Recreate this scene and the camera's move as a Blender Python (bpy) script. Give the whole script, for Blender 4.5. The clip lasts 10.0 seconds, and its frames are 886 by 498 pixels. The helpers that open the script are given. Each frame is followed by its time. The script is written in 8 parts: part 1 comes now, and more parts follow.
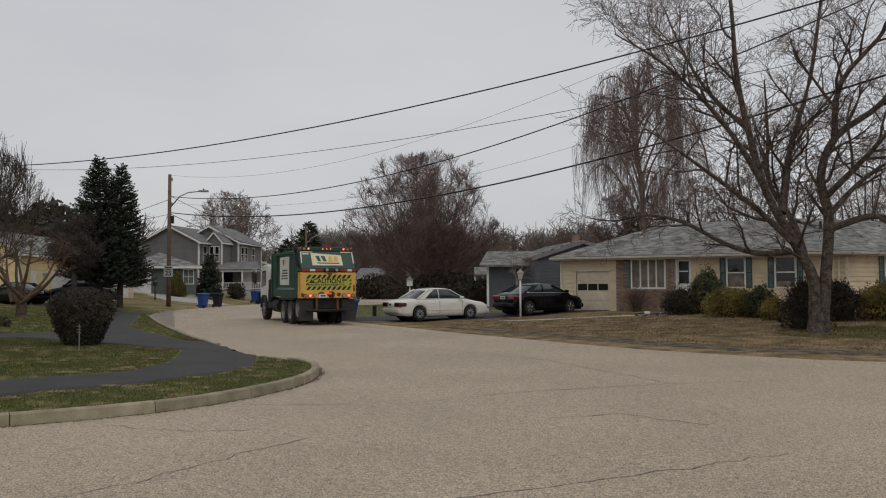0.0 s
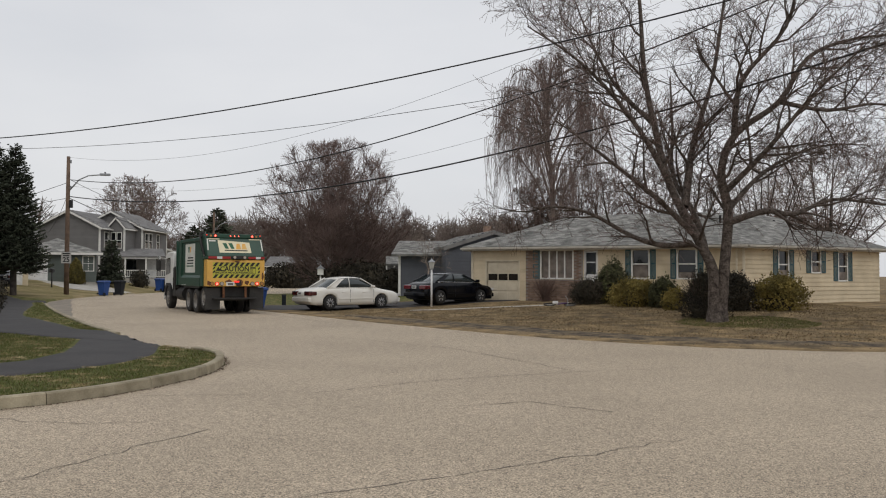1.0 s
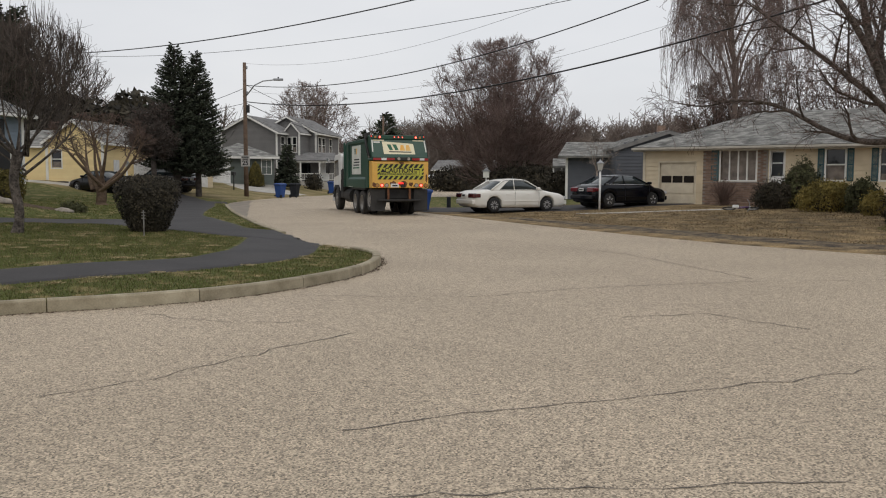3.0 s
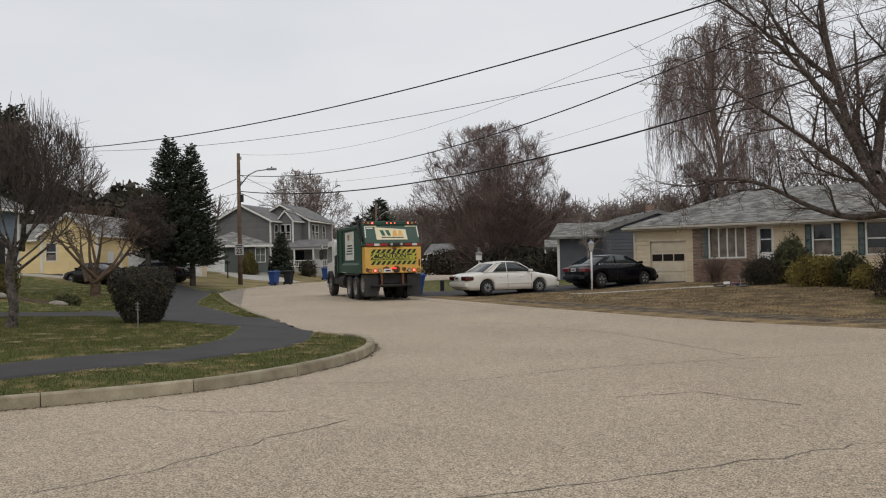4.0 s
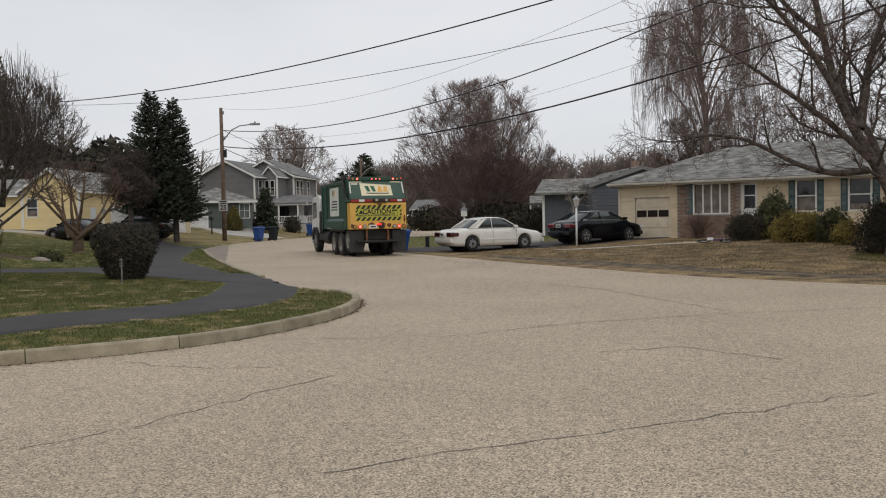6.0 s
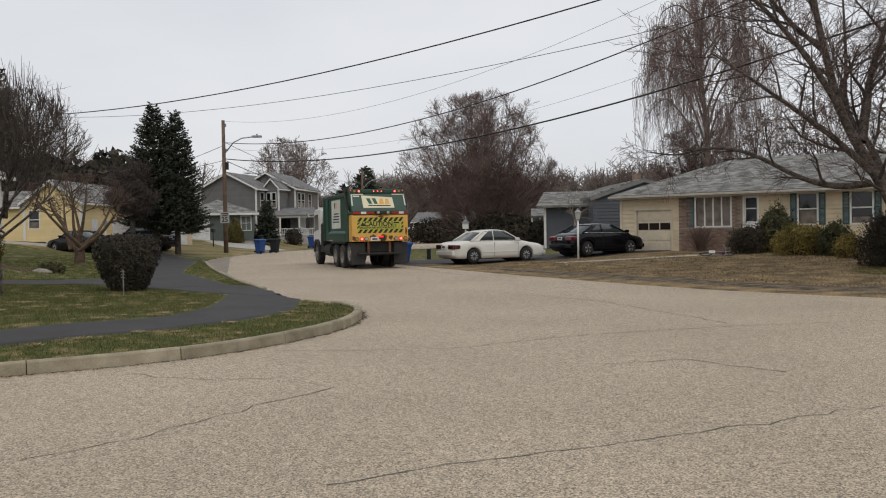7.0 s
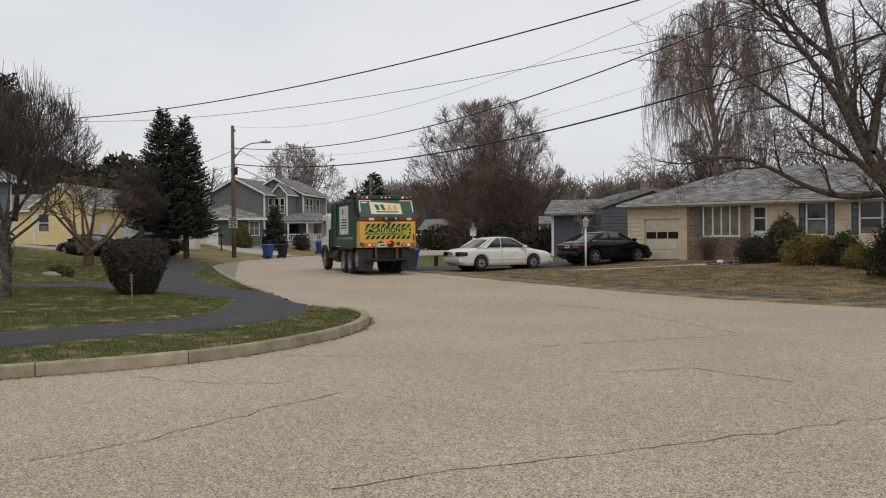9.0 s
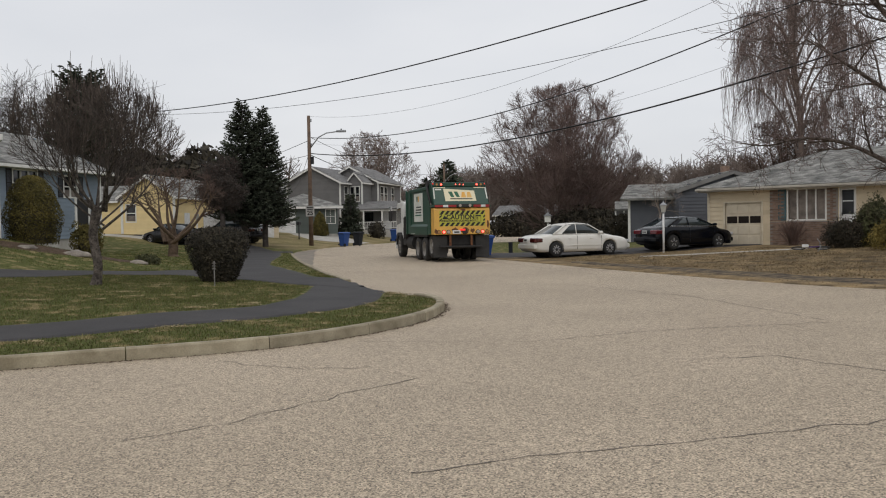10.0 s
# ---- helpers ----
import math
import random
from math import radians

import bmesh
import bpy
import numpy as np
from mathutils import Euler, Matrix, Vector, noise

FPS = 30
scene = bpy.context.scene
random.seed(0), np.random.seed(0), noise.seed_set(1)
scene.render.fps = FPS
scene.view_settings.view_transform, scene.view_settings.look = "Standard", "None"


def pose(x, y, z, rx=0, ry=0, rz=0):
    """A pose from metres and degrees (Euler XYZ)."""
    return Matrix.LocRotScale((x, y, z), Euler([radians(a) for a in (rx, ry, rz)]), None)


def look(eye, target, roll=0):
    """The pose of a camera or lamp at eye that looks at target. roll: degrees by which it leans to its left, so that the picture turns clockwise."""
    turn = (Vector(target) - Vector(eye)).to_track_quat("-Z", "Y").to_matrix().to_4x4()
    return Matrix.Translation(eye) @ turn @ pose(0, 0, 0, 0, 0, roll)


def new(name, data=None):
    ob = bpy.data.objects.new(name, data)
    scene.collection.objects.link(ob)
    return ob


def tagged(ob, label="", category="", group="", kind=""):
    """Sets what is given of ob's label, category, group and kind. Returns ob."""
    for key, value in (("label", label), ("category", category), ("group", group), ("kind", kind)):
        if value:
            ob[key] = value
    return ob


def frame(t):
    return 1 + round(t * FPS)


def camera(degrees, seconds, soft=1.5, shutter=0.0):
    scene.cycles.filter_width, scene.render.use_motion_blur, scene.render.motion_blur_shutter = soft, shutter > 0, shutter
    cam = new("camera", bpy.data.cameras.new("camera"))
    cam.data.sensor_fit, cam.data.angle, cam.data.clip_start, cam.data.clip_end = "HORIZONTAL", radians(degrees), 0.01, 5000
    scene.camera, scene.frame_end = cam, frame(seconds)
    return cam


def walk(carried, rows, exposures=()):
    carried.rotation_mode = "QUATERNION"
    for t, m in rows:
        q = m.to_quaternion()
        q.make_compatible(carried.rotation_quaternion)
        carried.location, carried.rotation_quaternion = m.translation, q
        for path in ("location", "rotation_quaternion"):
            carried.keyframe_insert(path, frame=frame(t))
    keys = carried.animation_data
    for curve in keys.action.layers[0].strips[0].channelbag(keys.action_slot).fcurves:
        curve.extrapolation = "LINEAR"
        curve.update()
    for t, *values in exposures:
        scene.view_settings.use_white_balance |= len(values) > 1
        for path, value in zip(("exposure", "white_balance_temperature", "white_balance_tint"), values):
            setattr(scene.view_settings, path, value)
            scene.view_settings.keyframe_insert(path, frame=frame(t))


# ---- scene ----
cam = camera(55.90, 10.0, soft=1.1)
PATH = [
    (0.0, pose(-0.192, -1.021, 1.688, 92.47, 0.22, 2.10)),
    (0.5, pose(-0.218, -1.001, 1.676, 93.60, -0.77, 0.51)),
    (1.0, pose(-0.162, -0.914, 1.667, 91.76, -0.20, -3.93)),
    (1.5, pose(-0.068, -0.533, 1.643, 93.04, 1.41, 0.46)),
    (1.8, pose(-0.109, -0.300, 1.620, 90.24, 0.92, 6.88)),
    (2.0, pose(-0.066, -0.165, 1.604, 90.41, 0.24, 13.14)),
    (2.5, pose(-0.063, 0.073, 1.571, 86.91, -0.05, 14.21)),
    (3.0, pose(-0.056, 0.139, 1.552, 85.17, -0.21, 7.54)),
    (3.2, pose(-0.030, 0.076, 1.561, 87.22, 0.89, 7.32)),
    (4.3, pose(0.005, -0.014, 1.582, 90.94, 1.17, 7.10)),
    (4.5, pose(0.001, -0.013, 1.583, 90.68, 0.78, 6.96)),
    (5.0, pose(-0.002, 0.011, 1.579, 88.55, 0.07, 5.87)),
    (5.5, pose(0.000, 0.000, 1.587, 87.69, 1.17, 6.06)),
    (7.0, pose(-0.026, 0.018, 1.568, 88.70, 1.05, 6.16)),
    (7.5, pose(-0.029, 0.003, 1.572, 89.07, 0.43, 5.70)),
    (8.0, pose(-0.024, -0.002, 1.560, 88.93, -0.37, 5.31)),
    (8.5, pose(-0.031, -0.015, 1.555, 88.97, -0.30, 6.03)),
    (9.0, pose(-0.021, -0.009, 1.564, 89.18, 0.53, 6.68)),
    (9.5, pose(-0.018, -0.000, 1.554, 89.00, 0.57, 7.96)),
    (10.0, pose(-0.042, -0.002, 1.557, 88.35, 1.02, 11.74)),
]
EXPOSURES = [(0.0, -0.35, 6560, 10), (0.5, -0.15, 6560, 10), (1.0, -0.02, 6560, 10), (1.5, 0.03, 6560, 10), (3.0, 0.04, 6560, 10), (4.5, -0.04, 6560, 10), (5.0, -0.06, 6550, 10), (5.5, 0.02, 6520, 10), (7.0, 0.03, 6510, 10), (10.0, 0.03, 6510, 10)]
walk(cam, PATH, EXPOSURES)

# world and sun: overcast
world = bpy.data.worlds.new("world")
scene.world = world
world.use_nodes = True
wn = world.node_tree
sky = wn.nodes.new("ShaderNodeTexSky")
sky.sky_type = 'NISHITA'
sky.sun_disc = False
sky.sun_elevation, sky.sun_rotation = radians(48), radians(-150)
sky.air_density, sky.dust_density, sky.ozone_density = 1.0, 4.0, 1.0
# cloud cover: the sky is mixed with an even grey-white deck of cloud
co = wn.nodes.new("ShaderNodeTexCoord")
mp = wn.nodes.new("ShaderNodeMapping")
mp.inputs["Scale"].default_value = (1.0, 1.0, 3.0)
nz = wn.nodes.new("ShaderNodeTexNoise")
nz.inputs["Scale"].default_value, nz.inputs["Detail"].default_value = 2.2, 5.0
wn.links.new(co.outputs["Generated"], mp.inputs["Vector"])
wn.links.new(mp.outputs["Vector"], nz.inputs["Vector"])
cr = wn.nodes.new("ShaderNodeValToRGB")
cr.color_ramp.elements[0].position, cr.color_ramp.elements[1].position = 0.3, 0.75
cr.color_ramp.elements[0].color = (6.35, 6.5, 6.8, 1)
cr.color_ramp.elements[1].color = (7.4, 7.45, 7.6, 1)
wn.links.new(nz.outputs["Fac"], cr.inputs["Fac"])
mx = wn.nodes.new("ShaderNodeMix")
mx.data_type = 'RGBA'
mx.inputs["Factor"].default_value = 0.88
wn.links.new(sky.outputs["Color"], mx.inputs["A"])
wn.links.new(cr.outputs["Color"], mx.inputs["B"])
wn.links.new(mx.outputs["Result"], wn.nodes["Background"].inputs["Color"])
wn.nodes["Background"].inputs["Strength"].default_value = 0.115
sun = new("sun", bpy.data.lights.new("sun", 'SUN'))
sun.data.energy, sun.data.angle, sun.data.color = 0.55, radians(30), (1.0, 0.97, 0.93)
sun.matrix_world = look((20, -30, 40), (0, 0, 0))

# ---- materials ----
def material(name, base, alt=None, scale=4.0, fine=0.0, rough=0.8, metal=0.0, bump=0.0, bscale=40.0, detail=6.0, spread=(0.35, 0.65), coat=0.0, spec=0.5, vary=0.0, island=False):
    """base and alt mixed by noise; fine adds small speckle; bump gives relief; vary shifts the value from piece to piece."""
    m = bpy.data.materials.new(name)
    m.use_nodes = True
    t = m.node_tree
    b = t.nodes["Principled BSDF"]
    b.inputs["Roughness"].default_value = rough
    b.inputs["Metallic"].default_value = metal
    b.inputs["Specular IOR Level"].default_value = spec
    b.inputs["Coat Weight"].default_value = coat
    b.inputs["Coat Roughness"].default_value = 0.08
    geo = t.nodes.new("ShaderNodeNewGeometry")
    alt = alt or tuple(c * 0.82 for c in base)
    n = t.nodes.new("ShaderNodeTexNoise")
    n.inputs["Scale"].default_value, n.inputs["Detail"].default_value = scale, detail
    t.links.new(geo.outputs["Position"], n.inputs["Vector"])
    r = t.nodes.new("ShaderNodeValToRGB")
    r.color_ramp.elements[0].position, r.color_ramp.elements[1].position = spread
    r.color_ramp.elements[0].color, r.color_ramp.elements[1].color = (*alt, 1), (*base, 1)
    t.links.new(n.outputs["Fac"], r.inputs["Fac"])
    col = r.outputs["Color"]
    f = t.nodes.new("ShaderNodeTexNoise")
    f.inputs["Scale"].default_value, f.inputs["Detail"].default_value = bscale, 4.0
    t.links.new(geo.outputs["Position"], f.inputs["Vector"])
    if fine:
        mr = t.nodes.new("ShaderNodeMapRange")
        mr.inputs["From Min"].default_value, mr.inputs["From Max"].default_value = 0.3, 0.7
        mr.inputs["To Min"].default_value, mr.inputs["To Max"].default_value = 1 - fine, 1 + fine
        t.links.new(f.outputs["Fac"], mr.inputs["Value"])
        x = t.nodes.new("ShaderNodeVectorMath")
        x.operation = 'SCALE'
        t.links.new(col, x.inputs[0])
        t.links.new(mr.outputs["Result"], x.inputs["Scale"])
        col = x.outputs["Vector"]
    if vary:
        if island:
            rnd = geo.outputs["Random Per Island"]
        else:
            rnd = t.nodes.new("ShaderNodeObjectInfo").outputs["Random"]
        mr = t.nodes.new("ShaderNodeMapRange")
        mr.inputs["To Min"].default_value, mr.inputs["To Max"].default_value = 1 - vary, 1 + vary
        t.links.new(rnd, mr.inputs["Value"])
        x = t.nodes.new("ShaderNodeVectorMath")
        x.operation = 'SCALE'
        t.links.new(col, x.inputs[0])
        t.links.new(mr.outputs["Result"], x.inputs["Scale"])
        col = x.outputs["Vector"]
    t.links.new(col, b.inputs["Base Color"])
    if bump:
        bp = t.nodes.new("ShaderNodeBump")
        bp.inputs["Strength"].default_value, bp.inputs["Distance"].default_value = 0.6, bump
        t.links.new(f.outputs["Fac"], bp.inputs["Height"])
        t.links.new(bp.outputs["Normal"], b.inputs["Normal"])
    return m


def glow(name, color, strength, base=None):
    m = material(name, base or color, rough=0.3)
    b = m.node_tree.nodes["Principled BSDF"]
    b.inputs["Emission Color"].default_value, b.inputs["Emission Strength"].default_value = (*color, 1), strength
    return m


def glass_dark(name, base, rough=0.06):
    return material(name, base, rough=rough, spec=0.8)


def road_material():
    """Chip-sealed road: pale stone chips in tar, with broad tracks, darker patches and fine cracks."""
    m = material("chip_seal", (0.435, 0.356, 0.26), (0.375, 0.306, 0.222), scale=0.3, rough=0.78, spec=0.5)
    t = m.node_tree
    b = t.nodes["Principled BSDF"]
    geo = t.nodes.new("ShaderNodeNewGeometry")
    v = t.nodes.new("ShaderNodeTexVoronoi")
    v.inputs["Scale"].default_value = 92.0
    t.links.new(geo.outputs["Position"], v.inputs["Vector"])
    old = b.inputs["Base Color"].links[0].from_socket
    mr = t.nodes.new("ShaderNodeMapRange")
    mr.inputs["From Min"].default_value, mr.inputs["From Max"].default_value = 0.0, 1.0
    mr.inputs["To Min"].default_value, mr.inputs["To Max"].default_value = 0.1, 1.85
    t.links.new(v.outputs["Color"], mr.inputs["Value"])
    big = t.nodes.new("ShaderNodeTexNoise")
    big.inputs["Scale"].default_value, big.inputs["Detail"].default_value = 9.0, 7.0
    t.links.new(geo.outputs["Position"], big.inputs["Vector"])
    mr2 = t.nodes.new("ShaderNodeMapRange")
    mr2.inputs["From Min"].default_value, mr2.inputs["From Max"].default_value = 0.3, 0.7
    mr2.inputs["To Min"].default_value, mr2.inputs["To Max"].default_value = 0.9, 1.08
    t.links.new(big.outputs["Fac"], mr2.inputs["Value"])
    mu = t.nodes.new("ShaderNodeMath")
    mu.operation = 'MULTIPLY'
    t.links.new(mr.outputs["Result"], mu.inputs[0])
    t.links.new(mr2.outputs["Result"], mu.inputs[1])
    x = t.nodes.new("ShaderNodeVectorMath")
    x.operation = 'SCALE'
    t.links.new(old, x.inputs[0])
    t.links.new(mu.outputs["Value"], x.inputs["Scale"])
    t.links.new(x.outputs["Vector"], b.inputs["Base Color"])
    bp = t.nodes.new("ShaderNodeBump")
    bp.inputs["Strength"].default_value, bp.inputs["Distance"].default_value = 0.7, 0.006
    t.links.new(v.outputs["Distance"], bp.inputs["Height"])
    t.links.new(bp.outputs["Normal"], b.inputs["Normal"])
    return m


ROAD = road_material()
CRACK = material("tar_crack", (0.075, 0.066, 0.056), (0.17, 0.147, 0.12), scale=6, rough=0.9)
PATCH = material("grey_asphalt_patch", (0.27, 0.232, 0.185), (0.18, 0.155, 0.125), scale=1.5, fine=0.3, rough=0.9, bump=0.004, bscale=90)
DRIVE = material("dark_asphalt", (0.035, 0.031, 0.0312), (0.022, 0.0195, 0.02), scale=1.2, fine=0.35, rough=0.8, bump=0.004, bscale=110, spec=0.5)
LAWN = material("winter_lawn", (0.085, 0.094, 0.03), (0.25, 0.2, 0.1), scale=2.6, fine=0.45, rough=0.95, bump=0.03, bscale=25, detail=9, spread=(0.32, 0.5), spec=0.1)
DEAD = material("bare_dead_lawn", (0.31, 0.225, 0.122), (0.11, 0.084, 0.053), scale=1.3, fine=0.35, rough=0.97, bump=0.01, bscale=22, detail=9, spec=0.1)
DIRT = material("worn_dirt", (0.2, 0.155, 0.1), (0.06, 0.051, 0.044), scale=2.6, fine=0.5, rough=0.97, bump=0.02, bscale=25, spec=0.1)
STRAW = material("straw_lawn", (0.30, 0.235, 0.13), (0.16, 0.14, 0.06), scale=0.5, fine=0.3, rough=0.97, bump=0.02, bscale=20, spec=0.1)
KERB = material("kerb_concrete", (0.365, 0.318, 0.225), (0.215, 0.182, 0.12), scale=3.0, fine=0.14, rough=0.9, bump=0.004, bscale=60, vary=0.1)
CONCRETE = material("concrete", (0.46, 0.44, 0.40), (0.36, 0.34, 0.30), scale=1.5, fine=0.12, rough=0.9, bump=0.003)
BARK = material("grey_bark", (0.10, 0.085, 0.075), (0.052, 0.045, 0.041), scale=5, fine=0.35, rough=0.95, bump=0.01, bscale=30, spec=0.1)
BARK_DARK = material("dark_bark", (0.115, 0.092, 0.078), (0.066, 0.054, 0.047), scale=5, fine=0.35, rough=0.95, bump=0.01, bscale=30, spec=0.1)
BARK_HANG = material("hanging_birch_twigs", (0.235, 0.18, 0.16), (0.15, 0.115, 0.105), scale=2, rough=0.95, spec=0.1)
BARK_TRUNK = material("knotty_grey_bark", (0.135, 0.115, 0.098), (0.055, 0.047, 0.042), scale=9, fine=0.5, rough=0.95, bump=0.02, bscale=22, spec=0.1)
BARK_ROSE = material("rosy_twigs", (0.2, 0.145, 0.13), (0.14, 0.1, 0.09), scale=3, rough=0.95, spec=0.1)
# bark lightened to put the haze of distance into its colour
BARK_WOODS = material("hazed_wood_bark", (0.2, 0.163, 0.142), (0.14, 0.113, 0.098), scale=0.3, rough=0.95, spec=0.1)
BARK_MAPLE = material("furrowed_grey_bark", (0.135, 0.112, 0.096), (0.058, 0.048, 0.042), scale=7, fine=0.45, rough=0.95, bump=0.025, bscale=20, spec=0.1)
BARK_TAN = material("tan_brown_bark", (0.17, 0.12, 0.085), (0.095, 0.068, 0.05), scale=4, fine=0.3, rough=0.95, bump=0.008, bscale=25, spec=0.1)
BARK_RED = material("red_brown_bark", (0.135, 0.095, 0.08), (0.085, 0.06, 0.05), scale=3, fine=0.3, rough=0.95, spec=0.1)
BARK_PALE = material("pale_bark", (0.27, 0.225, 0.19), (0.17, 0.14, 0.12), scale=3, fine=0.3, rough=0.95, spec=0.1)
BARK_SOFT = material("grey_brown_twigs", (0.21, 0.165, 0.14), (0.14, 0.11, 0.095), scale=3, rough=0.95, spec=0.1)
BUD = material("tree_buds", (0.15, 0.075, 0.06), (0.09, 0.055, 0.045), scale=4, rough=0.95, vary=0.3, island=True, spec=0.1)
NEEDLE = material("spruce_needles", (0.07, 0.08, 0.054), (0.04, 0.048, 0.034), scale=1.5, rough=0.9, vary=0.4, island=True, spec=0.15)
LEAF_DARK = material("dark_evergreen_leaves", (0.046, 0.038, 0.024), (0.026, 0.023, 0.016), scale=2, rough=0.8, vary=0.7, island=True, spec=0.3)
LEAF_GREEN = material("evergreen_leaves", (0.075, 0.078, 0.035), (0.05, 0.05, 0.025), scale=2, rough=0.8, vary=0.45, island=True, spec=0.2)
LEAF_GOLD = material("golden_juniper", (0.25, 0.19, 0.055), (0.13, 0.105, 0.035), scale=1.5, rough=0.9, vary=0.35, island=True, spec=0.15)
LEAF_OLIVE = material("olive_arborvitae", (0.12, 0.098, 0.03), (0.065, 0.058, 0.021), scale=1.5, rough=0.9, vary=0.35, island=True, spec=0.15)
BLADE = material("grass_blades", (0.09, 0.102, 0.032), (0.28, 0.225, 0.115), scale=2.6, rough=0.9, vary=0.45, island=True, spec=0.1, spread=(0.3, 0.48))
DEADMAT = material("matted_leaves", (0.22, 0.155, 0.088), (0.13, 0.094, 0.056), scale=2, rough=0.95, vary=0.4, island=True, spec=0.1)
BLADE_DRY = material("dry_grass_blades", (0.26, 0.2, 0.115), (0.14, 0.105, 0.06), scale=0.8, rough=0.95, vary=0.4, island=True, spec=0.1)
DEADLEAF = material("fallen_leaves", (0.27, 0.19, 0.11), (0.14, 0.10, 0.06), scale=3, rough=0.9, vary=0.4, island=True, spec=0.15)


# ---- mesh helpers ----
def finish(bm, name, mats, smooth=False):
    me = bpy.data.meshes.new(name)
    bm.normal_update()
    bm.to_mesh(me)
    bm.free()
    for m in (mats if isinstance(mats, (list, tuple)) else [mats]):
        me.materials.append(m)
    if smooth:
        me.polygons.foreach_set("use_smooth", [True] * len(me.polygons))
    return me


def part(name, bm, mat, parent, label="", smooth=False):
    ob = new(name, finish(bm, name, mat, smooth))
    ob.parent = parent
    if label:
        tagged(ob, label)
    return ob


def thing(name, label, category, at=(0, 0, 0), turn=0.0, group="", kind=""):
    ob = new(name)
    ob.matrix_world = pose(*at, 0, 0, turn)
    return tagged(ob, label, category, group, kind)


def raw(name, verts, faces, mat, parent=None, smooth=False, label="", kind=""):
    me = bpy.data.meshes.new(name)
    me.from_pydata(verts, [], faces)
    me.materials.append(mat)
    if smooth:
        me.polygons.foreach_set("use_smooth", [True] * len(me.polygons))
    ob = new(name, me)
    ob.parent = parent
    return tagged(ob, label, kind=kind)


def box(bm, x0, x1, y0, y1, z0, z1, bevel=0.0, m=None, mat=0):
    r = bmesh.ops.create_cube(bm, size=1.0)
    vs = r["verts"]
    for v in vs:
        v.co = Vector((x0 + (v.co.x + .5) * (x1 - x0), y0 + (v.co.y + .5) * (y1 - y0), z0 + (v.co.z + .5) * (z1 - z0)))
    fs = {f for v in vs for f in v.link_faces}
    for f in fs:
        f.material_index = mat
    if bevel:
        es = list({e for v in vs for e in v.link_edges})
        out = bmesh.ops.bevel(bm, geom=es, offset=bevel, segments=2, profile=0.5, affect='EDGES')
        vs = list({v for f in out["faces"] for v in f.verts} | {v for v in vs if v.is_valid})
    if m is not None:
        bmesh.ops.transform(bm, matrix=m, verts=vs)
    return bm


def boxed(*a, **k):
    return box(bmesh.new(), *a, **k)


def cyl(bm, r, depth, m=None, seg=16, r2=None):
    out = bmesh.ops.create_cone(bm, cap_ends=True, segments=seg, radius1=r, radius2=r if r2 is None else r2, depth=depth)
    if m is not None:
        bmesh.ops.transform(bm, matrix=m, verts=out["verts"])
    return bm


def prism(bm, outline, axis, a, b, bevel=0.0):
    """A closed outline in two coordinates, drawn out from a to b along the third (axis 'x', 'y' or 'z')."""
    def at(u, v, w):
        return {"x": (w, u, v), "y": (u, w, v), "z": (u, v, w)}[axis]
    lo = [bm.verts.new(at(u, v, a)) for u, v in outline]
    hi = [bm.verts.new(at(u, v, b)) for u, v in outline]
    n = len(outline)
    bm.faces.new(lo[::-1])
    bm.faces.new(hi)
    for i in range(n):
        bm.faces.new((lo[i], lo[(i + 1) % n], hi[(i + 1) % n], hi[i]))
    bmesh.ops.recalc_face_normals(bm, faces=bm.faces)
    if bevel:
        bmesh.ops.bevel(bm, geom=list(bm.edges), offset=bevel, segments=2, profile=0.5, affect='EDGES')
    return bm


def tube_into(verts, faces, pts, radii, seg=5):
    """Adds a tapered tube along pts to verts and faces."""
    start = len(verts)
    n = len(pts)
    for i in range(n):
        p = Vector(pts[i])
        d = (Vector(pts[min(i + 1, n - 1)]) - Vector(pts[max(i - 1, 0)])).normalized()
        side = d.cross(Vector((0.31, 0.17, 0.93)))
        if side.length < 1e-3:
            side = d.cross(Vector((1, 0, 0)))
        side.normalize()
        up = side.cross(d)
        for k in range(seg):
            a = 2 * math.pi * k / seg
            verts.append(tuple(p + (side * math.cos(a) + up * math.sin(a)) * radii[i]))
    for i in range(n - 1):
        for k in range(seg):
            a, b = start + i * seg + k, start + i * seg + (k + 1) % seg
            faces.append((a, b, b + seg, a + seg))
    faces.append(tuple(range(start + (n - 1) * seg, start + n * seg)))


def tube(name, pts, radius, mat, parent=None, seg=8, label=""):
    v, f = [], []
    radii = radius if isinstance(radius, (list, tuple)) else [radius] * len(pts)
    tube_into(v, f, pts, radii, seg)
    f.append(tuple(range(seg - 1, -1, -1)))
    return raw(name, v, f, mat, parent, True, label)


def smooth_line(pts, n=4):
    pts = [Vector(p) for p in pts]
    out = []
    for i in range(len(pts) - 1):
        p0, p1, p2, p3 = pts[max(i - 1, 0)], pts[i], pts[i + 1], pts[min(i + 2, len(pts) - 1)]
        for k in range(n):
            t = k / n
            out.append(0.5 * ((2 * p1) + (p2 - p0) * t + (2 * p0 - 5 * p1 + 4 * p2 - p3) * t * t + (3 * p1 - p0 - 3 * p2 + p3) * t ** 3))
    return out + [pts[-1]]


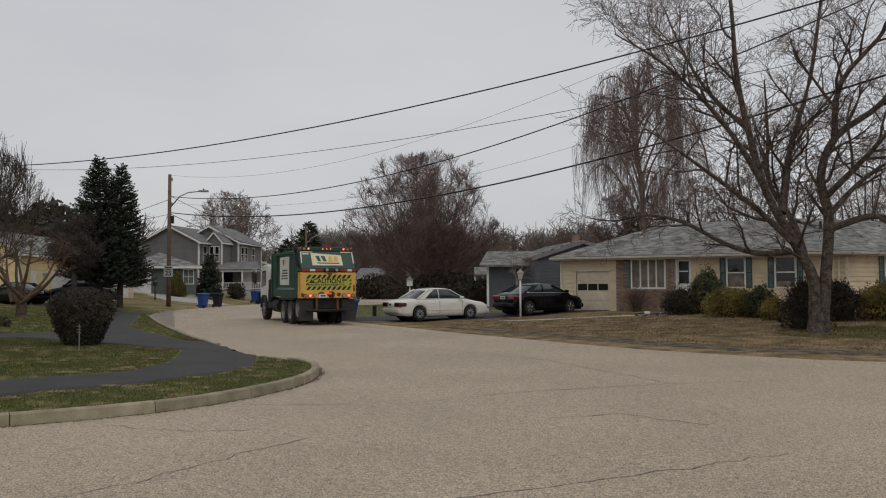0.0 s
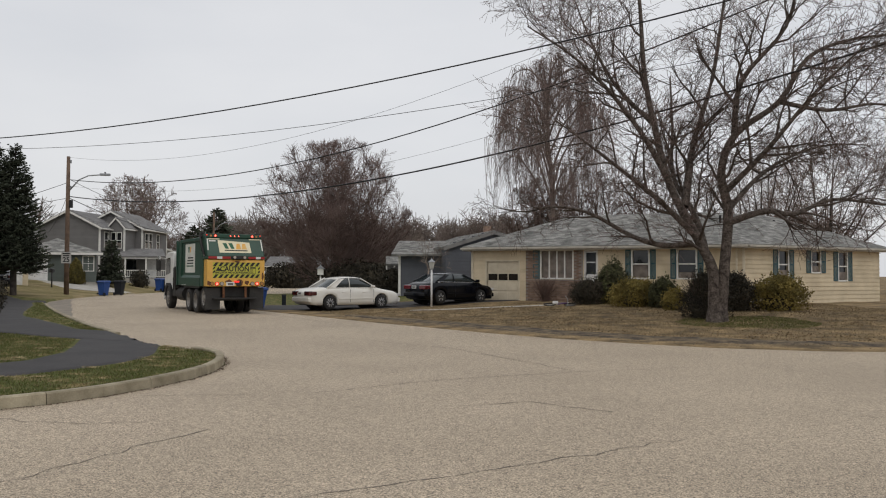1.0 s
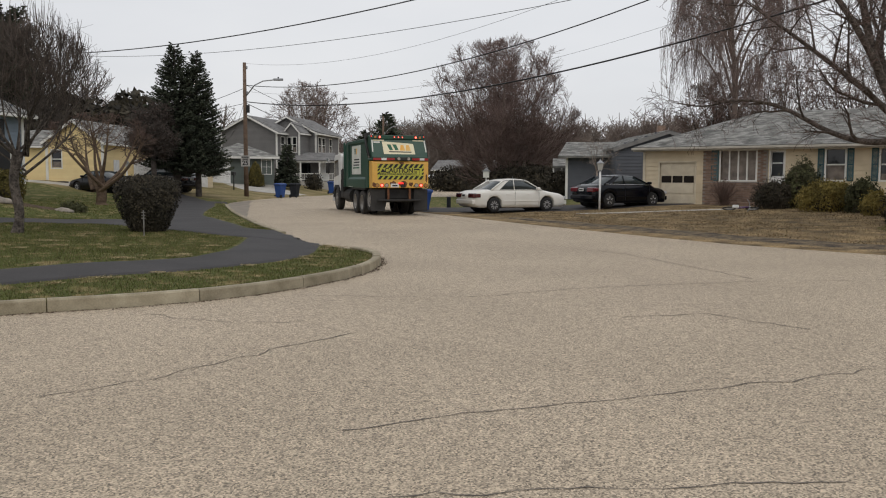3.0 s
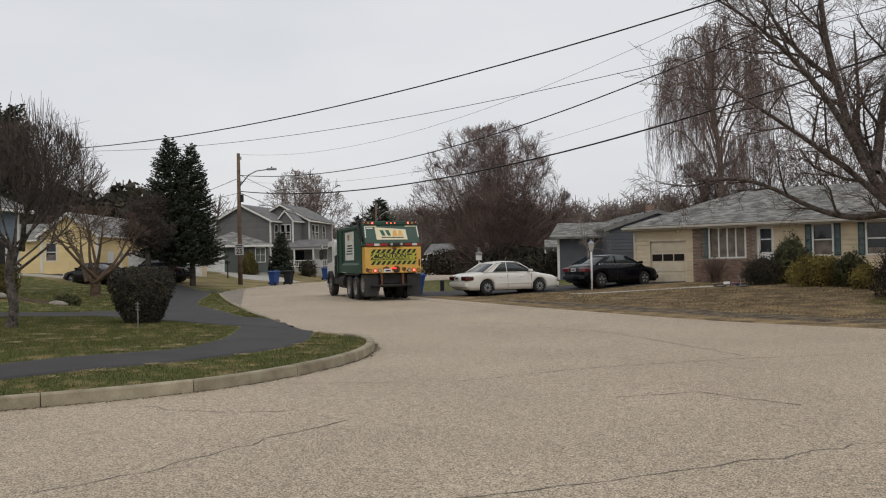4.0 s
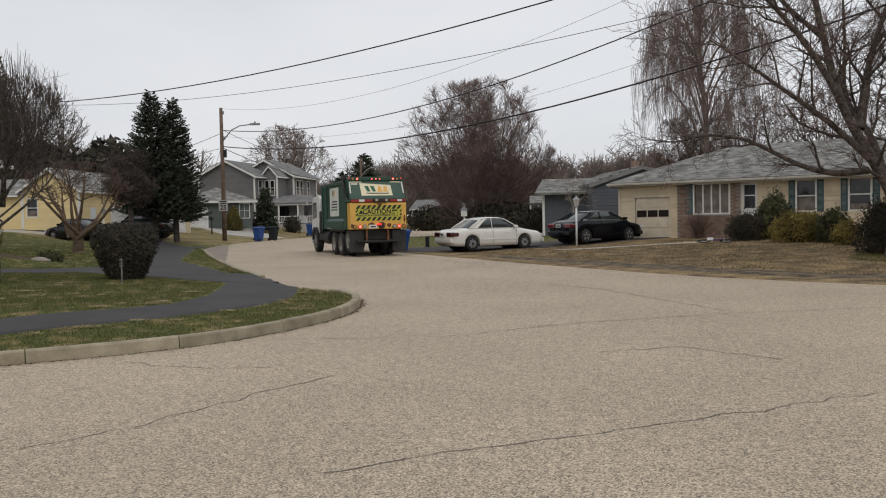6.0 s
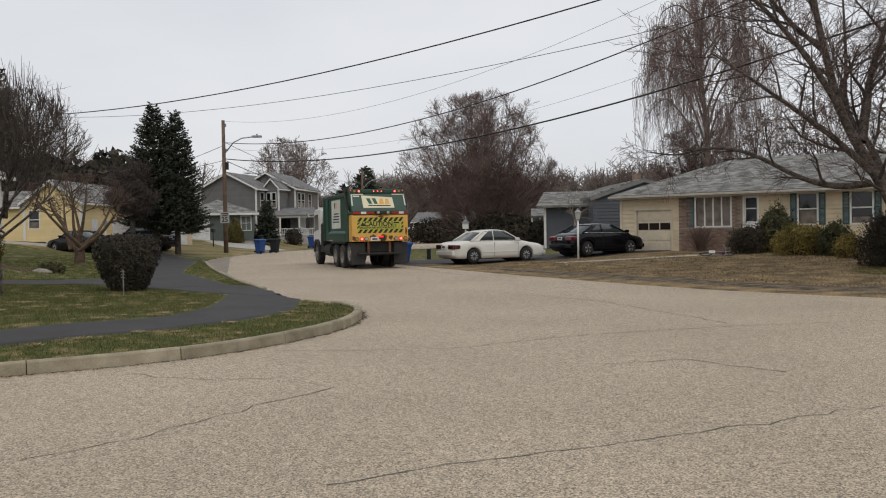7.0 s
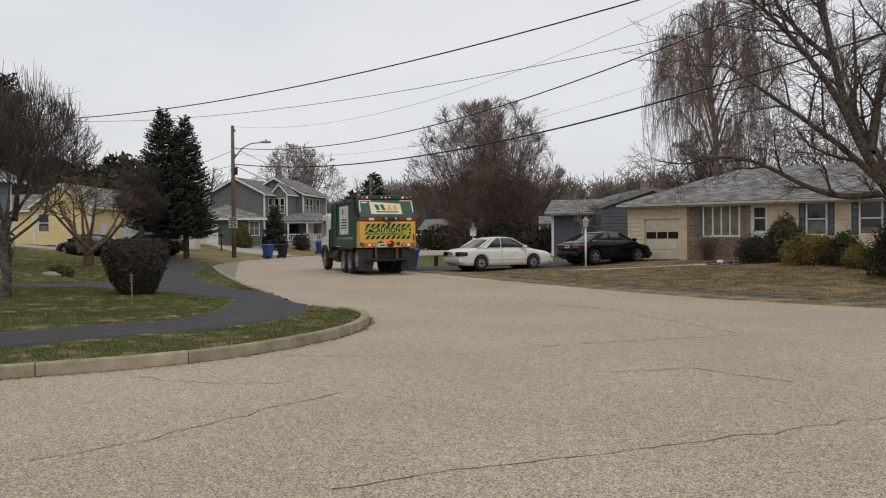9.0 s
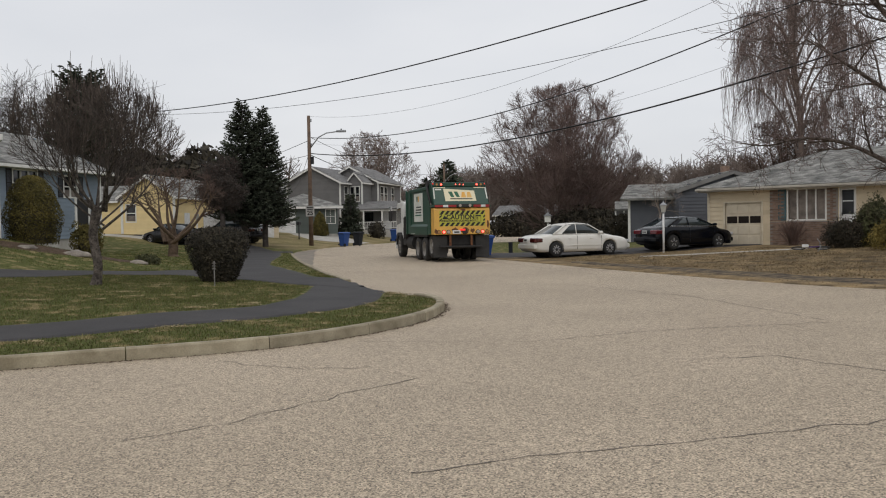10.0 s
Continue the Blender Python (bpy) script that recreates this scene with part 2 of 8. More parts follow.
# ---- lie of the land ----
LEFT = [(-34, -8.5), (-12, 4.7), (-6.9, 8.15), (-5.9, 8.9), (-5.07, 9.45), (-4.42, 10.05), (-3.9, 10.8), (-3.55, 11.55), (-3.2, 12.6), (-3.06, 13.6),
        (-3.1, 14.8), (-3.4, 16.1), (-4.1, 17.0), (-5.3, 18.2), (-8.0, 23.2), (-8.5, 24.0), (-10.8, 28.6), (-13.4, 34.0), (-16.3, 40.5), (-18.3, 45.0), (-19.8, 49.5), (-20.6, 54),
        (-21.1, 60), (-21, 66), (-20, 76), (-18, 98), (-14, 120), (2, 180), (14, 182)]
RIGHT = [(8, 150), (0, 120), (-4, 98), (2, 94), (40, 92), (40, 78), (3, 76), (-6, 74), (-10.2, 69), (-11.4, 61), (-9.25, 48.5), (-6.7, 39), (-3.8, 34), (-0.8, 28.6), (1.2, 25.4), (2.7, 23.0),
         (4.2, 20.9), (5.9, 19.2), (7.4, 17.9), (9.5, 17.0), (14, 16.3), (40, 15), (40, -20), (-34, -20)]
OUTLINE = LEFT + RIGHT


def road_distance(x, y):
    """Metres from the road's edge, positive off the road (numpy arrays)."""
    x, y = np.asarray(x, float), np.asarray(y, float)
    best = np.full(x.shape, 1e9)
    inside = np.zeros(x.shape, bool)
    n = len(OUTLINE)
    for i in range(n):
        (ax, ay), (bx, by) = OUTLINE[i], OUTLINE[(i + 1) % n]
        dx, dy = bx - ax, by - ay
        k = np.clip(((x - ax) * dx + (y - ay) * dy) / (dx * dx + dy * dy), 0, 1)
        best = np.minimum(best, np.hypot(x - ax - k * dx, y - ay - k * dy))
        if ay != by:
            inside ^= ((ay > y) != (by > y)) & (x < (bx - ax) * (y - ay) / (by - ay) + ax)
    return np.where(inside, -best, best)


def smooth01(v):
    v = np.clip(v, 0, 1)
    return v * v * (3 - 2 * v)


def land(x, y):
    """The ground's height: level roads, yards that rise from them."""
    x, y = np.asarray(x, float), np.asarray(y, float)
    d = road_distance(x, y)
    middle = np.interp(y, [-20, 10, 24, 34, 49, 61, 75, 98, 180], [0, 0, -1.5, -8.5, -14.5, -16, -14, -9, 5])
    left = x < middle
    rise_l = 0.10 + 0.95 * smooth01(d / (24 - 11 * smooth01((y - 45) / 12))) + 0.85 * smooth01((-15.5 - x) / 6) * smooth01((31 - y) / 6) * smooth01(d / 6) + 0.35 * smooth01((-20 - x) / 6) * smooth01((y - 38) / 8)
    rise_r = 0.02 + 0.33 * smooth01((d - 2) / 12)
    z = np.where(left, rise_l, rise_r) + 0.02 * np.sin(x * 1.7) * np.sin(y * 1.3) * smooth01(d / 2)
    z = np.where(d < 60, z, z * np.clip(1 - (d - 60) / 200, 0, 1))
    z = z - 0.62 * np.exp(-((x + 29.3) ** 2 + (y - 53) ** 2) / 20)
    return np.where(d <= 0, -0.35, z)


def g(x, y):
    return float(land(np.array([x]), np.array([y]))[0])


# ---- ground, roads, kerbs ----
def build_ground():
    def axis(lo, hi, near_lo, near_hi, step):
        out = list(np.arange(near_lo, near_hi, step))
        s, v = step, near_hi
        while v < hi:
            out.append(v)
            s *= 1.18
            v += s
        s, v = step, near_lo
        while v > lo:
            s *= 1.18
            v -= s
            out.insert(0, v)
        return np.array(out)
    xs, ys = axis(-1500, 1500, -26, 24, 0.34), axis(-400, 2600, 4, 66, 0.34)
    gx, gy = np.meshgrid(xs, ys)
    # points near a road's edge are drawn onto it, just behind the kerb
    for _ in range(2):
        d = road_distance(gx, gy)
        ddx = (road_distance(gx + 0.02, gy) - d) / 0.02
        ddy = (road_distance(gx, gy + 0.02) - d) / 0.02
        middle = np.interp(gy, [-20, 10, 24, 34, 49, 61, 75, 98, 180], [0, 0, -1.5, -8.5, -14.5, -16, -14, -9, 5])
        goal = np.where(gx < middle, 0.13, 0.01)
        near = (np.abs(d - goal) < 0.2) & (np.hypot(ddx, ddy) > 0.5)
        gx, gy = np.where(near, gx + (goal - d) * ddx, gx), np.where(near, gy + (goal - d) * ddy, gy)
    z = land(gx, gy)
    nx, ny = len(xs), len(ys)
    verts = np.stack([gx.ravel(), gy.ravel(), z.ravel()], -1).tolist()
    faces = [(j * nx + i, j * nx + i + 1, (j + 1) * nx + i + 1, (j + 1) * nx + i) for j in range(ny - 1) for i in range(nx - 1)]
    ob = raw("ground", verts, faces, LAWN, None, True)
    ob.data.materials.append(DEAD)
    ob.data.materials.append(STRAW)
    cx, cy = (gx[:-1, :-1] + gx[1:, 1:]).ravel() / 2, (gy[:-1, :-1] + gy[1:, 1:]).ravel() / 2
    middle = np.interp(cy, [-20, 10, 24, 34, 49, 61, 75, 98, 180], [0, 0, -1.5, -8.5, -14.5, -16, -14, -9, 5])
    kind = np.where(cx > middle, 1, np.where(cy > 52, 2, 0))
    kind = np.where((cx > middle) & (cy > 44) & (cx < 3), 0, kind)
    ob.data.polygons.foreach_set("material_index", kind.astype(int).tolist())
    tagged(ob, "winter lawns of patchy grass and bare brown soil", "ground", kind="structure")


def build_road():
    bm = bmesh.new()
    vs = [bm.verts.new((x, y, 0.0)) for x, y in OUTLINE]
    bm.faces.new(vs)
    bmesh.ops.triangulate(bm, faces=bm.faces)
    bmesh.ops.recalc_face_normals(bm, faces=bm.faces)
    if sum(f.normal.z for f in bm.faces) < 0:
        bmesh.ops.reverse_faces(bm, faces=bm.faces)
    ob = new("road", finish(bm, "road", ROAD))
    return tagged(ob, "pale worn chip-sealed road with fine dark cracks", "road", kind="structure")


def ribbon(name, line, widths, mat, lift, step=0.5, parent=None):
    """A strip laid on the land along a line, with its own width at each point."""
    pts, ws = [], []
    for i in range(len(line) - 1):
        a, b = Vector(line[i]), Vector(line[i + 1])
        n = max(1, int((b - a).length / step))
        for k in range(n):
            u = k / n
            pts.append(a.lerp(b, u))
            ws.append(widths[i] + (widths[i + 1] - widths[i]) * u)
    pts.append(Vector(line[-1]))
    ws.append(widths[-1])
    for _ in range(6):
        pts = [pts[0]] + [(pts[i - 1] + pts[i] * 2 + pts[i + 1]) / 4 for i in range(1, len(pts) - 1)] + [pts[-1]]
    verts, faces = [], []
    m = max(2, int(max(ws) / step))
    for i, p in enumerate(pts):
        d = (pts[min(i + 1, len(pts) - 1)] - pts[max(i - 1, 0)]).normalized()
        side = Vector((d.y, -d.x))
        for k in range(m + 1):
            q = p + side * (k / m - 0.5) * ws[i]
            far = float(road_distance(q.x, q.y))
            for _ in range(3):
                if far < 0.03:
                    # a point over the street is drawn back to its edge
                    dx, dy = float(road_distance(q.x + 0.02, q.y)) - far, float(road_distance(q.x, q.y + 0.02)) - far
                    n = max(math.hypot(dx, dy), 1e-6)
                    q = q + Vector((dx, dy)) / n * (0.04 - far)
                    far = float(road_distance(q.x, q.y))
            h = g(q.x, q.y) + lift - (0.05 if k in (0, m) else 0)
            if far < 0.06:
                h = 0.006
            verts.append((q.x, q.y, h if h > -0.2 else -0.06))
    for i in range(len(pts) - 1):
        for k in range(m):
            a = i * (m + 1) + k
            faces.append((a, a + 1, a + m + 2, a + m + 1))
    return raw(name, verts, faces, mat, parent, True)


def kerb_pieces(name, line, label, length=1.76, width=0.15, height=0.15, joint=(-5.86, 8.94)):
    """Kerb stones with open joints along the road's edge."""
    top = thing(name, label, "kerb", kind="structure")
    pts = [Vector(p) for p in line]
    for _ in range(2):
        new_pts = [pts[0]]
        for a, b in zip(pts, pts[1:]):
            new_pts += [a.lerp(b, 0.25), a.lerp(b, 0.75)]
        pts = new_pts + [pts[-1]]
    run = [0.0]
    for a, b in zip(pts, pts[1:]):
        run.append(run[-1] + (b - a).length)
    def at(s):
        s = min(max(s, 0), run[-1])
        i = next(i for i in range(1, len(run)) if run[i] >= s - 1e-9)
        u = (s - run[i - 1]) / max(run[i] - run[i - 1], 1e-9)
        return pts[i - 1].lerp(pts[i], u), (pts[i] - pts[i - 1]).normalized()
    rnd = random.Random(4)
    mark = min(range(len(pts)), key=lambda i: (pts[i] - Vector(joint)).length)
    first = run[mark] % length
    s = 0.0
    while s < run[-1] - 0.3:
        e = min(s + (first if s == 0.0 and first > 0.3 else length), run[-1])
        verts, faces = [], []
        n = 5
        dz, dx = rnd.uniform(-0.006, 0.006), rnd.uniform(-0.006, 0.006)
        prof = [(0.0 + dx, -0.1), (0.012 + dx, height - 0.02 + dz), (0.03 + dx, height + dz), (width - 0.02, height + dz), (width, height - 0.015 + dz), (width, -0.1)]
        for k in range(n):
            p, d = at(s + 0.006 + (e - s - 0.012) * k / (n - 1))
            side = Vector((-d.y, d.x))
            for u, h in prof:
                q = p + side * u
                verts.append((q.x, q.y, h))
        w = len(prof)
        for k in range(n - 1):
            for j in range(w - 1):
                a = k * w + j
                faces.append((a, a + 1, a + w + 1, a + w))
        faces += [tuple(range(w))[::-1], tuple(range((n - 1) * w, n * w))]
        raw("kerb_stone", verts, [f[::-1] for f in faces], KERB, top)
        s = e
    return top


def build_cracks():
    """Tar cracks in the road: thin raised lines that wander."""
    rnd = random.Random(8)
    lines = [
        [(-3.51, 10.77), (-2.2, 10.83), (-1.09, 10.99), (0.52, 12.22), (3.1, 13.35), (5.69, 13.98)],
        [(-1.36, 21.38), (1.47, 17.68), (3.13, 13.5)],
        [(-1.34, 5.07), (-0.59, 5.55), (0.07, 5.84), (1.01, 6.38), (2.1, 7.01), (3.07, 7.56)],
        [(-3.68, 5.49), (-3.12, 6.09), (-2.62, 7.24), (-1.95, 8.38)],
        [(0.73, 9.7), (1.74, 10.04), (2.67, 9.07)],
        [(-4.6, 9.0), (-3.4, 8.6), (-2.6, 8.9)], [(-6.4, 36.5), (-3.2, 30.5), (-0.6, 25.0)], [(-2.8, 3.4), (-0.6, 4.1), (1.6, 4.6)]]
    for line in lines:
        pts = []
        for a, b in zip(line, line[1:]):
            a, b = Vector(a), Vector(b)
            n = max(2, int((b - a).length / 0.12))
            for k in range(n):
                p = a.lerp(b, k / n)
                pts.append(p + Vector((noise.noise((p.x * 3, p.y * 3, 1)) + 0.4 * noise.noise((p.x * 11, p.y * 11, 1)), noise.noise((p.x * 3, p.y * 3, 7)) + 0.4 * noise.noise((p.x * 11, p.y * 11, 7)))) * 0.09)
        verts, faces = [], []
        for i, p in enumerate(pts):
            d = (pts[min(i + 1, len(pts) - 1)] - pts[max(i - 1, 0)]).normalized()
            s = Vector((-d.y, d.x)) * rnd.uniform(0.25, 1.0) * (0.0076 + 0.0009 * max(0.0, p.y - 6.5))
            verts += [(p.x + s.x, p.y + s.y, 0.004), (p.x - s.x, p.y - s.y, 0.004)]
        faces = [(2 * i, 2 * i + 1, 2 * i + 3, 2 * i + 2) for i in range(len(pts) - 1)]
        raw("crack", verts, faces, CRACK, road)


build_ground()
road = build_road()
KERB_NEAR = LEFT[0:13]
KERB_FAR = [(-7.0, 21.3)] + LEFT[14:19] + [(-17.3, 42.9)]
kerb_pieces("kerb_1", KERB_NEAR, "pale concrete kerb stones round the lawn's corner")
kerb_pieces("kerb_2", KERB_FAR, "pale concrete kerb stones along the bend")
build_cracks()


def road_patch(line, widths):
    pts = smooth_line(line, 6)
    verts = []
    for i, p in enumerate(pts):
        d = (pts[min(i + 1, len(pts) - 1)] - pts[max(i - 1, 0)]).normalized()
        w = float(np.interp(i / (len(pts) - 1), np.linspace(0, 1, len(widths)), widths)) * (1 + 0.2 * noise.noise((i * 0.7, 2, 0)))
        verts += [(p.x, p.y, 0.004), (p.x + d.y * w, p.y - d.x * w, 0.004)]
    ob = raw("asphalt_patch", verts, [(2 * i, 2 * i + 1, 2 * i + 3, 2 * i + 2) for i in range(len(pts) - 1)], PATCH, road)
    tagged(ob, "grey asphalt patch along the kerb")


road_patch([(-11.6, 30.2, 0), (-13.4, 34.05, 0), (-16.3, 40.55, 0), (-18.2, 45.0, 0), (-19.7, 49.5, 0), (-20.4, 54, 0)], [0.1, 0.5, 1.0, 1.3, 1.1, 0.3])
DRIVES = [([(-6.3, 20.0), (-6.0, 17.8), (-5.45, 15.6), (-5.55, 13.8), (-6.5, 12.5), (-7.5, 11.3), (-8.6, 10.2), (-13, 5.8), (-19, 0)], [2.6, 1.95, 1.8, 1.85, 1.85, 1.9, 1.9, 1.8, 1.8]),
          ([(-5.6, 20.2), (-8.2, 21.4), (-10.8, 22.9), (-13.4, 24.4), (-15.6, 22.0), (-16.6, 18.2), (-18, 12), (-19, 6)], [3.6, 2.2, 2.4, 2.4, 1.6, 1.9, 2.2, 2.4]),
          ([(-9.7, 22.6), (-11.7, 26.2), (-14.2, 30.0), (-15.8, 34.0), (-18.4, 40.8), (-20.9, 46.0), (-23.5, 49.5), (-27, 53), (-33, 57)], [2.4, 2.1, 2.1, 2.1, 2.5, 3.0, 3.6, 5.0, 6.0])]
d1 = ribbon("driveway_1", *DRIVES[0], DRIVE, 0.02, 0.2)
tagged(d1, "dark asphalt drive curving round the front lawn", "driveway", kind="structure")
d2 = ribbon("driveway_2", *DRIVES[1], DRIVE, 0.024, 0.2)
tagged(d2, "dark asphalt drive behind the front lawn", "driveway", kind="structure")
d3 = ribbon("driveway_3", *DRIVES[2], DRIVE, 0.028)
tagged(d3, "dark asphalt drive leading to the parked cars", "driveway", kind="structure")
d8 = ribbon("driveway_7", [(-21.6, 46.2), (-19.6, 46.6), (-17.2, 47.2)], [3.4, 3.6, 4.4], DRIVE, 0.026, 0.3)
tagged(d8, "asphalt apron where the far drive meets the street", "driveway", kind="structure")
d4 = ribbon("driveway_4", [(-6.5, 40.5), (-3.0, 40.2), (1.0, 41.0), (6.2, 43.6)], [6.5, 6.0, 5.0, 4.2], DRIVE, 0.03)
tagged(d4, "grey asphalt drive beside the ranch house", "driveway", kind="structure")
d6 = ribbon("dirt_path", [(-1.6, 32.6), (0.9, 28.8), (2.7, 26.1), (4.2, 23.8), (5.6, 21.9), (7.0, 20.5), (8.4, 19.5), (10.2, 18.8), (14, 18.1), (24, 17.5)], [0.6, 1.2, 1.6, 1.7, 1.7, 1.6, 1.5, 1.5, 1.6, 1.6], DIRT, 0.035, 0.4)
tagged(d6, "worn grey dirt strip beside the road", "path", kind="structure")
d7 = ribbon("driveway_6", [(-39, 51.9), (-34.5, 53.4), (-30.2, 54.9), (-27.5, 56.3)], [1.8, 1.8, 1.8, 1.8], CONCRETE, 0.034)
tagged(d7, "pale concrete strip before the yellow house", "walk", kind="structure")
d5 = ribbon("driveway_5", [(-22.0, 66), (-27, 72), (-31, 78)], [6.5, 5.5, 5.0], CONCRETE, 0.03)
tagged(d5, "pale concrete drive and walk", "driveway", kind="structure")


d9 = ribbon("concrete_walk", [(0.9, 35.9), (3.6, 36.2), (5.6, 36.4), (7.6, 36.6)], [0.3, 0.42, 0.42, 0.42], CONCRETE, 0.03, 0.14)
tagged(d9, "narrow pale concrete walk from the drive to the steps", "walk", kind="structure")
MULCH = material("bark_mulch", (0.07, 0.048, 0.035), (0.12, 0.085, 0.06), scale=5, fine=0.5, rough=0.97, bump=0.03, bscale=30, spec=0.1)
bed = ribbon("flower_bed", [(-22.6, 21.2), (-20.6, 23.2), (-19.2, 25.4), (-18.0, 27.4), (-17.6, 29.2)], [1.4, 1.8, 2.0, 1.8, 1.0], MULCH, 0.03, 0.35)
tagged(bed, "dark bark mulch bed before the houses", "flower bed", kind="structure")


# ---- houses ----
def siding_material(name, color, alt):
    return material(name, color, alt, scale=1.2, fine=0.05, rough=0.7, vary=0.05, spread=(0.25, 0.6))


SIDE_CREAM = siding_material("cream_siding", (0.62, 0.52, 0.36), (0.48, 0.395, 0.265))
SIDE_YELLOW = siding_material("yellow_siding", (0.78, 0.62, 0.32), (0.72, 0.56, 0.28))
SIDE_GREY = siding_material("grey_siding", (0.155, 0.15, 0.145), (0.13, 0.125, 0.12))
SIDE_BLUEGREY = siding_material("blue_grey_siding", (0.08, 0.086, 0.1), (0.066, 0.071, 0.084))
SIDE_BROWN = siding_material("brown_grey_siding", (0.14, 0.125, 0.115), (0.11, 0.10, 0.09))
SIDE_BLUE = siding_material("blue_siding", (0.2, 0.25, 0.3), (0.17, 0.215, 0.26))
SIDE_WHITE = siding_material("white_siding", (0.72, 0.72, 0.70), (0.64, 0.64, 0.62))
SIDE_GREEN = siding_material("green_grey_siding", (0.10, 0.118, 0.105), (0.085, 0.10, 0.09))
TRIM = material("white_trim", (0.74, 0.73, 0.69), (0.66, 0.65, 0.60), scale=3, rough=0.6)
TRIM_OLD = material("weathered_trim", (0.46, 0.43, 0.37), (0.34, 0.31, 0.26), scale=2, rough=0.7)
TRIM_DIM = material("dull_grey_trim", (0.2, 0.195, 0.185), (0.15, 0.145, 0.14), scale=2, rough=0.7)
TRIM_CREAM = material("cream_trim", (0.62, 0.55, 0.42), (0.54, 0.47, 0.35), scale=3, rough=0.65)
TEAL = material("teal_shutter_paint", (0.055, 0.115, 0.125), (0.045, 0.09, 0.10), scale=4, rough=0.7)
ROOFING = material("grey_shingles", (0.285, 0.28, 0.262), (0.165, 0.165, 0.155), scale=2.2, fine=0.35, rough=0.95, vary=0.38, island=True, bump=0.004)
ROOF_DARK = material("dark_grey_shingles", (0.23, 0.225, 0.22), (0.17, 0.168, 0.165), scale=1.0, fine=0.22, rough=0.95, vary=0.12, island=True, bump=0.004)
BRICK = material("red_brown_brick", (0.25, 0.17, 0.125), (0.17, 0.115, 0.088), scale=6, fine=0.2, rough=0.9, vary=0.25)
MORTAR = material("mortar", (0.27, 0.24, 0.21), rough=0.95)
GLASS = glass_dark("window_glass", (0.008, 0.01, 0.012))
GLASS.node_tree.nodes["Principled BSDF"].inputs["Specular IOR Level"].default_value = 0.5
# dark brown panes, rough and low in specular
GLASS_DIM = material("dark_garage_glass", (0.018, 0.013, 0.01), rough=0.5, spec=0.15)
CURTAIN = material("curtain", (0.24, 0.205, 0.175), (0.13, 0.11, 0.095), scale=3, rough=0.9)
BLACK = material("black_paint", (0.012, 0.012, 0.013), rough=0.5)
WHITE_DOOR = material("white_door_paint", (0.78, 0.78, 0.77), rough=0.5)


def wall_frame(a, b):
    """A matrix whose x runs along a wall from a to b (in plan), y points into the house, z up."""
    a, b = Vector(a), Vector(b)
    d = (b - a).normalized()
    return Matrix(((d.x, -d.y, 0, a.x), (d.y, d.x, 0, a.y), (0, 0, 1, 0), (0, 0, 0, 1)))


def wall_with_holes(house, m, length, z0, z1, holes, mat, lap=0.2, thick=0.15, gable=None):
    """A wall with its openings cut through, and lapped boards on it. holes: x0, x1, z0, z1. gable: heights at x for a pointed top."""
    bm = bmesh.new()
    xs = sorted({0.0, length, *[v for h in holes for v in h[:2]]})
    zs = sorted({z0, z1, *[v for h in holes for v in h[2:]]})
    for i in range(len(xs) - 1):
        for j in range(len(zs) - 1):
            cx, cz = (xs[i] + xs[i + 1]) / 2, (zs[j] + zs[j + 1]) / 2
            if any(h[0] < cx < h[1] and h[2] < cz < h[3] for h in holes):
                continue
            box(bm, xs[i], xs[i + 1], 0.02, thick, zs[j], zs[j + 1])
    bmesh.ops.remove_doubles(bm, verts=bm.verts, dist=1e-5)
    if gable:
        prism(bm, [(0, z1), (length, z1), (gable[0], gable[1])], "y", 0.02, thick)
    bmesh.ops.transform(bm, matrix=m, verts=bm.verts)
    w = part("wall", bm, mat, house)
    z = z0
    top = gable[1] if gable else z1
    while z < top - 0.03:
        e = min(z + lap, top)
        spans = [(0.0, length)]
        if gable and z >= z1 - 1e-6:
            k = (z - z1) / (gable[1] - z1)
            spans = [(gable[0] * k, length - (length - gable[0]) * k)]
        for h in holes:
            if h[2] < e - 0.02 and h[3] > z + 0.02:
                cut = []
                for s in spans:
                    if h[1] <= s[0] or h[0] >= s[1]:
                        cut.append(s)
                    else:
                        cut += [q for q in ((s[0], h[0]), (h[1], s[1])) if q[1] - q[0] > 0.03]
                spans = cut
        for s in spans:
            x0, x1 = s
            bm = bmesh.new()
            prism(bm, [(-0.03, z), (0.02, z), (0.02, e), (-0.002, e)], "x", x0, x1)
            bmesh.ops.transform(bm, matrix=m, verts=bm.verts)
            part("siding_board", bm, mat, house)
        z = e
    return w


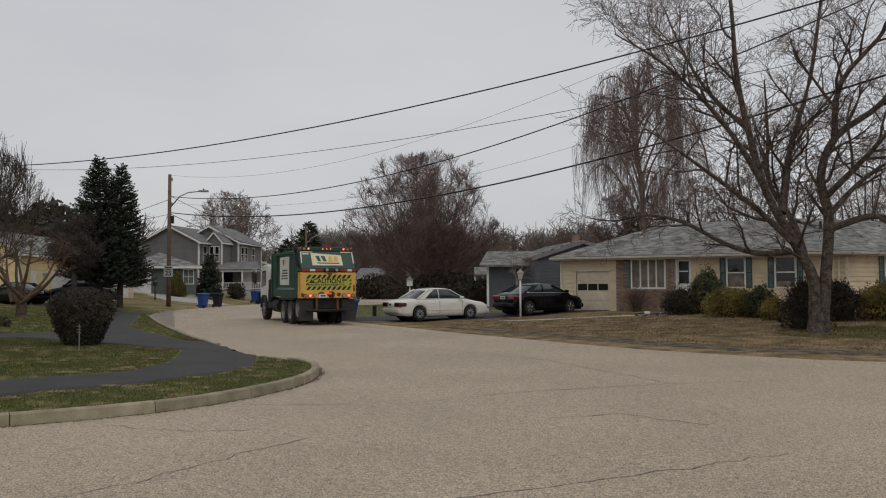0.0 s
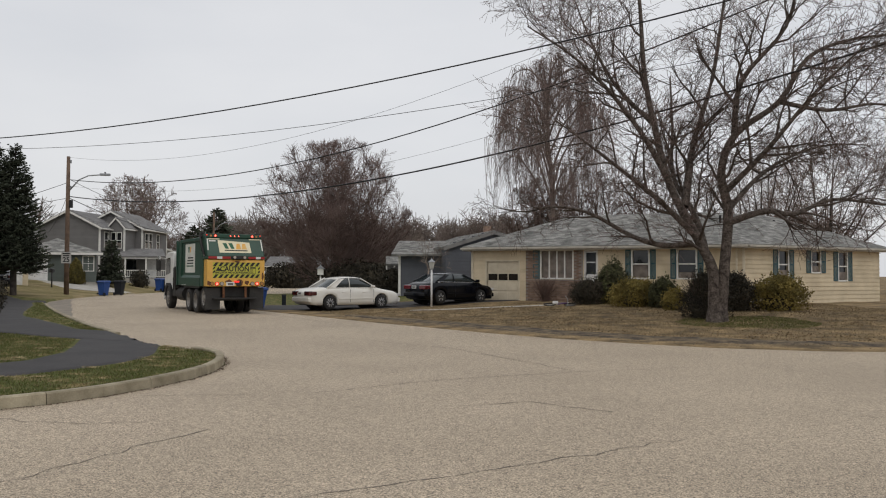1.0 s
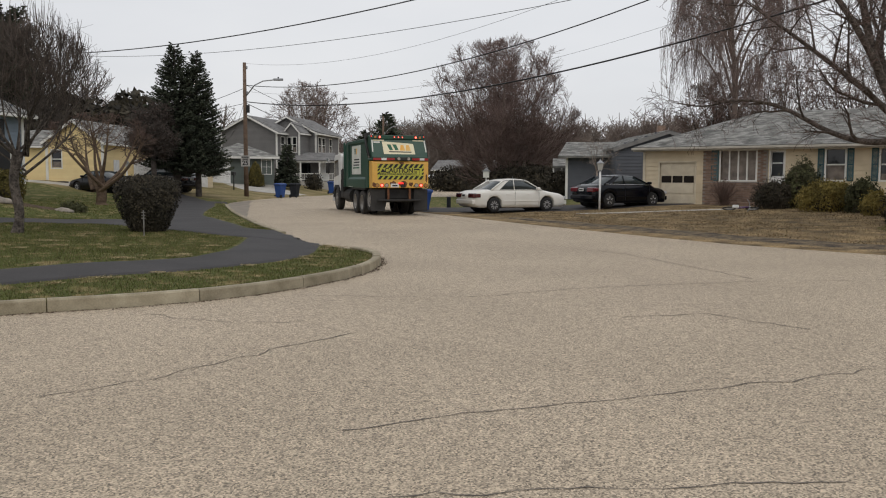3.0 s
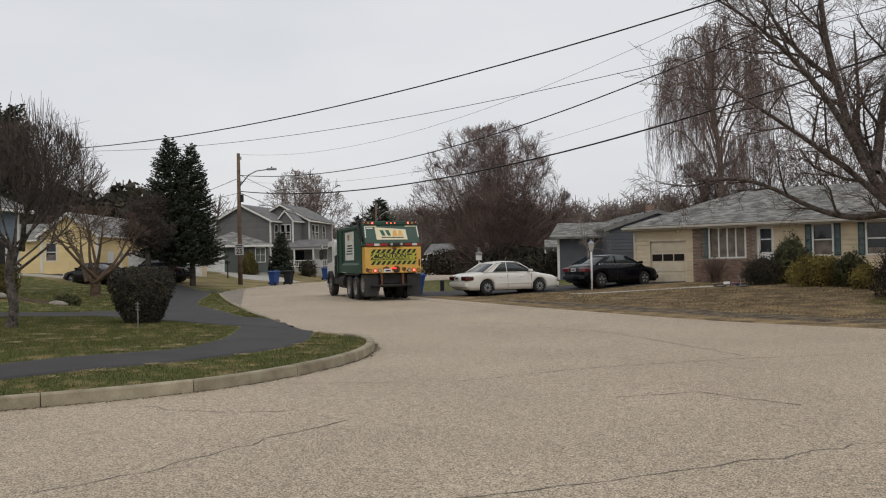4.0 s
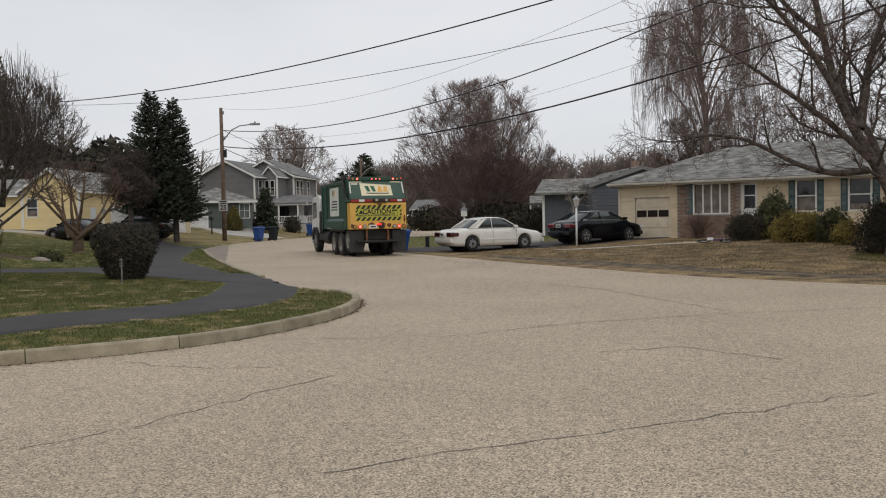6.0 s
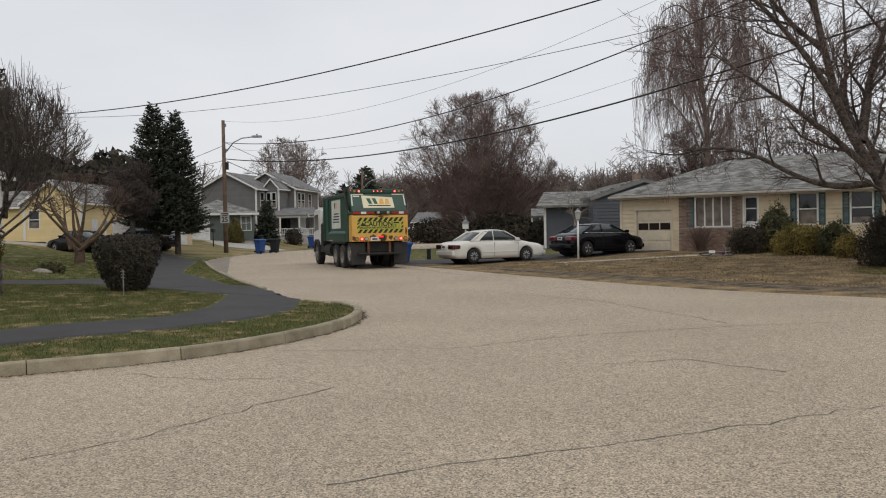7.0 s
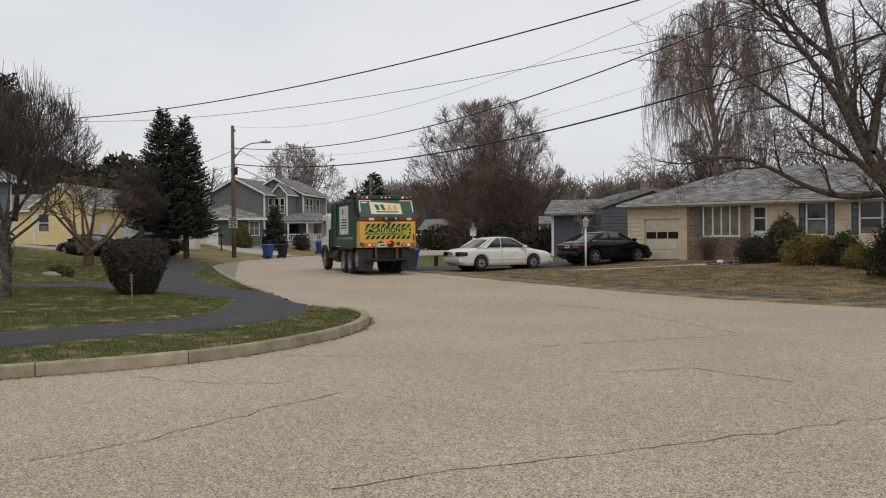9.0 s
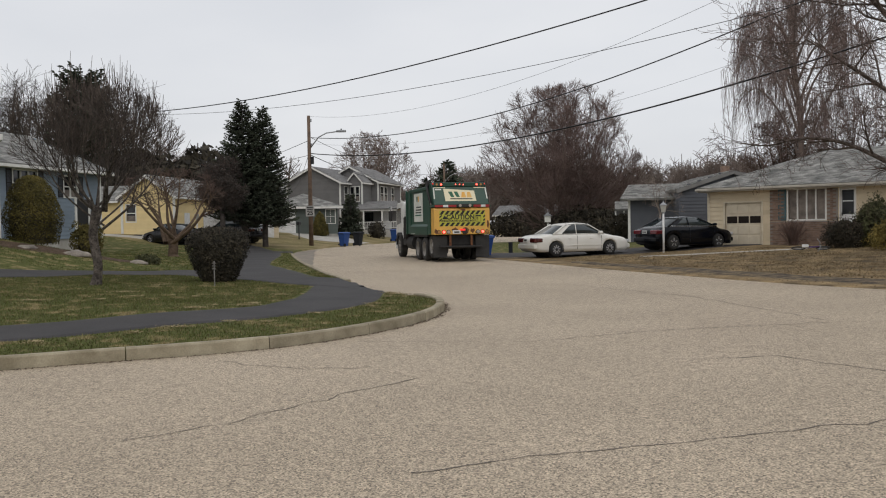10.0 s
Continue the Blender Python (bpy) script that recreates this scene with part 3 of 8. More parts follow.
def window(house, m, x0, x1, z0, z1, trim=TRIM, panes=1, sash=True, shutters=None, depth=0.06, curtain=0.0, sw=0.32, only_left=False):
    t = 0.07
    w = flat_part("window", house, m, trim, x0 - t, x1 + t, -0.045, 0.05, z0 - t, z0)
    for q in ((x0 - t, x1 + t, z1, z1 + t), (x0 - t, x0, z0, z1), (x1, x1 + t, z0, z1)):
        flat_part("frame", w, m, trim, q[0], q[1], -0.045, 0.05, q[2], q[3])
    for k in range(1, panes):
        x = x0 + (x1 - x0) * k / panes
        flat_part("mullion", w, m, trim, x - 0.03, x + 0.03, -0.02, 0.05, z0, z1)
    if sash:
        zm = (z0 + z1) / 2
        flat_part("sash_rail", w, m, trim, x0, x1, -0.01, 0.05, zm - 0.03, zm + 0.03)
    for k in range(panes):
        a, b = x0 + (x1 - x0) * k / panes, x0 + (x1 - x0) * (k + 1) / panes
        flat_part("pane", w, m, GLASS, a + 0.01, b - 0.01, depth, depth + 0.012, z0 + 0.01, z1 - 0.01)
    if curtain:
        bm = boxed(x0 + 0.02, x1 - 0.02, depth - 0.012, depth - 0.004, z0 + 0.02, z0 + (z1 - z0) * curtain)
        bmesh.ops.transform(bm, matrix=m, verts=bm.verts)
        part("blind", bm, CURTAIN, w)
    if shutters:
        for a, b in ((x0 - t - sw - 0.02, x0 - t - 0.02), (x1 + t + 0.02, x1 + t + sw + 0.02))[:1 if only_left else 2]:
            bm = bmesh.new()
            for q in ((a, a + 0.05, z0 - 0.05, z1 + 0.05), (b - 0.05, b, z0 - 0.05, z1 + 0.05), (a, b, z0 - 0.05, z0 + 0.02), (a, b, z1 - 0.02, z1 + 0.05), (a, b, (z0 + z1) / 2 - 0.03, (z0 + z1) / 2 + 0.03)):
                box(bm, q[0], q[1], -0.05, -0.018, q[2], q[3])
            z = z0 + 0.03
            while z < z1 - 0.04:
                box(bm, a + 0.05, b - 0.05, -0.044, -0.02, z, z + 0.035)
                z += 0.05
            bmesh.ops.transform(bm, matrix=m, verts=bm.verts)
            part("shutter", bm, shutters, house)
    return w


def shingled(house, corners, mat, thick=0.12, row=0.16, piece=0.32, seed=1, name="roof"):
    """A roof plane (eave a, eave b, top b, top a) with rows of shingles lying on it, joined in one mesh."""
    a, b, c, d = [Vector(p) for p in corners]
    n = (b - a).cross(d - a).normalized()
    if n.z < 0:
        n = -n
    bm = bmesh.new()
    lo = [bm.verts.new(p - n * thick) for p in (a, b, c, d)]
    hi = [bm.verts.new(p) for p in (a, b, c, d)]
    if (c - d).length < 1e-3:
        lo.pop(), hi.pop()
    k = len(lo)
    bm.faces.new(hi)
    bm.faces.new(lo[::-1])
    for i in range(k):
        bm.faces.new((lo[i], lo[(i + 1) % k], hi[(i + 1) % k], hi[i]))
    bmesh.ops.recalc_face_normals(bm, faces=bm.faces)
    r = part(name, bm, mat, house)
    rnd = random.Random(seed)
    up = ((d + c) / 2 - (a + b) / 2)
    rows = max(2, int(up.length / row))
    verts, faces = [], []
    for j in range(rows):
        u0, u1 = j / rows, (j + 1.05) / rows
        l0, r0 = a.lerp(d, u0), b.lerp(c, u0)
        l1, r1 = a.lerp(d, min(u1, 1)), b.lerp(c, min(u1, 1))
        w = (r0 - l0).length
        m = max(1, int(w / piece))
        off = rnd.random()
        cuts = sorted({0.0, 1.0, *[min(max((i + off) / m, 0), 1) for i in range(-1, m + 1)]})
        for s, e in zip(cuts, cuts[1:]):
            if e - s < 0.002:
                continue
            s2, e2 = s + 0.012 / max(w, 0.1), e
            h = 0.014 + rnd.random() * 0.01
            k = len(verts)
            p = [l0.lerp(r0, s2) + n * h, l0.lerp(r0, e2) + n * h, l1.lerp(r1, e2) + n * 0.004, l1.lerp(r1, s2) + n * 0.004]
            verts += [tuple(q) for q in p] + [tuple(p[0] - n * h), tuple(p[1] - n * h)]
            faces += [(k, k + 1, k + 2, k + 3), (k + 4, k + 5, k + 1, k)]
    sh = raw("shingles", verts, faces, mat, r)
    return r


def flat_part(name, house, m, mat, *q, bevel=0.0, label=""):
    bm = boxed(*q, bevel=bevel)
    bmesh.ops.transform(bm, matrix=m, verts=bm.verts)
    return part(name, bm, mat, house, label)


def bricks(house, m, x0, x1, z0, z1, seed=2, holes=()):
    """Single bricks on a mortar bed."""
    rnd = random.Random(seed)
    flat_part("mortar_bed", house, m, MORTAR, x0, x1, -0.03, 0.02, z0, z1)
    h, w = 0.085, 0.26
    meshes = []
    for k in range(4):
        bm = boxed(0, w - 0.012, -0.045 - 0.004 * k, -0.03, 0, h - 0.012)
        meshes.append(finish(bm, "brick", BRICK))
    z, row = z0, 0
    while z + h <= z1 + 0.01:
        x = x0 - (w / 2 if row % 2 else 0)
        while x + w <= x1 + 0.02:
            if x >= x0 - 0.01 and not any(q[0] - w < x < q[1] and q[2] - h < z < q[3] for q in holes):
                ob = new("brick", meshes[rnd.randrange(4)])
                ob.parent = house
                ob.matrix_local = m @ pose(x, 0, z)
            x += w
        z += h
        row += 1


def ranch_house():
    """Cream ranch house: garage, picture window, door and two windows in front, a long side wall with three."""
    house = thing("ranch_house", "cream clapboard ranch house with teal shutters and grey shingle roof", "house")
    L, C, R = Vector((4.42, 42.98)), Vector((16.24, 36.37)), Vector((25.65, 41.2))
    f, s = wall_frame(L, C), wall_frame(C, R)
    fl, sl = (C - L).length, (R - C).length
    base, top = 0.3, 3.12
    gar = (0.82, 2.58, base, 2.36)
    bay = (3.82, 5.43, 1.53, 2.88)
    door = (6.08, 6.68, 0.95, 2.86)
    w1, w2 = (8.45, 9.2, 1.55, 2.88), (10.6, 11.4, 1.55, 2.88)
    wall_with_holes(house, f, fl, base, top, [gar, bay, door, w1, w2], SIDE_CREAM, lap=0.21)
    window(house, f, bay[0], bay[1], bay[2], bay[3], panes=4, sash=False, curtain=1.0, shutters=TEAL, sw=0.36, only_left=True)
    window(house, f, w1[0], w1[1], w1[2], w1[3], shutters=TEAL, curtain=0.5, sw=0.27)
    window(house, f, w2[0], w2[1], w2[2], w2[3], shutters=TEAL, curtain=0.2, sw=0.27)
    # brick apron under and beside the picture window
    bricks(house, f, 2.98, 5.98, base, 1.44)
    bricks(house, f, 5.52, 5.98, 1.45, 2.9, seed=5)
    bricks(house, f, 2.98, 3.72, 1.45, 2.9, seed=6)
    # garage door in panels
    gd = flat_part("garage_door", house, f, TRIM_CREAM, gar[0], gar[1], 0.06, 0.1, gar[2], gar[3])
    for j in range(4):
        for i in range(3):
            x0, x1 = gar[0] + 0.07 + i * 0.56, gar[0] + 0.07 + i * 0.56 + 0.5
            z0 = gar[2] + 0.06 + j * 0.5
            if j == 2:
                flat_part("pane", gd, f, GLASS_DIM, x0, x1, 0.045, 0.058, z0 + 0.03, z0 + 0.36)
            else:
                flat_part("panel", gd, f, TRIM_CREAM, x0, x1, 0.04, 0.058, z0, z0 + 0.42, bevel=0.008)
    for q in ((gar[0] - 0.07, gar[0], gar[2], gar[3] + 0.07), (gar[1], gar[1] + 0.07, gar[2], gar[3] + 0.07), (gar[0], gar[1], gar[3], gar[3] + 0.07)):
        flat_part("casing", house, f, TRIM_CREAM, q[0], q[1], -0.04, 0.06, q[2], q[3])
    # front door: storm door, dark glass above a white panel
    dr = flat_part("front_door", house, f, WHITE_DOOR, door[0], door[1], 0.03, 0.07, door[2], door[3], label="white storm door with dark glass")
    flat_part("pane", dr, f, GLASS, door[0] + 0.06, door[1] - 0.06, 0.016, 0.028, 1.72, 2.79)
    flat_part("door_rail", dr, f, WHITE_DOOR, door[0] + 0.08, door[1] - 0.08, 0.008, 0.028, 2.28, 2.33)
    flat_part("door_handle", dr, f, BLACK, door[0] + 0.05, door[0] + 0.09, -0.03, 0.028, 1.66, 1.8)
    for q in ((door[0] - 0.05, door[0], door[2], door[3] + 0.05), (door[1], door[1] + 0.05, door[2], door[3] + 0.05), (door[0], door[1], door[3], door[3] + 0.05)):
        flat_part("casing", house, f, TRIM, q[0], q[1], -0.04, 0.06, q[2], q[3])
    for k in range(3):
        flat_part("step", house, f, BRICK, 5.0, 6.75, -1.25 + 0.33 * k, -0.06, 0.2 + 0.16 * k, 0.355 + 0.16 * k, bevel=0.012)
    # side wall
    sw = [(2.45, 3.12, 1.55, 2.86), (4.93, 5.58, 1.86, 2.86), (7.08, 7.76, 1.46, 2.84)]
    wall_with_holes(house, s, sl, 0.32, top, sw, SIDE_CREAM, lap=0.21)
    for q in sw:
        window(house, s, *q, shutters=TEAL, curtain=0.3, sw=0.34)
    flat_part("foundation", house, s, CONCRETE, 0, sl, 0.03, 0.2, -0.4, 0.32)
    flat_part("foundation", house, f, CONCRETE, 0, fl, 0.03, 0.2, -0.3, base)
    flat_part("downspout", house, f, TRIM_CREAM, fl - 0.35, fl - 0.27, -0.1, -0.03, 0.3, 3.1)
    flat_part("corner_board", house, f, TRIM_CREAM, -0.06, 0.06, -0.05, 0.02, base, top)
    flat_part("corner_board", house, f, TRIM_CREAM, fl - 0.06, fl + 0.05, -0.055, 0.02, base, top)
    # back walls close the house
    fn, sn = f.to_3x3() @ Vector((0, 1, 0)), s.to_3x3() @ Vector((0, 1, 0))
    LB = Vector((L.x, L.y, 0)) + fn * 8.6
    RB = Vector((R.x, R.y, 0)) + sn * 8.6
    bis = (fn + sn).normalized()
    CB = Vector((C.x, C.y, 0)) + bis * 8.6 / bis.dot(fn)
    for a, b in ((LB, L), (R, RB), (RB, CB), (CB, LB)):
        w = wall_frame(a.xy if len(a) == 3 else a, b.xy if len(b) == 3 else b)
        n = (Vector((b.x, b.y)) - Vector((a.x, a.y))).length
        flat_part("wall", house, w, SIDE_CREAM, 0, n, 0.0, 0.15, -0.3, top)
    # roof
    ez, rz, o = 3.12, 4.95, 0.42
    fd, sd = (f.to_3x3() @ Vector((1, 0, 0))), (s.to_3x3() @ Vector((1, 0, 0)))
    eL = Vector((L.x, L.y, ez)) - fn * o - fd * o
    eC = Vector((C.x, C.y, ez)) - bis * o / bis.dot(fn)
    eR = Vector((R.x, R.y, ez)) - sn * o + sd * o
    eLB = Vector((LB.x, LB.y, ez)) + fn * o - fd * o
    eRB = Vector((RB.x, RB.y, ez)) + sn * o + sd * o
    eCB = Vector((CB.x, CB.y, ez)) + bis * o / bis.dot(fn)
    half = 4.3 + o
    P1 = eL + fn * half + fd * 4.6 + Vector((0, 0, rz - ez))
    P2 = eC + bis * half / bis.dot(fn) + Vector((0, 0, rz - ez))
    P3 = eR + sn * half - sd * 3.6 + Vector((0, 0, rz - ez))
    shingled(house, (eL, eC, P2, P1), ROOFING, seed=1)
    shingled(house, (eC, eR, P3, P2), ROOFING, seed=2)
    shingled(house, (eLB, eL, P1, P1), ROOFING, seed=3)
    shingled(house, (eR, eRB, P3, P3), ROOFING, seed=4)
    shingled(house, (eCB, eLB, P1, P2), ROOFING, seed=5, piece=1.0)
    shingled(house, (eRB, eCB, P2, P3), ROOFING, seed=6, piece=1.0)
    for a, b in ((eL, eC), (eC, eR), (eLB, eL)):
        m = wall_frame(a.xy, b.xy)
        n = (b - a).length
        flat_part("fascia", house, m, TRIM_OLD, 0, n, -0.02, 0.02, ez - 0.2, ez - 0.03)
        flat_part("gutter", house, m, TRIM_OLD, 0, n, -0.12, -0.022, ez - 0.14, ez - 0.04, bevel=0.015)
        flat_part("soffit", house, m, TRIM_CREAM, 0.03, n - 0.03, 0.02, 0.55, ez - 0.2, ez - 0.18)
    for x, y in ((12.2, 2.6), (15.2, 3.4)):
        p = f @ Vector((x, y, 0)) if x < 13 else s @ Vector((x - 8.6, y, 0))
        bm = cyl(bmesh.new(), 0.06, 0.8, Matrix.Translation((p.x, p.y, 4.25)), 10)
        part("vent_pipe", bm, BLACK, house)
    return house


ranch_house()


def gable_house(name, label, a, b, depth, base, eave, rise, mat, roof, across=True, over=0.35, lap=0.2, front=(), side_r=(), trim=TRIM, shutters=None, corner=True, hip=False):
    """A house on a plan from the front wall a-b, drawn back by depth. across: the gable is the front wall. front, side_r: windows as x0, x1, z0, z1, panes."""
    house = thing(name, label, "house")
    f = wall_frame(a, b)
    w = (Vector(b) - Vector(a)).length
    fd, fn = f.to_3x3() @ Vector((1, 0, 0)), f.to_3x3() @ Vector((0, 1, 0))
    A, B = Vector((*a, 0)), Vector((*b, 0))
    D, C = A + fn * depth, B + fn * depth
    r = wall_frame(B.xy, C.xy)
    l = wall_frame(D.xy, A.xy)
    k = wall_frame(C.xy, D.xy)
    wall_with_holes(house, f, w, base, eave, [q[:4] for q in front], mat, lap, gable=(w / 2, eave + rise) if across and not hip else None)
    wall_with_holes(house, r, depth, base, eave, [q[:4] for q in side_r], mat, lap, gable=None if across or hip else (depth / 2, eave + rise))
    for m, n in ((l, depth), (k, w)):
        flat_part("wall", house, m, mat, 0.16, n - 0.16, 0.0, 0.15, base, eave)
    for m, n in ((f, w), (r, depth)):
        flat_part("foundation", house, m, CONCRETE, 0.02, n - 0.02, 0.03, 0.3, base - 1.4, base)
    for m, ws in ((f, front), (r, side_r)):
        for q in ws:
            window(house, m, q[0], q[1], q[2], q[3], trim=trim, panes=int(q[4]), shutters=shutters, curtain=0.35, sw=0.35)
    if corner:
        for m, x in ((f, 0.0), (f, w), (r, depth)):
            flat_part("corner_board", house, m, trim, x - 0.09, x + 0.09, -0.05, 0.02 if x else 0.03, base, eave)
    up = Vector((0, 0, 1))
    if hip:
        h = min(w, depth) / 2 + over
        e = [A - fd * over - fn * over + up * eave, B + fd * over - fn * over + up * eave, C + fd * over + fn * over + up * eave, D - fd * over + fn * over + up * eave]
        if w > depth:
            p, q = (e[0] + e[3]) / 2 + fd * h * 0.8 + up * rise, (e[1] + e[2]) / 2 - fd * h * 0.8 + up * rise
            planes = ((e[0], e[1], q, p), (e[1], e[2], q, q), (e[2], e[3], p, q), (e[3], e[0], p, p))
        else:
            p, q = (e[0] + e[1]) / 2 + fn * h * 0.8 + up * rise, (e[2] + e[3]) / 2 - fn * h * 0.8 + up * rise
            planes = ((e[0], e[1], p, p), (e[1], e[2], q, p), (e[2], e[3], q, q), (e[3], e[0], p, q))
        for i, pl in enumerate(planes):
            shingled(house, pl, roof, seed=i, piece=0.6, row=0.22)
        for i in range(4):
            m = wall_frame(e[i].xy, e[(i + 1) % 4].xy)
            n = (e[(i + 1) % 4] - e[i]).length
            flat_part("fascia", house, m, trim, 0, n, -0.03, 0.02, eave - 0.2, eave - 0.01)
        return house
    sl = rise / ((w if across else depth) / 2)
    if across:
        p0, p1 = (A + B) / 2 - fn * over + up * (eave + rise), (C + D) / 2 + fn * over + up * (eave + rise)
        e0, e1 = A - fd * over - fn * over + up * (eave - sl * over), D - fd * over + fn * over + up * (eave - sl * over)
        g0, g1 = B + fd * over - fn * over + up * (eave - sl * over), C + fd * over + fn * over + up * (eave - sl * over)
        planes = ((e1, e0, p0, p1), (g0, g1, p1, p0))
        rakes = ((e0, p0), (p0, g0))
        eaves = ((g0, g1),)
    else:
        p0, p1 = (A + D) / 2 - fd * over + up * (eave + rise), (B + C) / 2 + fd * over + up * (eave + rise)
        e0, e1 = A - fd * over - fn * over + up * (eave - sl * over), B + fd * over - fn * over + up * (eave - sl * over)
        g0, g1 = D - fd * over + fn * over + up * (eave - sl * over), C + fd * over + fn * over + up * (eave - sl * over)
        planes = ((e0, e1, p1, p0), (g1, g0, p0, p1))
        rakes = ((e1, p1), (p1, g1), (e0, p0))
        eaves = ((e0, e1),)
    lift = up * 0.1
    for i, pl in enumerate(planes):
        shingled(house, [q + lift for q in pl], roof, seed=i + 7, piece=0.6, row=0.22)
    for p, q in rakes:
        bm = bmesh.new()
        d = q - p
        n = (fn if across else fd)
        quad = [p + lift * 0.6 - n * 0.05, q + lift * 0.6 - n * 0.05, q - up * 0.14 - n * 0.05, p - up * 0.14 - n * 0.05]
        if not across:
            quad = [p + lift * 0.6 + n * 0.05, q + lift * 0.6 + n * 0.05, q - up * 0.14 + n * 0.05, p - up * 0.14 + n * 0.05]
        s = n * (0.04 if across else -0.04)
        vs = [bm.verts.new(v) for v in quad] + [bm.verts.new(v + s) for v in quad]
        for ix in ((0, 1, 2, 3), (7, 6, 5, 4), (0, 4, 5, 1), (1, 5, 6, 2), (2, 6, 7, 3), (3, 7, 4, 0)):
            bm.faces.new([vs[i] for i in ix])
        bmesh.ops.recalc_face_normals(bm, faces=bm.faces)
        part("rake_board", bm, trim, house)
    for p, q in eaves:
        m = wall_frame(p.xy, q.xy)
        flat_part("gutter", house, m, trim, 0, (q - p).length, -0.1, 0.02, p.z - 0.1, p.z + 0.04, bevel=0.01)
        flat_part("soffit", house, m, trim, 0, (q - p).length, 0.02, over, p.z - 0.08, p.z - 0.06)
    return house


def white_house():
    h = gable_house("white_house", "white clapboard house with grey shingle roof and downspout", (-29.22, 15.66), (-20.57, 24.11), 8.0, 1.75, 4.82, 1.9, SIDE_WHITE, ROOFING, across=False, hip=True, over=0.5, lap=0.16,
                    front=[(9.2, 10.55, 2.6, 4.4, 1)], corner=True)
    f = wall_frame((-29.22, 15.66), (-20.57, 24.11))
    flat_part("downspout", h, f, TRIM, 11.75, 11.84, -0.12, -0.04, 1.6, 4.5)
    m = f @ pose(11.75, -0.1, 4.5, 0, -20, 0)
    flat_part("gutter_elbow", h, m, TRIM, 0, 0.6, -0.04, 0.04, 0, 0.08)


def blue_house():
    h = gable_house("blue_house", "blue split-level house with dark shutters and pale roof", (-27.0, 32.4), (-26.8, 39.6), 9.0, 1.2, 4.8, 1.9, SIDE_BLUE, ROOFING, across=False, over=0.5, lap=0.2,
                    front=[(0.95, 2.5, 3.25, 4.42, 3), (4.4, 5.4, 3.3, 4.3, 2)], shutters=BLACK)
    f = wall_frame((-27.0, 32.4), (-26.8, 39.6))
    dr = flat_part("front_door", h, f, BLACK, 5.3, 6.2, -0.03, 0.01, 1.25, 3.2)
    flat_part("casing", h, f, TRIM, 5.15, 5.3, -0.06, 0.02, 1.25, 3.3)
    flat_part("casing", h, f, TRIM, 6.2, 6.35, -0.06, 0.02, 1.25, 3.3)


def yellow_house():
    h = gable_house("yellow_house", "yellow clapboard house with grey roof and white garage door", (-35.4, 55.0), (-31.4, 55.3), 12.0, 0.7, 4.1, 1.4, SIDE_YELLOW, ROOFING, across=True, over=0.3, lap=0.19,
                    front=[(0.35, 1.05, 2.2, 3.42, 1)])
    left = wall_frame((-40.0, 54.65), (-35.5, 54.99))
    wall_with_holes(h, left, 4.5, 0.7, 3.7, [], SIDE_YELLOW, 0.19)
    shingled(h, [left @ Vector(q) for q in ((-0.3, -0.35, 3.72), (4.5, -0.35, 3.72), (4.5, 3.2, 5.0), (-0.3, 3.2, 5.0))], ROOFING, seed=33, piece=0.6, row=0.22)
    flat_part("gutter", h, left, TRIM, -0.3, 4.5, -0.45, -0.35, 3.58, 3.7, bevel=0.01)
    r = wall_frame((-31.4, 55.3), (-32.3, 67.26))
    flat_part("garage_door", h, r, WHITE_DOOR, 5.0, 9.6, -0.05, -0.032, 0.72, 2.9)
    flat_part("side_door", h, r, WHITE_DOOR, 1.6, 2.5, -0.05, -0.032, 0.8, 2.8)
    wing = wall_frame((-29.3, 60.5), (-26.0, 61.5))
    wall_with_holes(h, wing, 3.45, 0.6, 3.5, [(0.5, 3.1, 0.62, 2.8)], SIDE_CREAM, 0.2)
    flat_part("garage_door", h, wing, WHITE_DOOR, 0.5, 3.1, 0.05, 0.09, 0.62, 2.8)
    a, b = wing @ Vector((-0.3, -0.5, 3.45)), wing @ Vector((3.8, -0.5, 3.45))
    c, d = wing @ Vector((3.8, 4.2, 5.3)), wing @ Vector((-0.3, 4.2, 5.3))
    shingled(h, (a, b, c, d), ROOFING, seed=31, piece=0.6, row=0.22)
    flat_part("gutter", h, wing, TRIM, -0.3, 3.8, -0.6, -0.48, 3.3, 3.44, bevel=0.01)


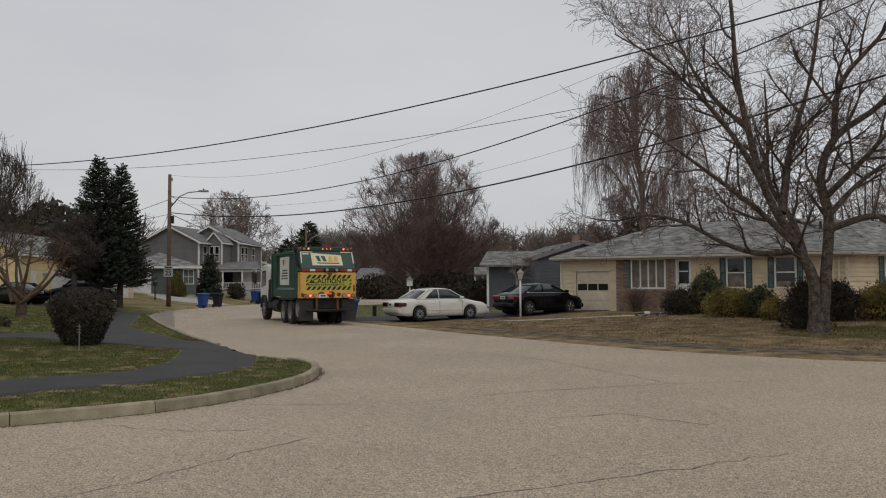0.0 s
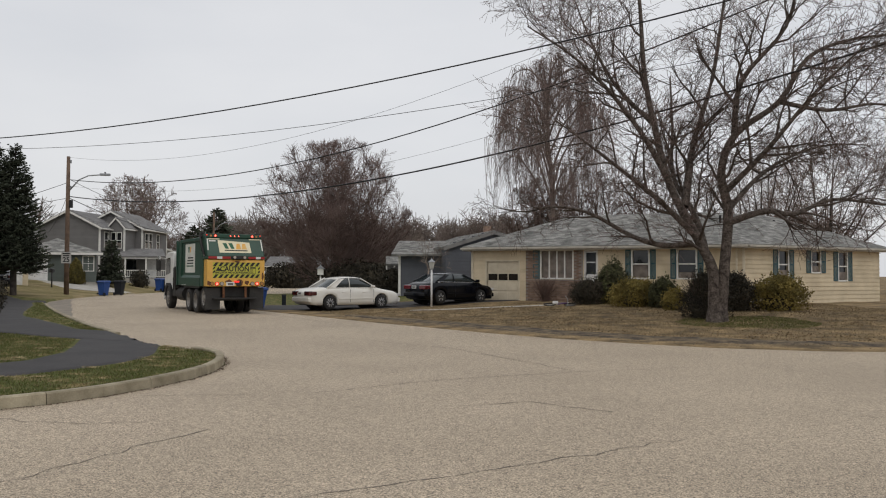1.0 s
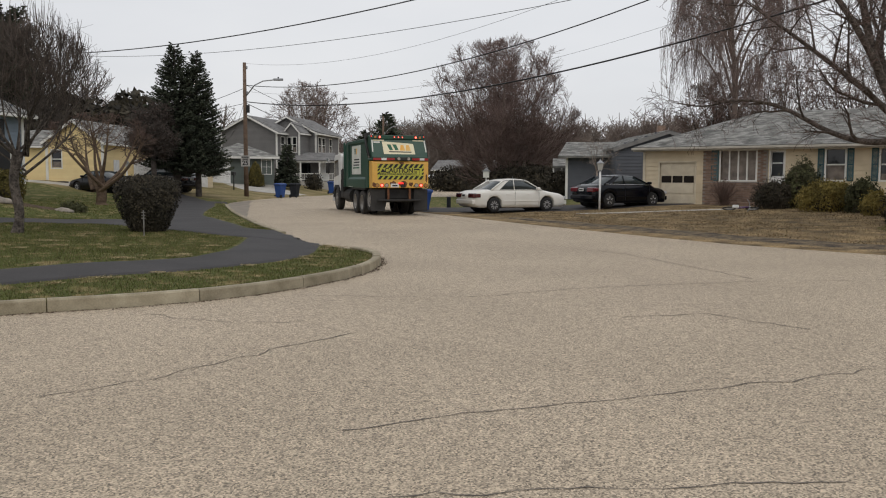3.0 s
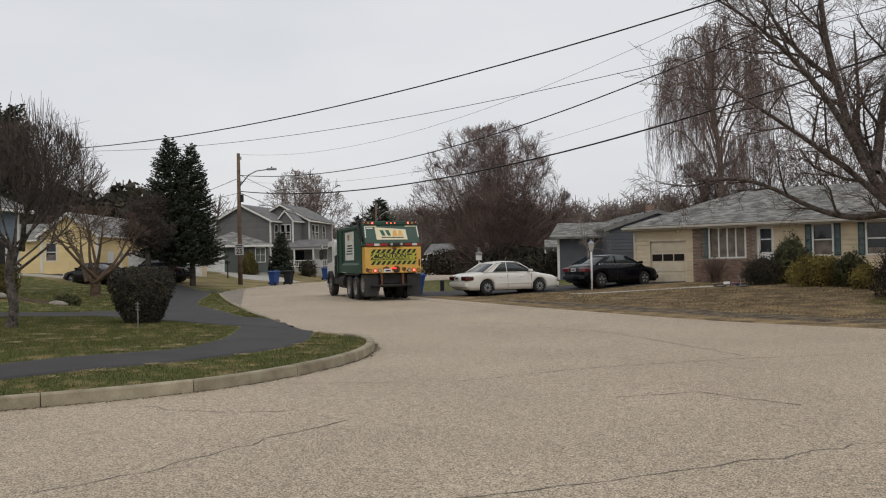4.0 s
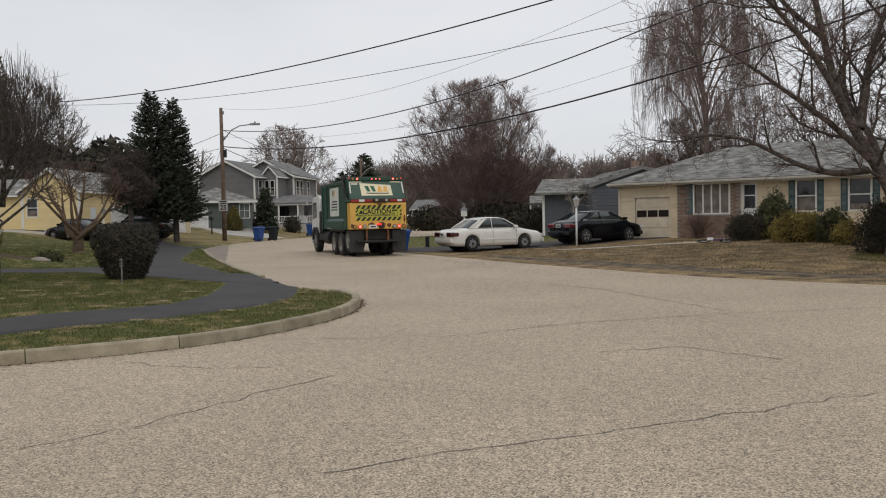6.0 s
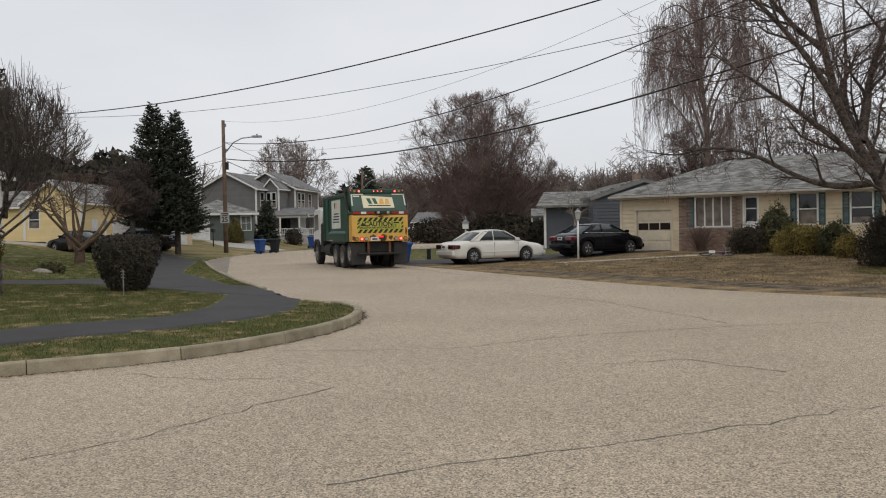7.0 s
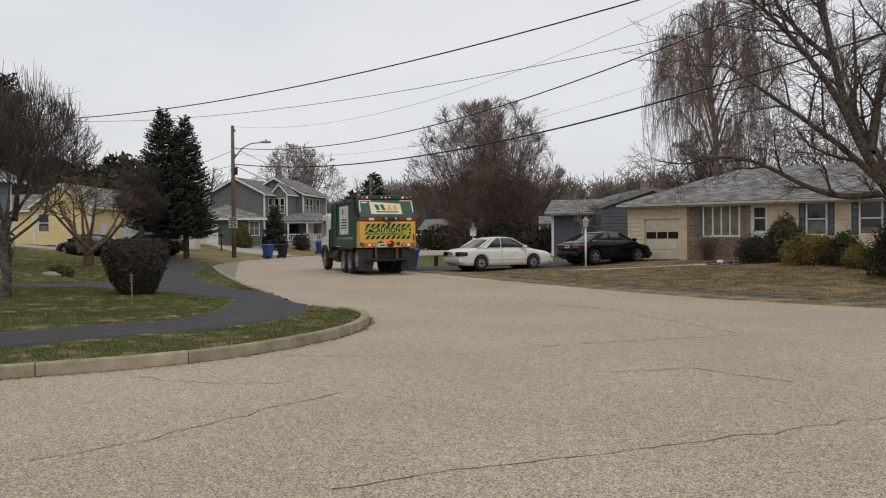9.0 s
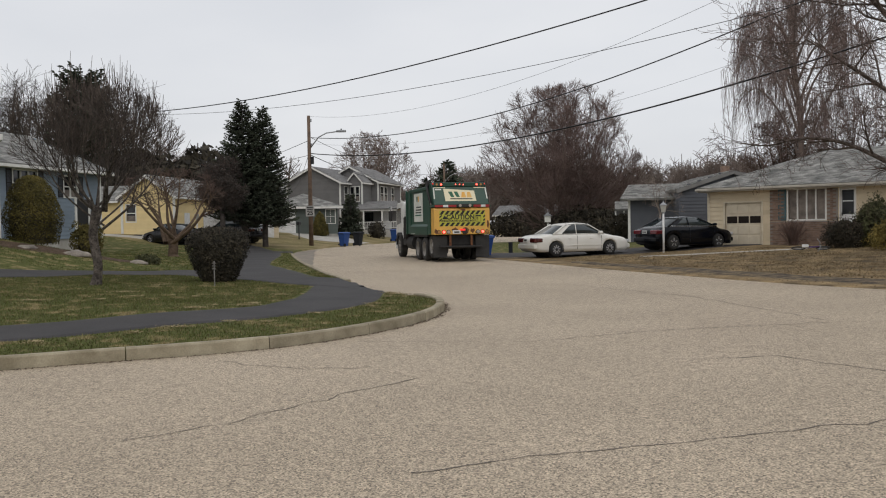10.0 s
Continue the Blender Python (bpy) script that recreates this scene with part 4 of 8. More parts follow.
def grey_house():
    """Two-storey grey house: two gabled blocks, a porch and a low garage."""
    h = gable_house("two_storey_house", "two-storey grey clapboard house with white trim and porch", (-33.8, 82.4), (-27.75, 81.8), 9.0, 0.9, 6.2, 1.55, SIDE_GREY, ROOF_DARK, across=True, over=0.35, lap=0.2,
                    side_r=[(1.0, 1.8, 4.2, 5.7, 1), (2.1, 2.9, 4.2, 5.7, 1)])
    gable_house("two_storey_wing", "grey clapboard wing with white corner boards", (-31.2, 86.5), (-24.95, 86.1), 7.5, 0.9, 6.35, 1.65, SIDE_GREY, ROOF_DARK, across=True, over=0.35, lap=0.2,
                side_r=[(0.8, 1.6, 4.3, 5.8, 1), (2.0, 2.8, 4.3, 5.8, 1), (4.3, 5.1, 4.3, 5.8, 1)])
    # gabled dormer bay between the two
    gable_house("dormer_bay", "narrow gabled bay of the grey house", (-27.6, 83.9), (-26.0, 83.7), 3.0, 3.4, 6.3, 0.9, SIDE_GREY, ROOF_DARK, across=True, over=0.2, lap=0.2, front=[(0.3, 0.7, 4.2, 5.7, 1), (0.9, 1.3, 4.2, 5.7, 1)])
    # porch
    porch = thing("porch", "grey-roofed front porch with white posts and railing", "porch")
    f = wall_frame((-27.2, 81.4), (-21.9, 82.2))
    e = [f @ Vector(v) for v in ((-0.3, -0.3, 3.35), (5.7, -0.3, 3.35), (5.0, 3.6, 4.2), (0.0, 3.6, 4.2))]
    shingled(porch, e, ROOF_DARK, seed=44, piece=0.6, row=0.22)
    flat_part("beam", porch, f, TRIM, -0.2, 6.0, -0.2, -0.05, 3.1, 3.32)
    flat_part("deck", porch, f, CONCRETE, -0.2, 6.0, -0.2, 2.6, 0.3, 1.2)
    for i in range(4):
        flat_part("post", porch, f, TRIM, 0.0 + i * 1.9, 0.14 + i * 1.9, -0.18, -0.04, 1.2, 3.12)
    for z in (1.35, 1.95):
        flat_part("rail", porch, f, TRIM, 0.1, 5.8, -0.14, -0.08, z, z + 0.07)
    for i in range(34):
        flat_part("baluster", porch, f, TRIM, 0.2 + i * 0.165, 0.24 + i * 0.165, -0.13, -0.09, 1.4, 1.96)
    flat_part("front_wall", porch, f, SIDE_GREY, 0.0, 5.8, 2.5, 2.6, 1.2, 3.3)
    flat_part("front_door", porch, f, WHITE_DOOR, 3.6, 4.5, 2.44, 2.49, 1.25, 3.2)
    flat_part("front_window", porch, f, GLASS, 1.2, 2.6, 2.44, 2.49, 1.8, 3.0)
    # low garage in front
    g_ = gable_house("garage", "low green-grey garage with white overhead door and hip roof", (-29.9, 69.5), (-24.7, 71.9), 7.5, 0.95, 3.42, 1.25, SIDE_GREEN, ROOFING, across=False, hip=True, over=0.45, lap=0.2, corner=False)
    f = wall_frame((-29.9, 69.5), (-24.7, 71.9))
    gd = flat_part("garage_door", g_, f, WHITE_DOOR, 0.1, 2.0, -0.04, 0.0, 0.95, 2.9)
    for j in range(4):
        flat_part("panel", gd, f, WHITE_DOOR, 0.16, 1.94, -0.055, -0.042, 1.0 + j * 0.48, 1.43 + j * 0.48, bevel=0.006)
    w = window(g_, f, 4.7, 5.5, 1.9, 3.1, panes=2)


def far_houses():
    gable_house("white_cottage", "small white far house with pale shingle roof", (-29.5, 100.0), (-23.5, 101.4), 14.0, 0.9, 3.5, 1.25, SIDE_WHITE, ROOF_DARK, across=True, over=0.4, lap=0.25,
                side_r=[(2, 3.2, 1.8, 3.0, 2), (6, 7.2, 1.8, 3.0, 2)])
    gable_house("grey_cottage", "low brown-grey far house behind bushes", (-17.5, 122.0), (-8.5, 121.0), 8.0, 0.6, 2.9, 1.3, SIDE_BROWN, ROOF_DARK, across=False, over=0.4, lap=0.25,
                front=[(2, 3.4, 1.5, 2.6, 2), (6, 7.5, 1.5, 2.6, 2)])
    b = gable_house("blue_grey_house", "blue-grey clapboard house with brick chimney beyond the drive", (3.55, 50.6), (9.6, 51.6), 9.0, 0.3, 3.35, 1.0, SIDE_BLUEGREY, ROOFING, across=True, over=0.2, lap=0.2, corner=False, trim=TRIM_DIM)
    f = wall_frame((0.75, 52.6), (3.6, 52.2))
    wall_with_holes(b, f, 2.85, 0.3, 2.95, [], SIDE_BLUEGREY, 0.2)
    flat_part("corner_post", b, f, TRIM, -0.1, 0.05, -0.05, 0.1, 0.3, 2.95)
    flat_part("corner_post", b, f, TRIM, 2.7, 2.85, -0.15, 0.0, 0.3, 2.95)
    e = [f @ Vector(v) for v in ((-0.5, -0.6, 2.95), (3.3, -0.6, 2.95), (3.3, 3.4, 3.95), (-0.5, 3.4, 3.95))]
    shingled(b, e, ROOFING, seed=52, piece=0.5, row=0.2)
    # small side porch with a pale awning and white posts
    pf = wall_frame((-0.15, 57.6), (1.1, 57.6))
    shingled(b, [pf @ Vector(q) for q in ((0.0, -0.2, 2.4), (1.2, -0.2, 2.4), (1.2, 1.3, 2.95), (0.0, 1.3, 2.95))], ROOFING, seed=53, piece=0.5, row=0.2)
    for px in (0.0, 0.55, 1.05):
        flat_part("porch_post", b, pf, TRIM, px, px + 0.1, -0.1, 0.0, 0.3, 2.4)
    flat_part("porch_rail", b, pf, TRIM, 0.0, 1.15, -0.09, -0.03, 1.15, 1.25)
    flat_part("porch_wall", b, pf, SIDE_GREY, 0.0, 1.2, 1.5, 1.6, 0.3, 2.9)
    bm = boxed(6.55, 7.05, 56.0, 56.5, 3.5, 5.0, bevel=0.01)
    part("chimney", bm, BRICK, b, "red brick chimney")


white_house()
blue_house()
yellow_house()
grey_house()
far_houses()


# ---- refuse truck ----
TR_GREEN = material("truck_green_paint", (0.010, 0.062, 0.036), (0.018, 0.052, 0.034), scale=1.5, fine=0.15, rough=0.5, coat=0.05, spread=(0.3, 0.7))
TR_YELLOW = material("truck_yellow_paint", (0.72, 0.42, 0.08), (0.62, 0.35, 0.075), scale=1.6, fine=0.08, rough=0.5, coat=0.1)
TR_RUST = material("rust_stain", (0.09, 0.035, 0.02), (0.2, 0.09, 0.04), scale=7, fine=0.3, rough=0.95)
TR_BLACK = material("chassis_black", (0.016, 0.015, 0.015), (0.03, 0.028, 0.025), scale=3, fine=0.2, rough=0.75)
TR_RUBBER = material("mud_flap_rubber", (0.022, 0.021, 0.02), (0.038, 0.036, 0.033), scale=2.5, fine=0.2, rough=0.85)
TYRE = material("tyre_rubber", (0.018, 0.017, 0.017), (0.045, 0.042, 0.038), scale=3, fine=0.2, rough=0.9)
RIM = material("dusty_steel_rim", (0.30, 0.285, 0.26), (0.17, 0.155, 0.14), scale=4, fine=0.15, rough=0.55, metal=0.4)
ALLOY = material("alloy_rim", (0.55, 0.55, 0.56), (0.42, 0.42, 0.43), scale=6, rough=0.35, metal=0.8)
DECAL = material("cream_decal", (0.72, 0.66, 0.46), (0.66, 0.58, 0.38), scale=1.4, rough=0.6, spread=(0.25, 0.5))
DECAL_W = material("white_decal", (0.66, 0.67, 0.62), (0.58, 0.58, 0.52), scale=2, rough=0.6)
LOGO_G = material("decal_green", (0.02, 0.12, 0.06), rough=0.6)
LOGO_Y = material("decal_gold", (0.75, 0.37, 0.05), (0.7, 0.45, 0.15), scale=2, rough=0.6)
LIME = material("caution_lime", (0.48, 0.46, 0.05), (0.42, 0.40, 0.06), scale=3, rough=0.55)
INK = material("decal_black", (0.012, 0.012, 0.012), rough=0.6)
RED_TAPE = material("red_reflector", (0.35, 0.02, 0.02), rough=0.35)
WHITE_TAPE = material("white_reflector", (0.7, 0.7, 0.68), rough=0.35)
LAMP_RED = glow("red_lamp", (1.0, 0.03, 0.02), 1.0, (0.5, 0.02, 0.02))
LAMP_CORE = glow("red_lamp_core", (1.0, 0.16, 0.10), 5.0, (0.5, 0.02, 0.02))
LAMP_OFF = material("amber_lens", (0.42, 0.2, 0.05), rough=0.2, coat=0.5)
LAMP_CLEAR = material("clear_lens", (0.42, 0.36, 0.3), rough=0.2, coat=0.5)
CAB_WHITE = material("cab_white_paint", (0.74, 0.74, 0.72), (0.66, 0.65, 0.62), scale=2, rough=0.35, coat=0.3)
CHROME = material("chrome", (0.75, 0.75, 0.76), rough=0.12, metal=1.0)


def text_part(name, words, size, m, mat, parent, depth=0.003, bold=0.0, squeeze=1.0):
    cu = bpy.data.curves.new(name, 'FONT')
    cu.body, cu.size, cu.extrude, cu.offset = words, size, depth, bold
    cu.align_x = 'CENTER'
    tmp = bpy.data.objects.new(name, cu)
    scene.collection.objects.link(tmp)
    me = bpy.data.meshes.new_from_object(tmp.evaluated_get(bpy.context.evaluated_depsgraph_get()))
    bpy.data.objects.remove(tmp)
    me.transform(m @ Matrix.Diagonal((squeeze, 1, 1, 1)))
    me.materials.clear()
    me.materials.append(mat)
    ob = new(name, me)
    ob.parent = parent
    return ob


def wheel(parent, x, y, z, r, w, side, rim_mat, name="wheel", spokes=0, deep=0.03, rubber=None, dish=None):
    """A tyre with rounded shoulders and tread, a dished rim and a hub; side +1 looks to +x, -1 to -x."""
    ob = new(name)
    ob.parent = parent
    ob.matrix_local = pose(x, y, z, 0, 0, 0 if side > 0 else 180)
    prof = [(-w / 2, r * 0.62), (-w / 2, r * 0.9), (-w / 2 + 0.03, r * 0.975), (-w / 2 + 0.07, r), (w / 2 - 0.07, r), (w / 2 - 0.03, r * 0.975), (w / 2, r * 0.9), (w / 2, r * 0.62)]
    n = 32
    def lathe(profile, nm, mat, closed=False):
        verts = [(u, v * math.cos(2 * math.pi * k / n), v * math.sin(2 * math.pi * k / n)) for k in range(n) for u, v in profile]
        q = len(profile)
        faces = [(k * q + j, k * q + j + 1, ((k + 1) % n) * q + j + 1, ((k + 1) % n) * q + j) for k in range(n) for j in range(q - 1)]
        return raw(nm, verts, faces, mat, ob, True)
    lathe(prof, "tyre", rubber or TYRE)
    rr = r * 0.62
    lathe([(w / 2 - 0.004, rr), (w / 2 - 0.02, rr * 0.94), (w / 2 - deep, rr * 0.86), (w / 2 - deep - 0.01, rr * 0.5), (w / 2 - deep + 0.02, rr * 0.34), (w / 2 - deep + 0.05, rr * 0.26), (w / 2 - deep + 0.06, 0.002)], "rim", dish or rim_mat)
    for k in range(spokes):
        a = 2 * math.pi * k / spokes
        bm = boxed(w / 2 - deep - 0.004, w / 2 - deep + 0.022, -rr * 0.1, rr * 0.1, rr * 0.16, rr * 0.95, bevel=0.006)
        bmesh.ops.transform(bm, matrix=Matrix.Rotation(a, 4, 'X'), verts=bm.verts)
        part("spoke", bm, rim_mat, ob)
    if not spokes:
        for k in range(8):
            a = 2 * math.pi * k / 8
            bm = cyl(bmesh.new(), rr * 0.1, 0.02, pose(w / 2 - deep + 0.0, rr * 0.66 * math.cos(a), rr * 0.66 * math.sin(a), 0, 90, 0), 8)
            part("hand_hole", bm, TR_BLACK, ob)
    return ob


def refuse_truck():
    t = thing("refuse_truck", "green and yellow rear-loading refuse truck with white cab, lights on", "truck", (-6.35, 34.3, 0.0), math.degrees(math.atan2(0.44, 0.90)))
    W = 1.21
    # packer body
    bm = prism(bmesh.new(), [(0.95, 1.15), (5.55, 1.15), (5.55, 3.0), (5.35, 3.16), (0.95, 3.24)], "x", -W + 0.04, W - 0.04, bevel=0.025)
    body = part("body", bm, TR_GREEN, t)
    for y0, y1 in ((0.95, 1.13), (4.55, 4.72), (5.45, 5.6)):
        for s in (-1, 1):
            part("rib", boxed(*sorted((s * (W - 0.05), s * (W + 0.02))), y0, y1, 1.14, 3.2, bevel=0.015), TR_GREEN, body)
    for s in (-1, 1):
        part("top_rail", boxed(*sorted((s * (W - 0.05), s * (W + 0.02))), 1.135, 4.545, 3.06, 3.2, bevel=0.015), TR_GREEN, body)
        part("lower_rail", prism(bmesh.new(), [(s * (W - 0.05), 1.14), (s * (W + 0.03), 1.14), (s * (W + 0.03), 1.5), (s * (W - 0.05), 1.62)], "y", 1.135, 4.545, bevel=0.012), TR_GREEN, body)
        part("side_decal", boxed(*sorted((s * (W - 0.038), s * (W - 0.03))), 2.2, 3.95, 1.72, 2.98), DECAL_W, body)
        for k in range(4):
            part("writing_bar", boxed(*sorted((s * (W - 0.03), s * (W - 0.024))), 2.45 + 0.05 * (k % 2), 3.7 - 0.08 * k, 1.98 + 0.12 * k, 2.035 + 0.12 * k), INK if k else LOGO_G, body)
        part("logo_shape", prism(bmesh.new(), [(2.85, 2.85), (3.12, 2.85), (3.05, 2.6), (2.92, 2.6)], "x", *sorted((s * (W - 0.03), s * (W - 0.024)))), LOGO_Y if s < 0 else LOGO_G, body)
        part("logo_shape", prism(bmesh.new(), [(3.15, 2.85), (3.42, 2.85), (3.35, 2.6), (3.22, 2.6)], "x", *sorted((s * (W - 0.03), s * (W - 0.024)))), LOGO_G if s < 0 else LOGO_Y, body)
        for k in range(5):
            part("marker", boxed(*sorted((s * (W + 0.02), s * (W + 0.032))), 3.6 + 0.17 * k, 3.68 + 0.17 * k, 1.16, 1.2), WHITE_TAPE, body)
    # front bulkhead, ladder, hydraulic frame
    part("bulkhead", boxed(-W + 0.1, W - 0.1, 5.61, 6.05, 1.2, 3.02, bevel=0.03), TR_GREEN, t)
    part("hopper_arm", boxed(-W, -W + 0.22, 5.7, 6.1, 1.0, 2.0, bevel=0.03), TR_BLACK, t)
    lad = part("ladder_rail", boxed(-W - 0.03, -W + 0.01, 5.72, 5.76, 0.9, 1.95), TR_BLACK, t)
    part("ladder_rail", boxed(-W - 0.03, -W + 0.01, 6.08, 6.12, 0.9, 1.95), TR_BLACK, t)
    for k in range(4):
        part("rung", boxed(-W - 0.025, -W + 0.005, 5.76, 6.08, 1.0 + 0.26 * k, 1.03 + 0.26 * k), TR_BLACK, t)
    # tailgate: yellow hopper below, sloped green shell above
    bm = prism(bmesh.new(), [(0.0, 1.15), (0.93, 1.15), (0.93, 2.27), (0.06, 2.27), (0.0, 2.2)], "x", -W, W, bevel=0.03)
    hop = part("hopper", bm, TR_YELLOW, t, "yellow painted hopper with rust and scrapes")
    bm = prism(bmesh.new(), [(0.02, 2.28), (0.94, 2.28), (1.05, 3.32), (0.62, 3.34), (0.38, 3.16), (0.12, 2.62), (0.0, 2.42)], "x", -W + 0.02, W - 0.02, bevel=0.03)
    shell = part("tailgate_shell", bm, TR_GREEN, t)
    for s in (-1, 1):
        part("side_post", boxed(*sorted((s * (W - 0.06), s * (W + 0.06))), 0.52, 0.92, 1.16, 2.6, bevel=0.02), TR_GREEN, t)
        part("side_lip", boxed(*sorted((s * (W - 0.1), s * (W + 0.07))), 0.04, 0.5, 2.29, 2.37, bevel=0.015), TR_GREEN, t)
        tube("lift_ram", [(s * (W + 0.05), 0.35, 2.45), (s * (W + 0.07), 0.75, 2.95), (s * (W + 0.05), 1.0, 3.25)], 0.05, TR_BLACK, t)
        tube("ram_rod", [(s * (W + 0.05), 0.3, 2.4), (s * (W + 0.06), 0.55, 2.7)], 0.028, RIM, t)
        part("hinge_block", boxed(*sorted((s * (W - 0.12), s * (W + 0.06))), 0.85, 1.2, 3.2, 3.42, bevel=0.03), TR_BLACK, t)
    part("light_bar", boxed(-W + 0.05, W - 0.05, 0.34, 0.66, 3.17, 3.335, bevel=0.02), TR_GREEN, t)
    def lamp(x, z, r, mat, y=-0.02, dep=0.03, core=None):
        bm = cyl(bmesh.new(), r, dep, pose(x, y, z, 90, 0, 0), 20)
        lp = part("lamp", bm, mat, t)
        part("lamp_rim", cyl(bmesh.new(), r * 1.25, dep * 0.6, pose(x, y + 0.012, z, 90, 0, 0), 20), TR_BLACK, lp)
        if core:
            for k in range(6):
                a = math.pi * k / 3
                part("bulb", cyl(bmesh.new(), r * 0.2, 0.01, pose(x + r * 0.5 * math.cos(a), y - dep / 2 - 0.003, z + r * 0.5 * math.sin(a), 90, 0, 0), 8), core, lp)
            part("bulb", cyl(bmesh.new(), r * 0.22, 0.01, pose(x, y - dep / 2 - 0.003, z, 90, 0, 0), 8), core, lp)
    for x, mat in ((-0.99, LAMP_OFF), (0.93, LAMP_OFF)):
        lamp(x, 3.25, 0.05, mat, 0.33)
    for x in (-0.8, 0.75):
        lamp(x, 3.25, 0.05, LAMP_RED, 0.33, core=LAMP_CORE)
    for x in (-0.17, 0.0, 0.17):
        lamp(x, 3.25, 0.028, LAMP_RED, 0.33, core=LAMP_CORE)
    for x in (-1.15, 1.1):
        lamp(x, 3.28, 0.025, LAMP_RED, 0.35)
    for x, mat in ((-1.0, LAMP_OFF), (-0.6, LAMP_CLEAR), (0.68, LAMP_CLEAR), (1.08, LAMP_OFF)):
        lamp(x, 1.26, 0.07, mat)
    for x in (-0.8, 0.88):
        lamp(x, 1.26, 0.07, LAMP_RED, core=LAMP_CORE)
    part("centre_brake_lamp", boxed(-0.1, 0.12, -0.05, -0.01, 1.31, 1.38, bevel=0.01), LAMP_RED, t)
    # red and white strip, cameras
    for x0, x1, mat in ((-1.16, -0.82, RED_TAPE), (-0.82, -0.6, WHITE_TAPE), (-0.6, -0.25, RED_TAPE), (0.5, 0.82, RED_TAPE), (0.82, 1.02, WHITE_TAPE), (1.02, 1.19, RED_TAPE)):
        part("reflective_strip", boxed(x0, x1, -0.035, 0.03, 2.29, 2.385), mat, t)
    part("camera_box", boxed(-0.2, 0.4, -0.08, 0.04, 2.28, 2.42, bevel=0.02), TR_BLACK, t)
    for x in (-0.1, 0.32):
        part("work_lamp", cyl(bmesh.new(), 0.06, 0.06, pose(x, -0.1, 2.35, 90, 0, 0), 16), LAMP_CLEAR, t)
    # cream panel with plain shapes in green and gold, on the sloped shell
    up = Vector((0, 0.26, 0.54)).normalized()
    slope = Matrix.Translation((0, 0.12, 2.62)) @ Matrix.Rotation(math.atan2(-0.26, 0.54), 4, 'X')
    def onto(name, outline, mat, lift, mm=slope, parent=t, label=""):
        bm = prism(bmesh.new(), outline, "y", -lift, 0.004)
        bmesh.ops.transform(bm, matrix=mm, verts=bm.verts)
        return part(name, bm, mat, parent, label)
    pan = onto("name_panel", [(-0.68, -0.12), (0.66, -0.12), (0.62, 0.40), (-0.71, 0.5)], DECAL, 0.008, label="cream panel with green and gold shapes")
    for x, mat in ((-0.52, LOGO_G), (-0.28, LOGO_G), (0.02, LOGO_Y), (0.26, LOGO_Y)):
        onto("logo_shape", [(x, 0.36), (x + 0.16, 0.36), (x + 0.24, 0.1), (x + 0.10, 0.1)] if mat is LOGO_G else [(x + 0.05, 0.34), (x + 0.17, 0.34), (x + 0.22, 0.08), (x, 0.08)], mat, 0.012, parent=pan)
    onto("writing_bar", [(-0.46, 0.0), (0.5, -0.01), (0.5, 0.035), (-0.46, 0.045)], INK, 0.012, parent=pan)
    for s in (-1, 1):
        onto("edge_stripe", [(s * 1.12, 0.02), (s * 1.17, 0.02), (s * 1.15, 0.56), (s * 1.10, 0.56)][::s], DECAL_W, 0.008)
        onto("edge_stripe", [(s * 0.62, 0.53), (s * 1.09, 0.53), (s * 1.09, 0.57), (s * 0.62, 0.57)][::s], DECAL, 0.008)
    onto("writing_bar", [(-1.07, 0.43), (-0.8, 0.43), (-0.8, 0.49), (-1.07, 0.49)], DECAL_W, 0.009)
    # warning board
    flat = Matrix.Identity(4)
    sign = onto("warning_sign", [(-0.98, 1.5), (1.0, 1.5), (1.0, 2.14), (-0.98, 2.14)], LIME, 0.006, flat, label="lime warning board with black stripes")
    for z0, z1 in ((1.5, 1.65), (1.98, 2.14)):
        for k in range(9):
            x = -0.98 + k * 0.22
            x2 = min(x + 0.24, 1.0)
            onto("stripe", [(x, z0), (min(x + 0.12, 1.0), z0), (x2, z1), (min(x + 0.12, 1.0), z1)], INK, 0.01, flat, sign)
    for k in range(2):
        onto("stripe", [(-0.98, 1.68 + 0.15 * k), (-0.88, 1.76 + 0.15 * k), (-0.88, 1.83 + 0.15 * k), (-0.98, 1.75 + 0.15 * k)], INK, 0.01, flat, sign)
        onto("stripe", [(0.92, 1.68 + 0.15 * k), (1.0, 1.74 + 0.15 * k), (1.0, 1.82 + 0.15 * k), (0.92, 1.76 + 0.15 * k)], INK, 0.01, flat, sign)
    onto("warning_triangle", [(-0.86, 1.79), (-0.64, 1.79), (-0.75, 1.96)], INK, 0.01, flat, sign)
    front = pose(0, -0.006, 0, 90, 0, 0)
    text_part("lettering", "CAUTION", 0.27, front @ pose(-0.07, 1.785, 0), INK, sign, bold=0.008)
    text_part("lettering", "VEHICLE STOPS AND BACKS FREQUENTLY", 0.105, front @ pose(-0.17, 1.685, 0), INK, sign, bold=0.004, squeeze=0.74)
    lab = onto("notice", [(0.58, 1.68), (0.82, 1.68), (0.82, 1.95), (0.58, 1.95)], INK, 0.009, flat, sign)
    onto("notice_face", [(0.595, 1.695), (0.805, 1.695), (0.805, 1.89), (0.595, 1.89)], LIME, 0.012, flat, lab)
    for k in range(3):
        onto("writing_bar", [(0.62, 1.73 + 0.05 * k), (0.7, 1.73 + 0.05 * k), (0.7, 1.755 + 0.05 * k), (0.62, 1.755 + 0.05 * k)], INK, 0.014, flat, lab)
    # wear on the hopper
    rnd = random.Random(3)
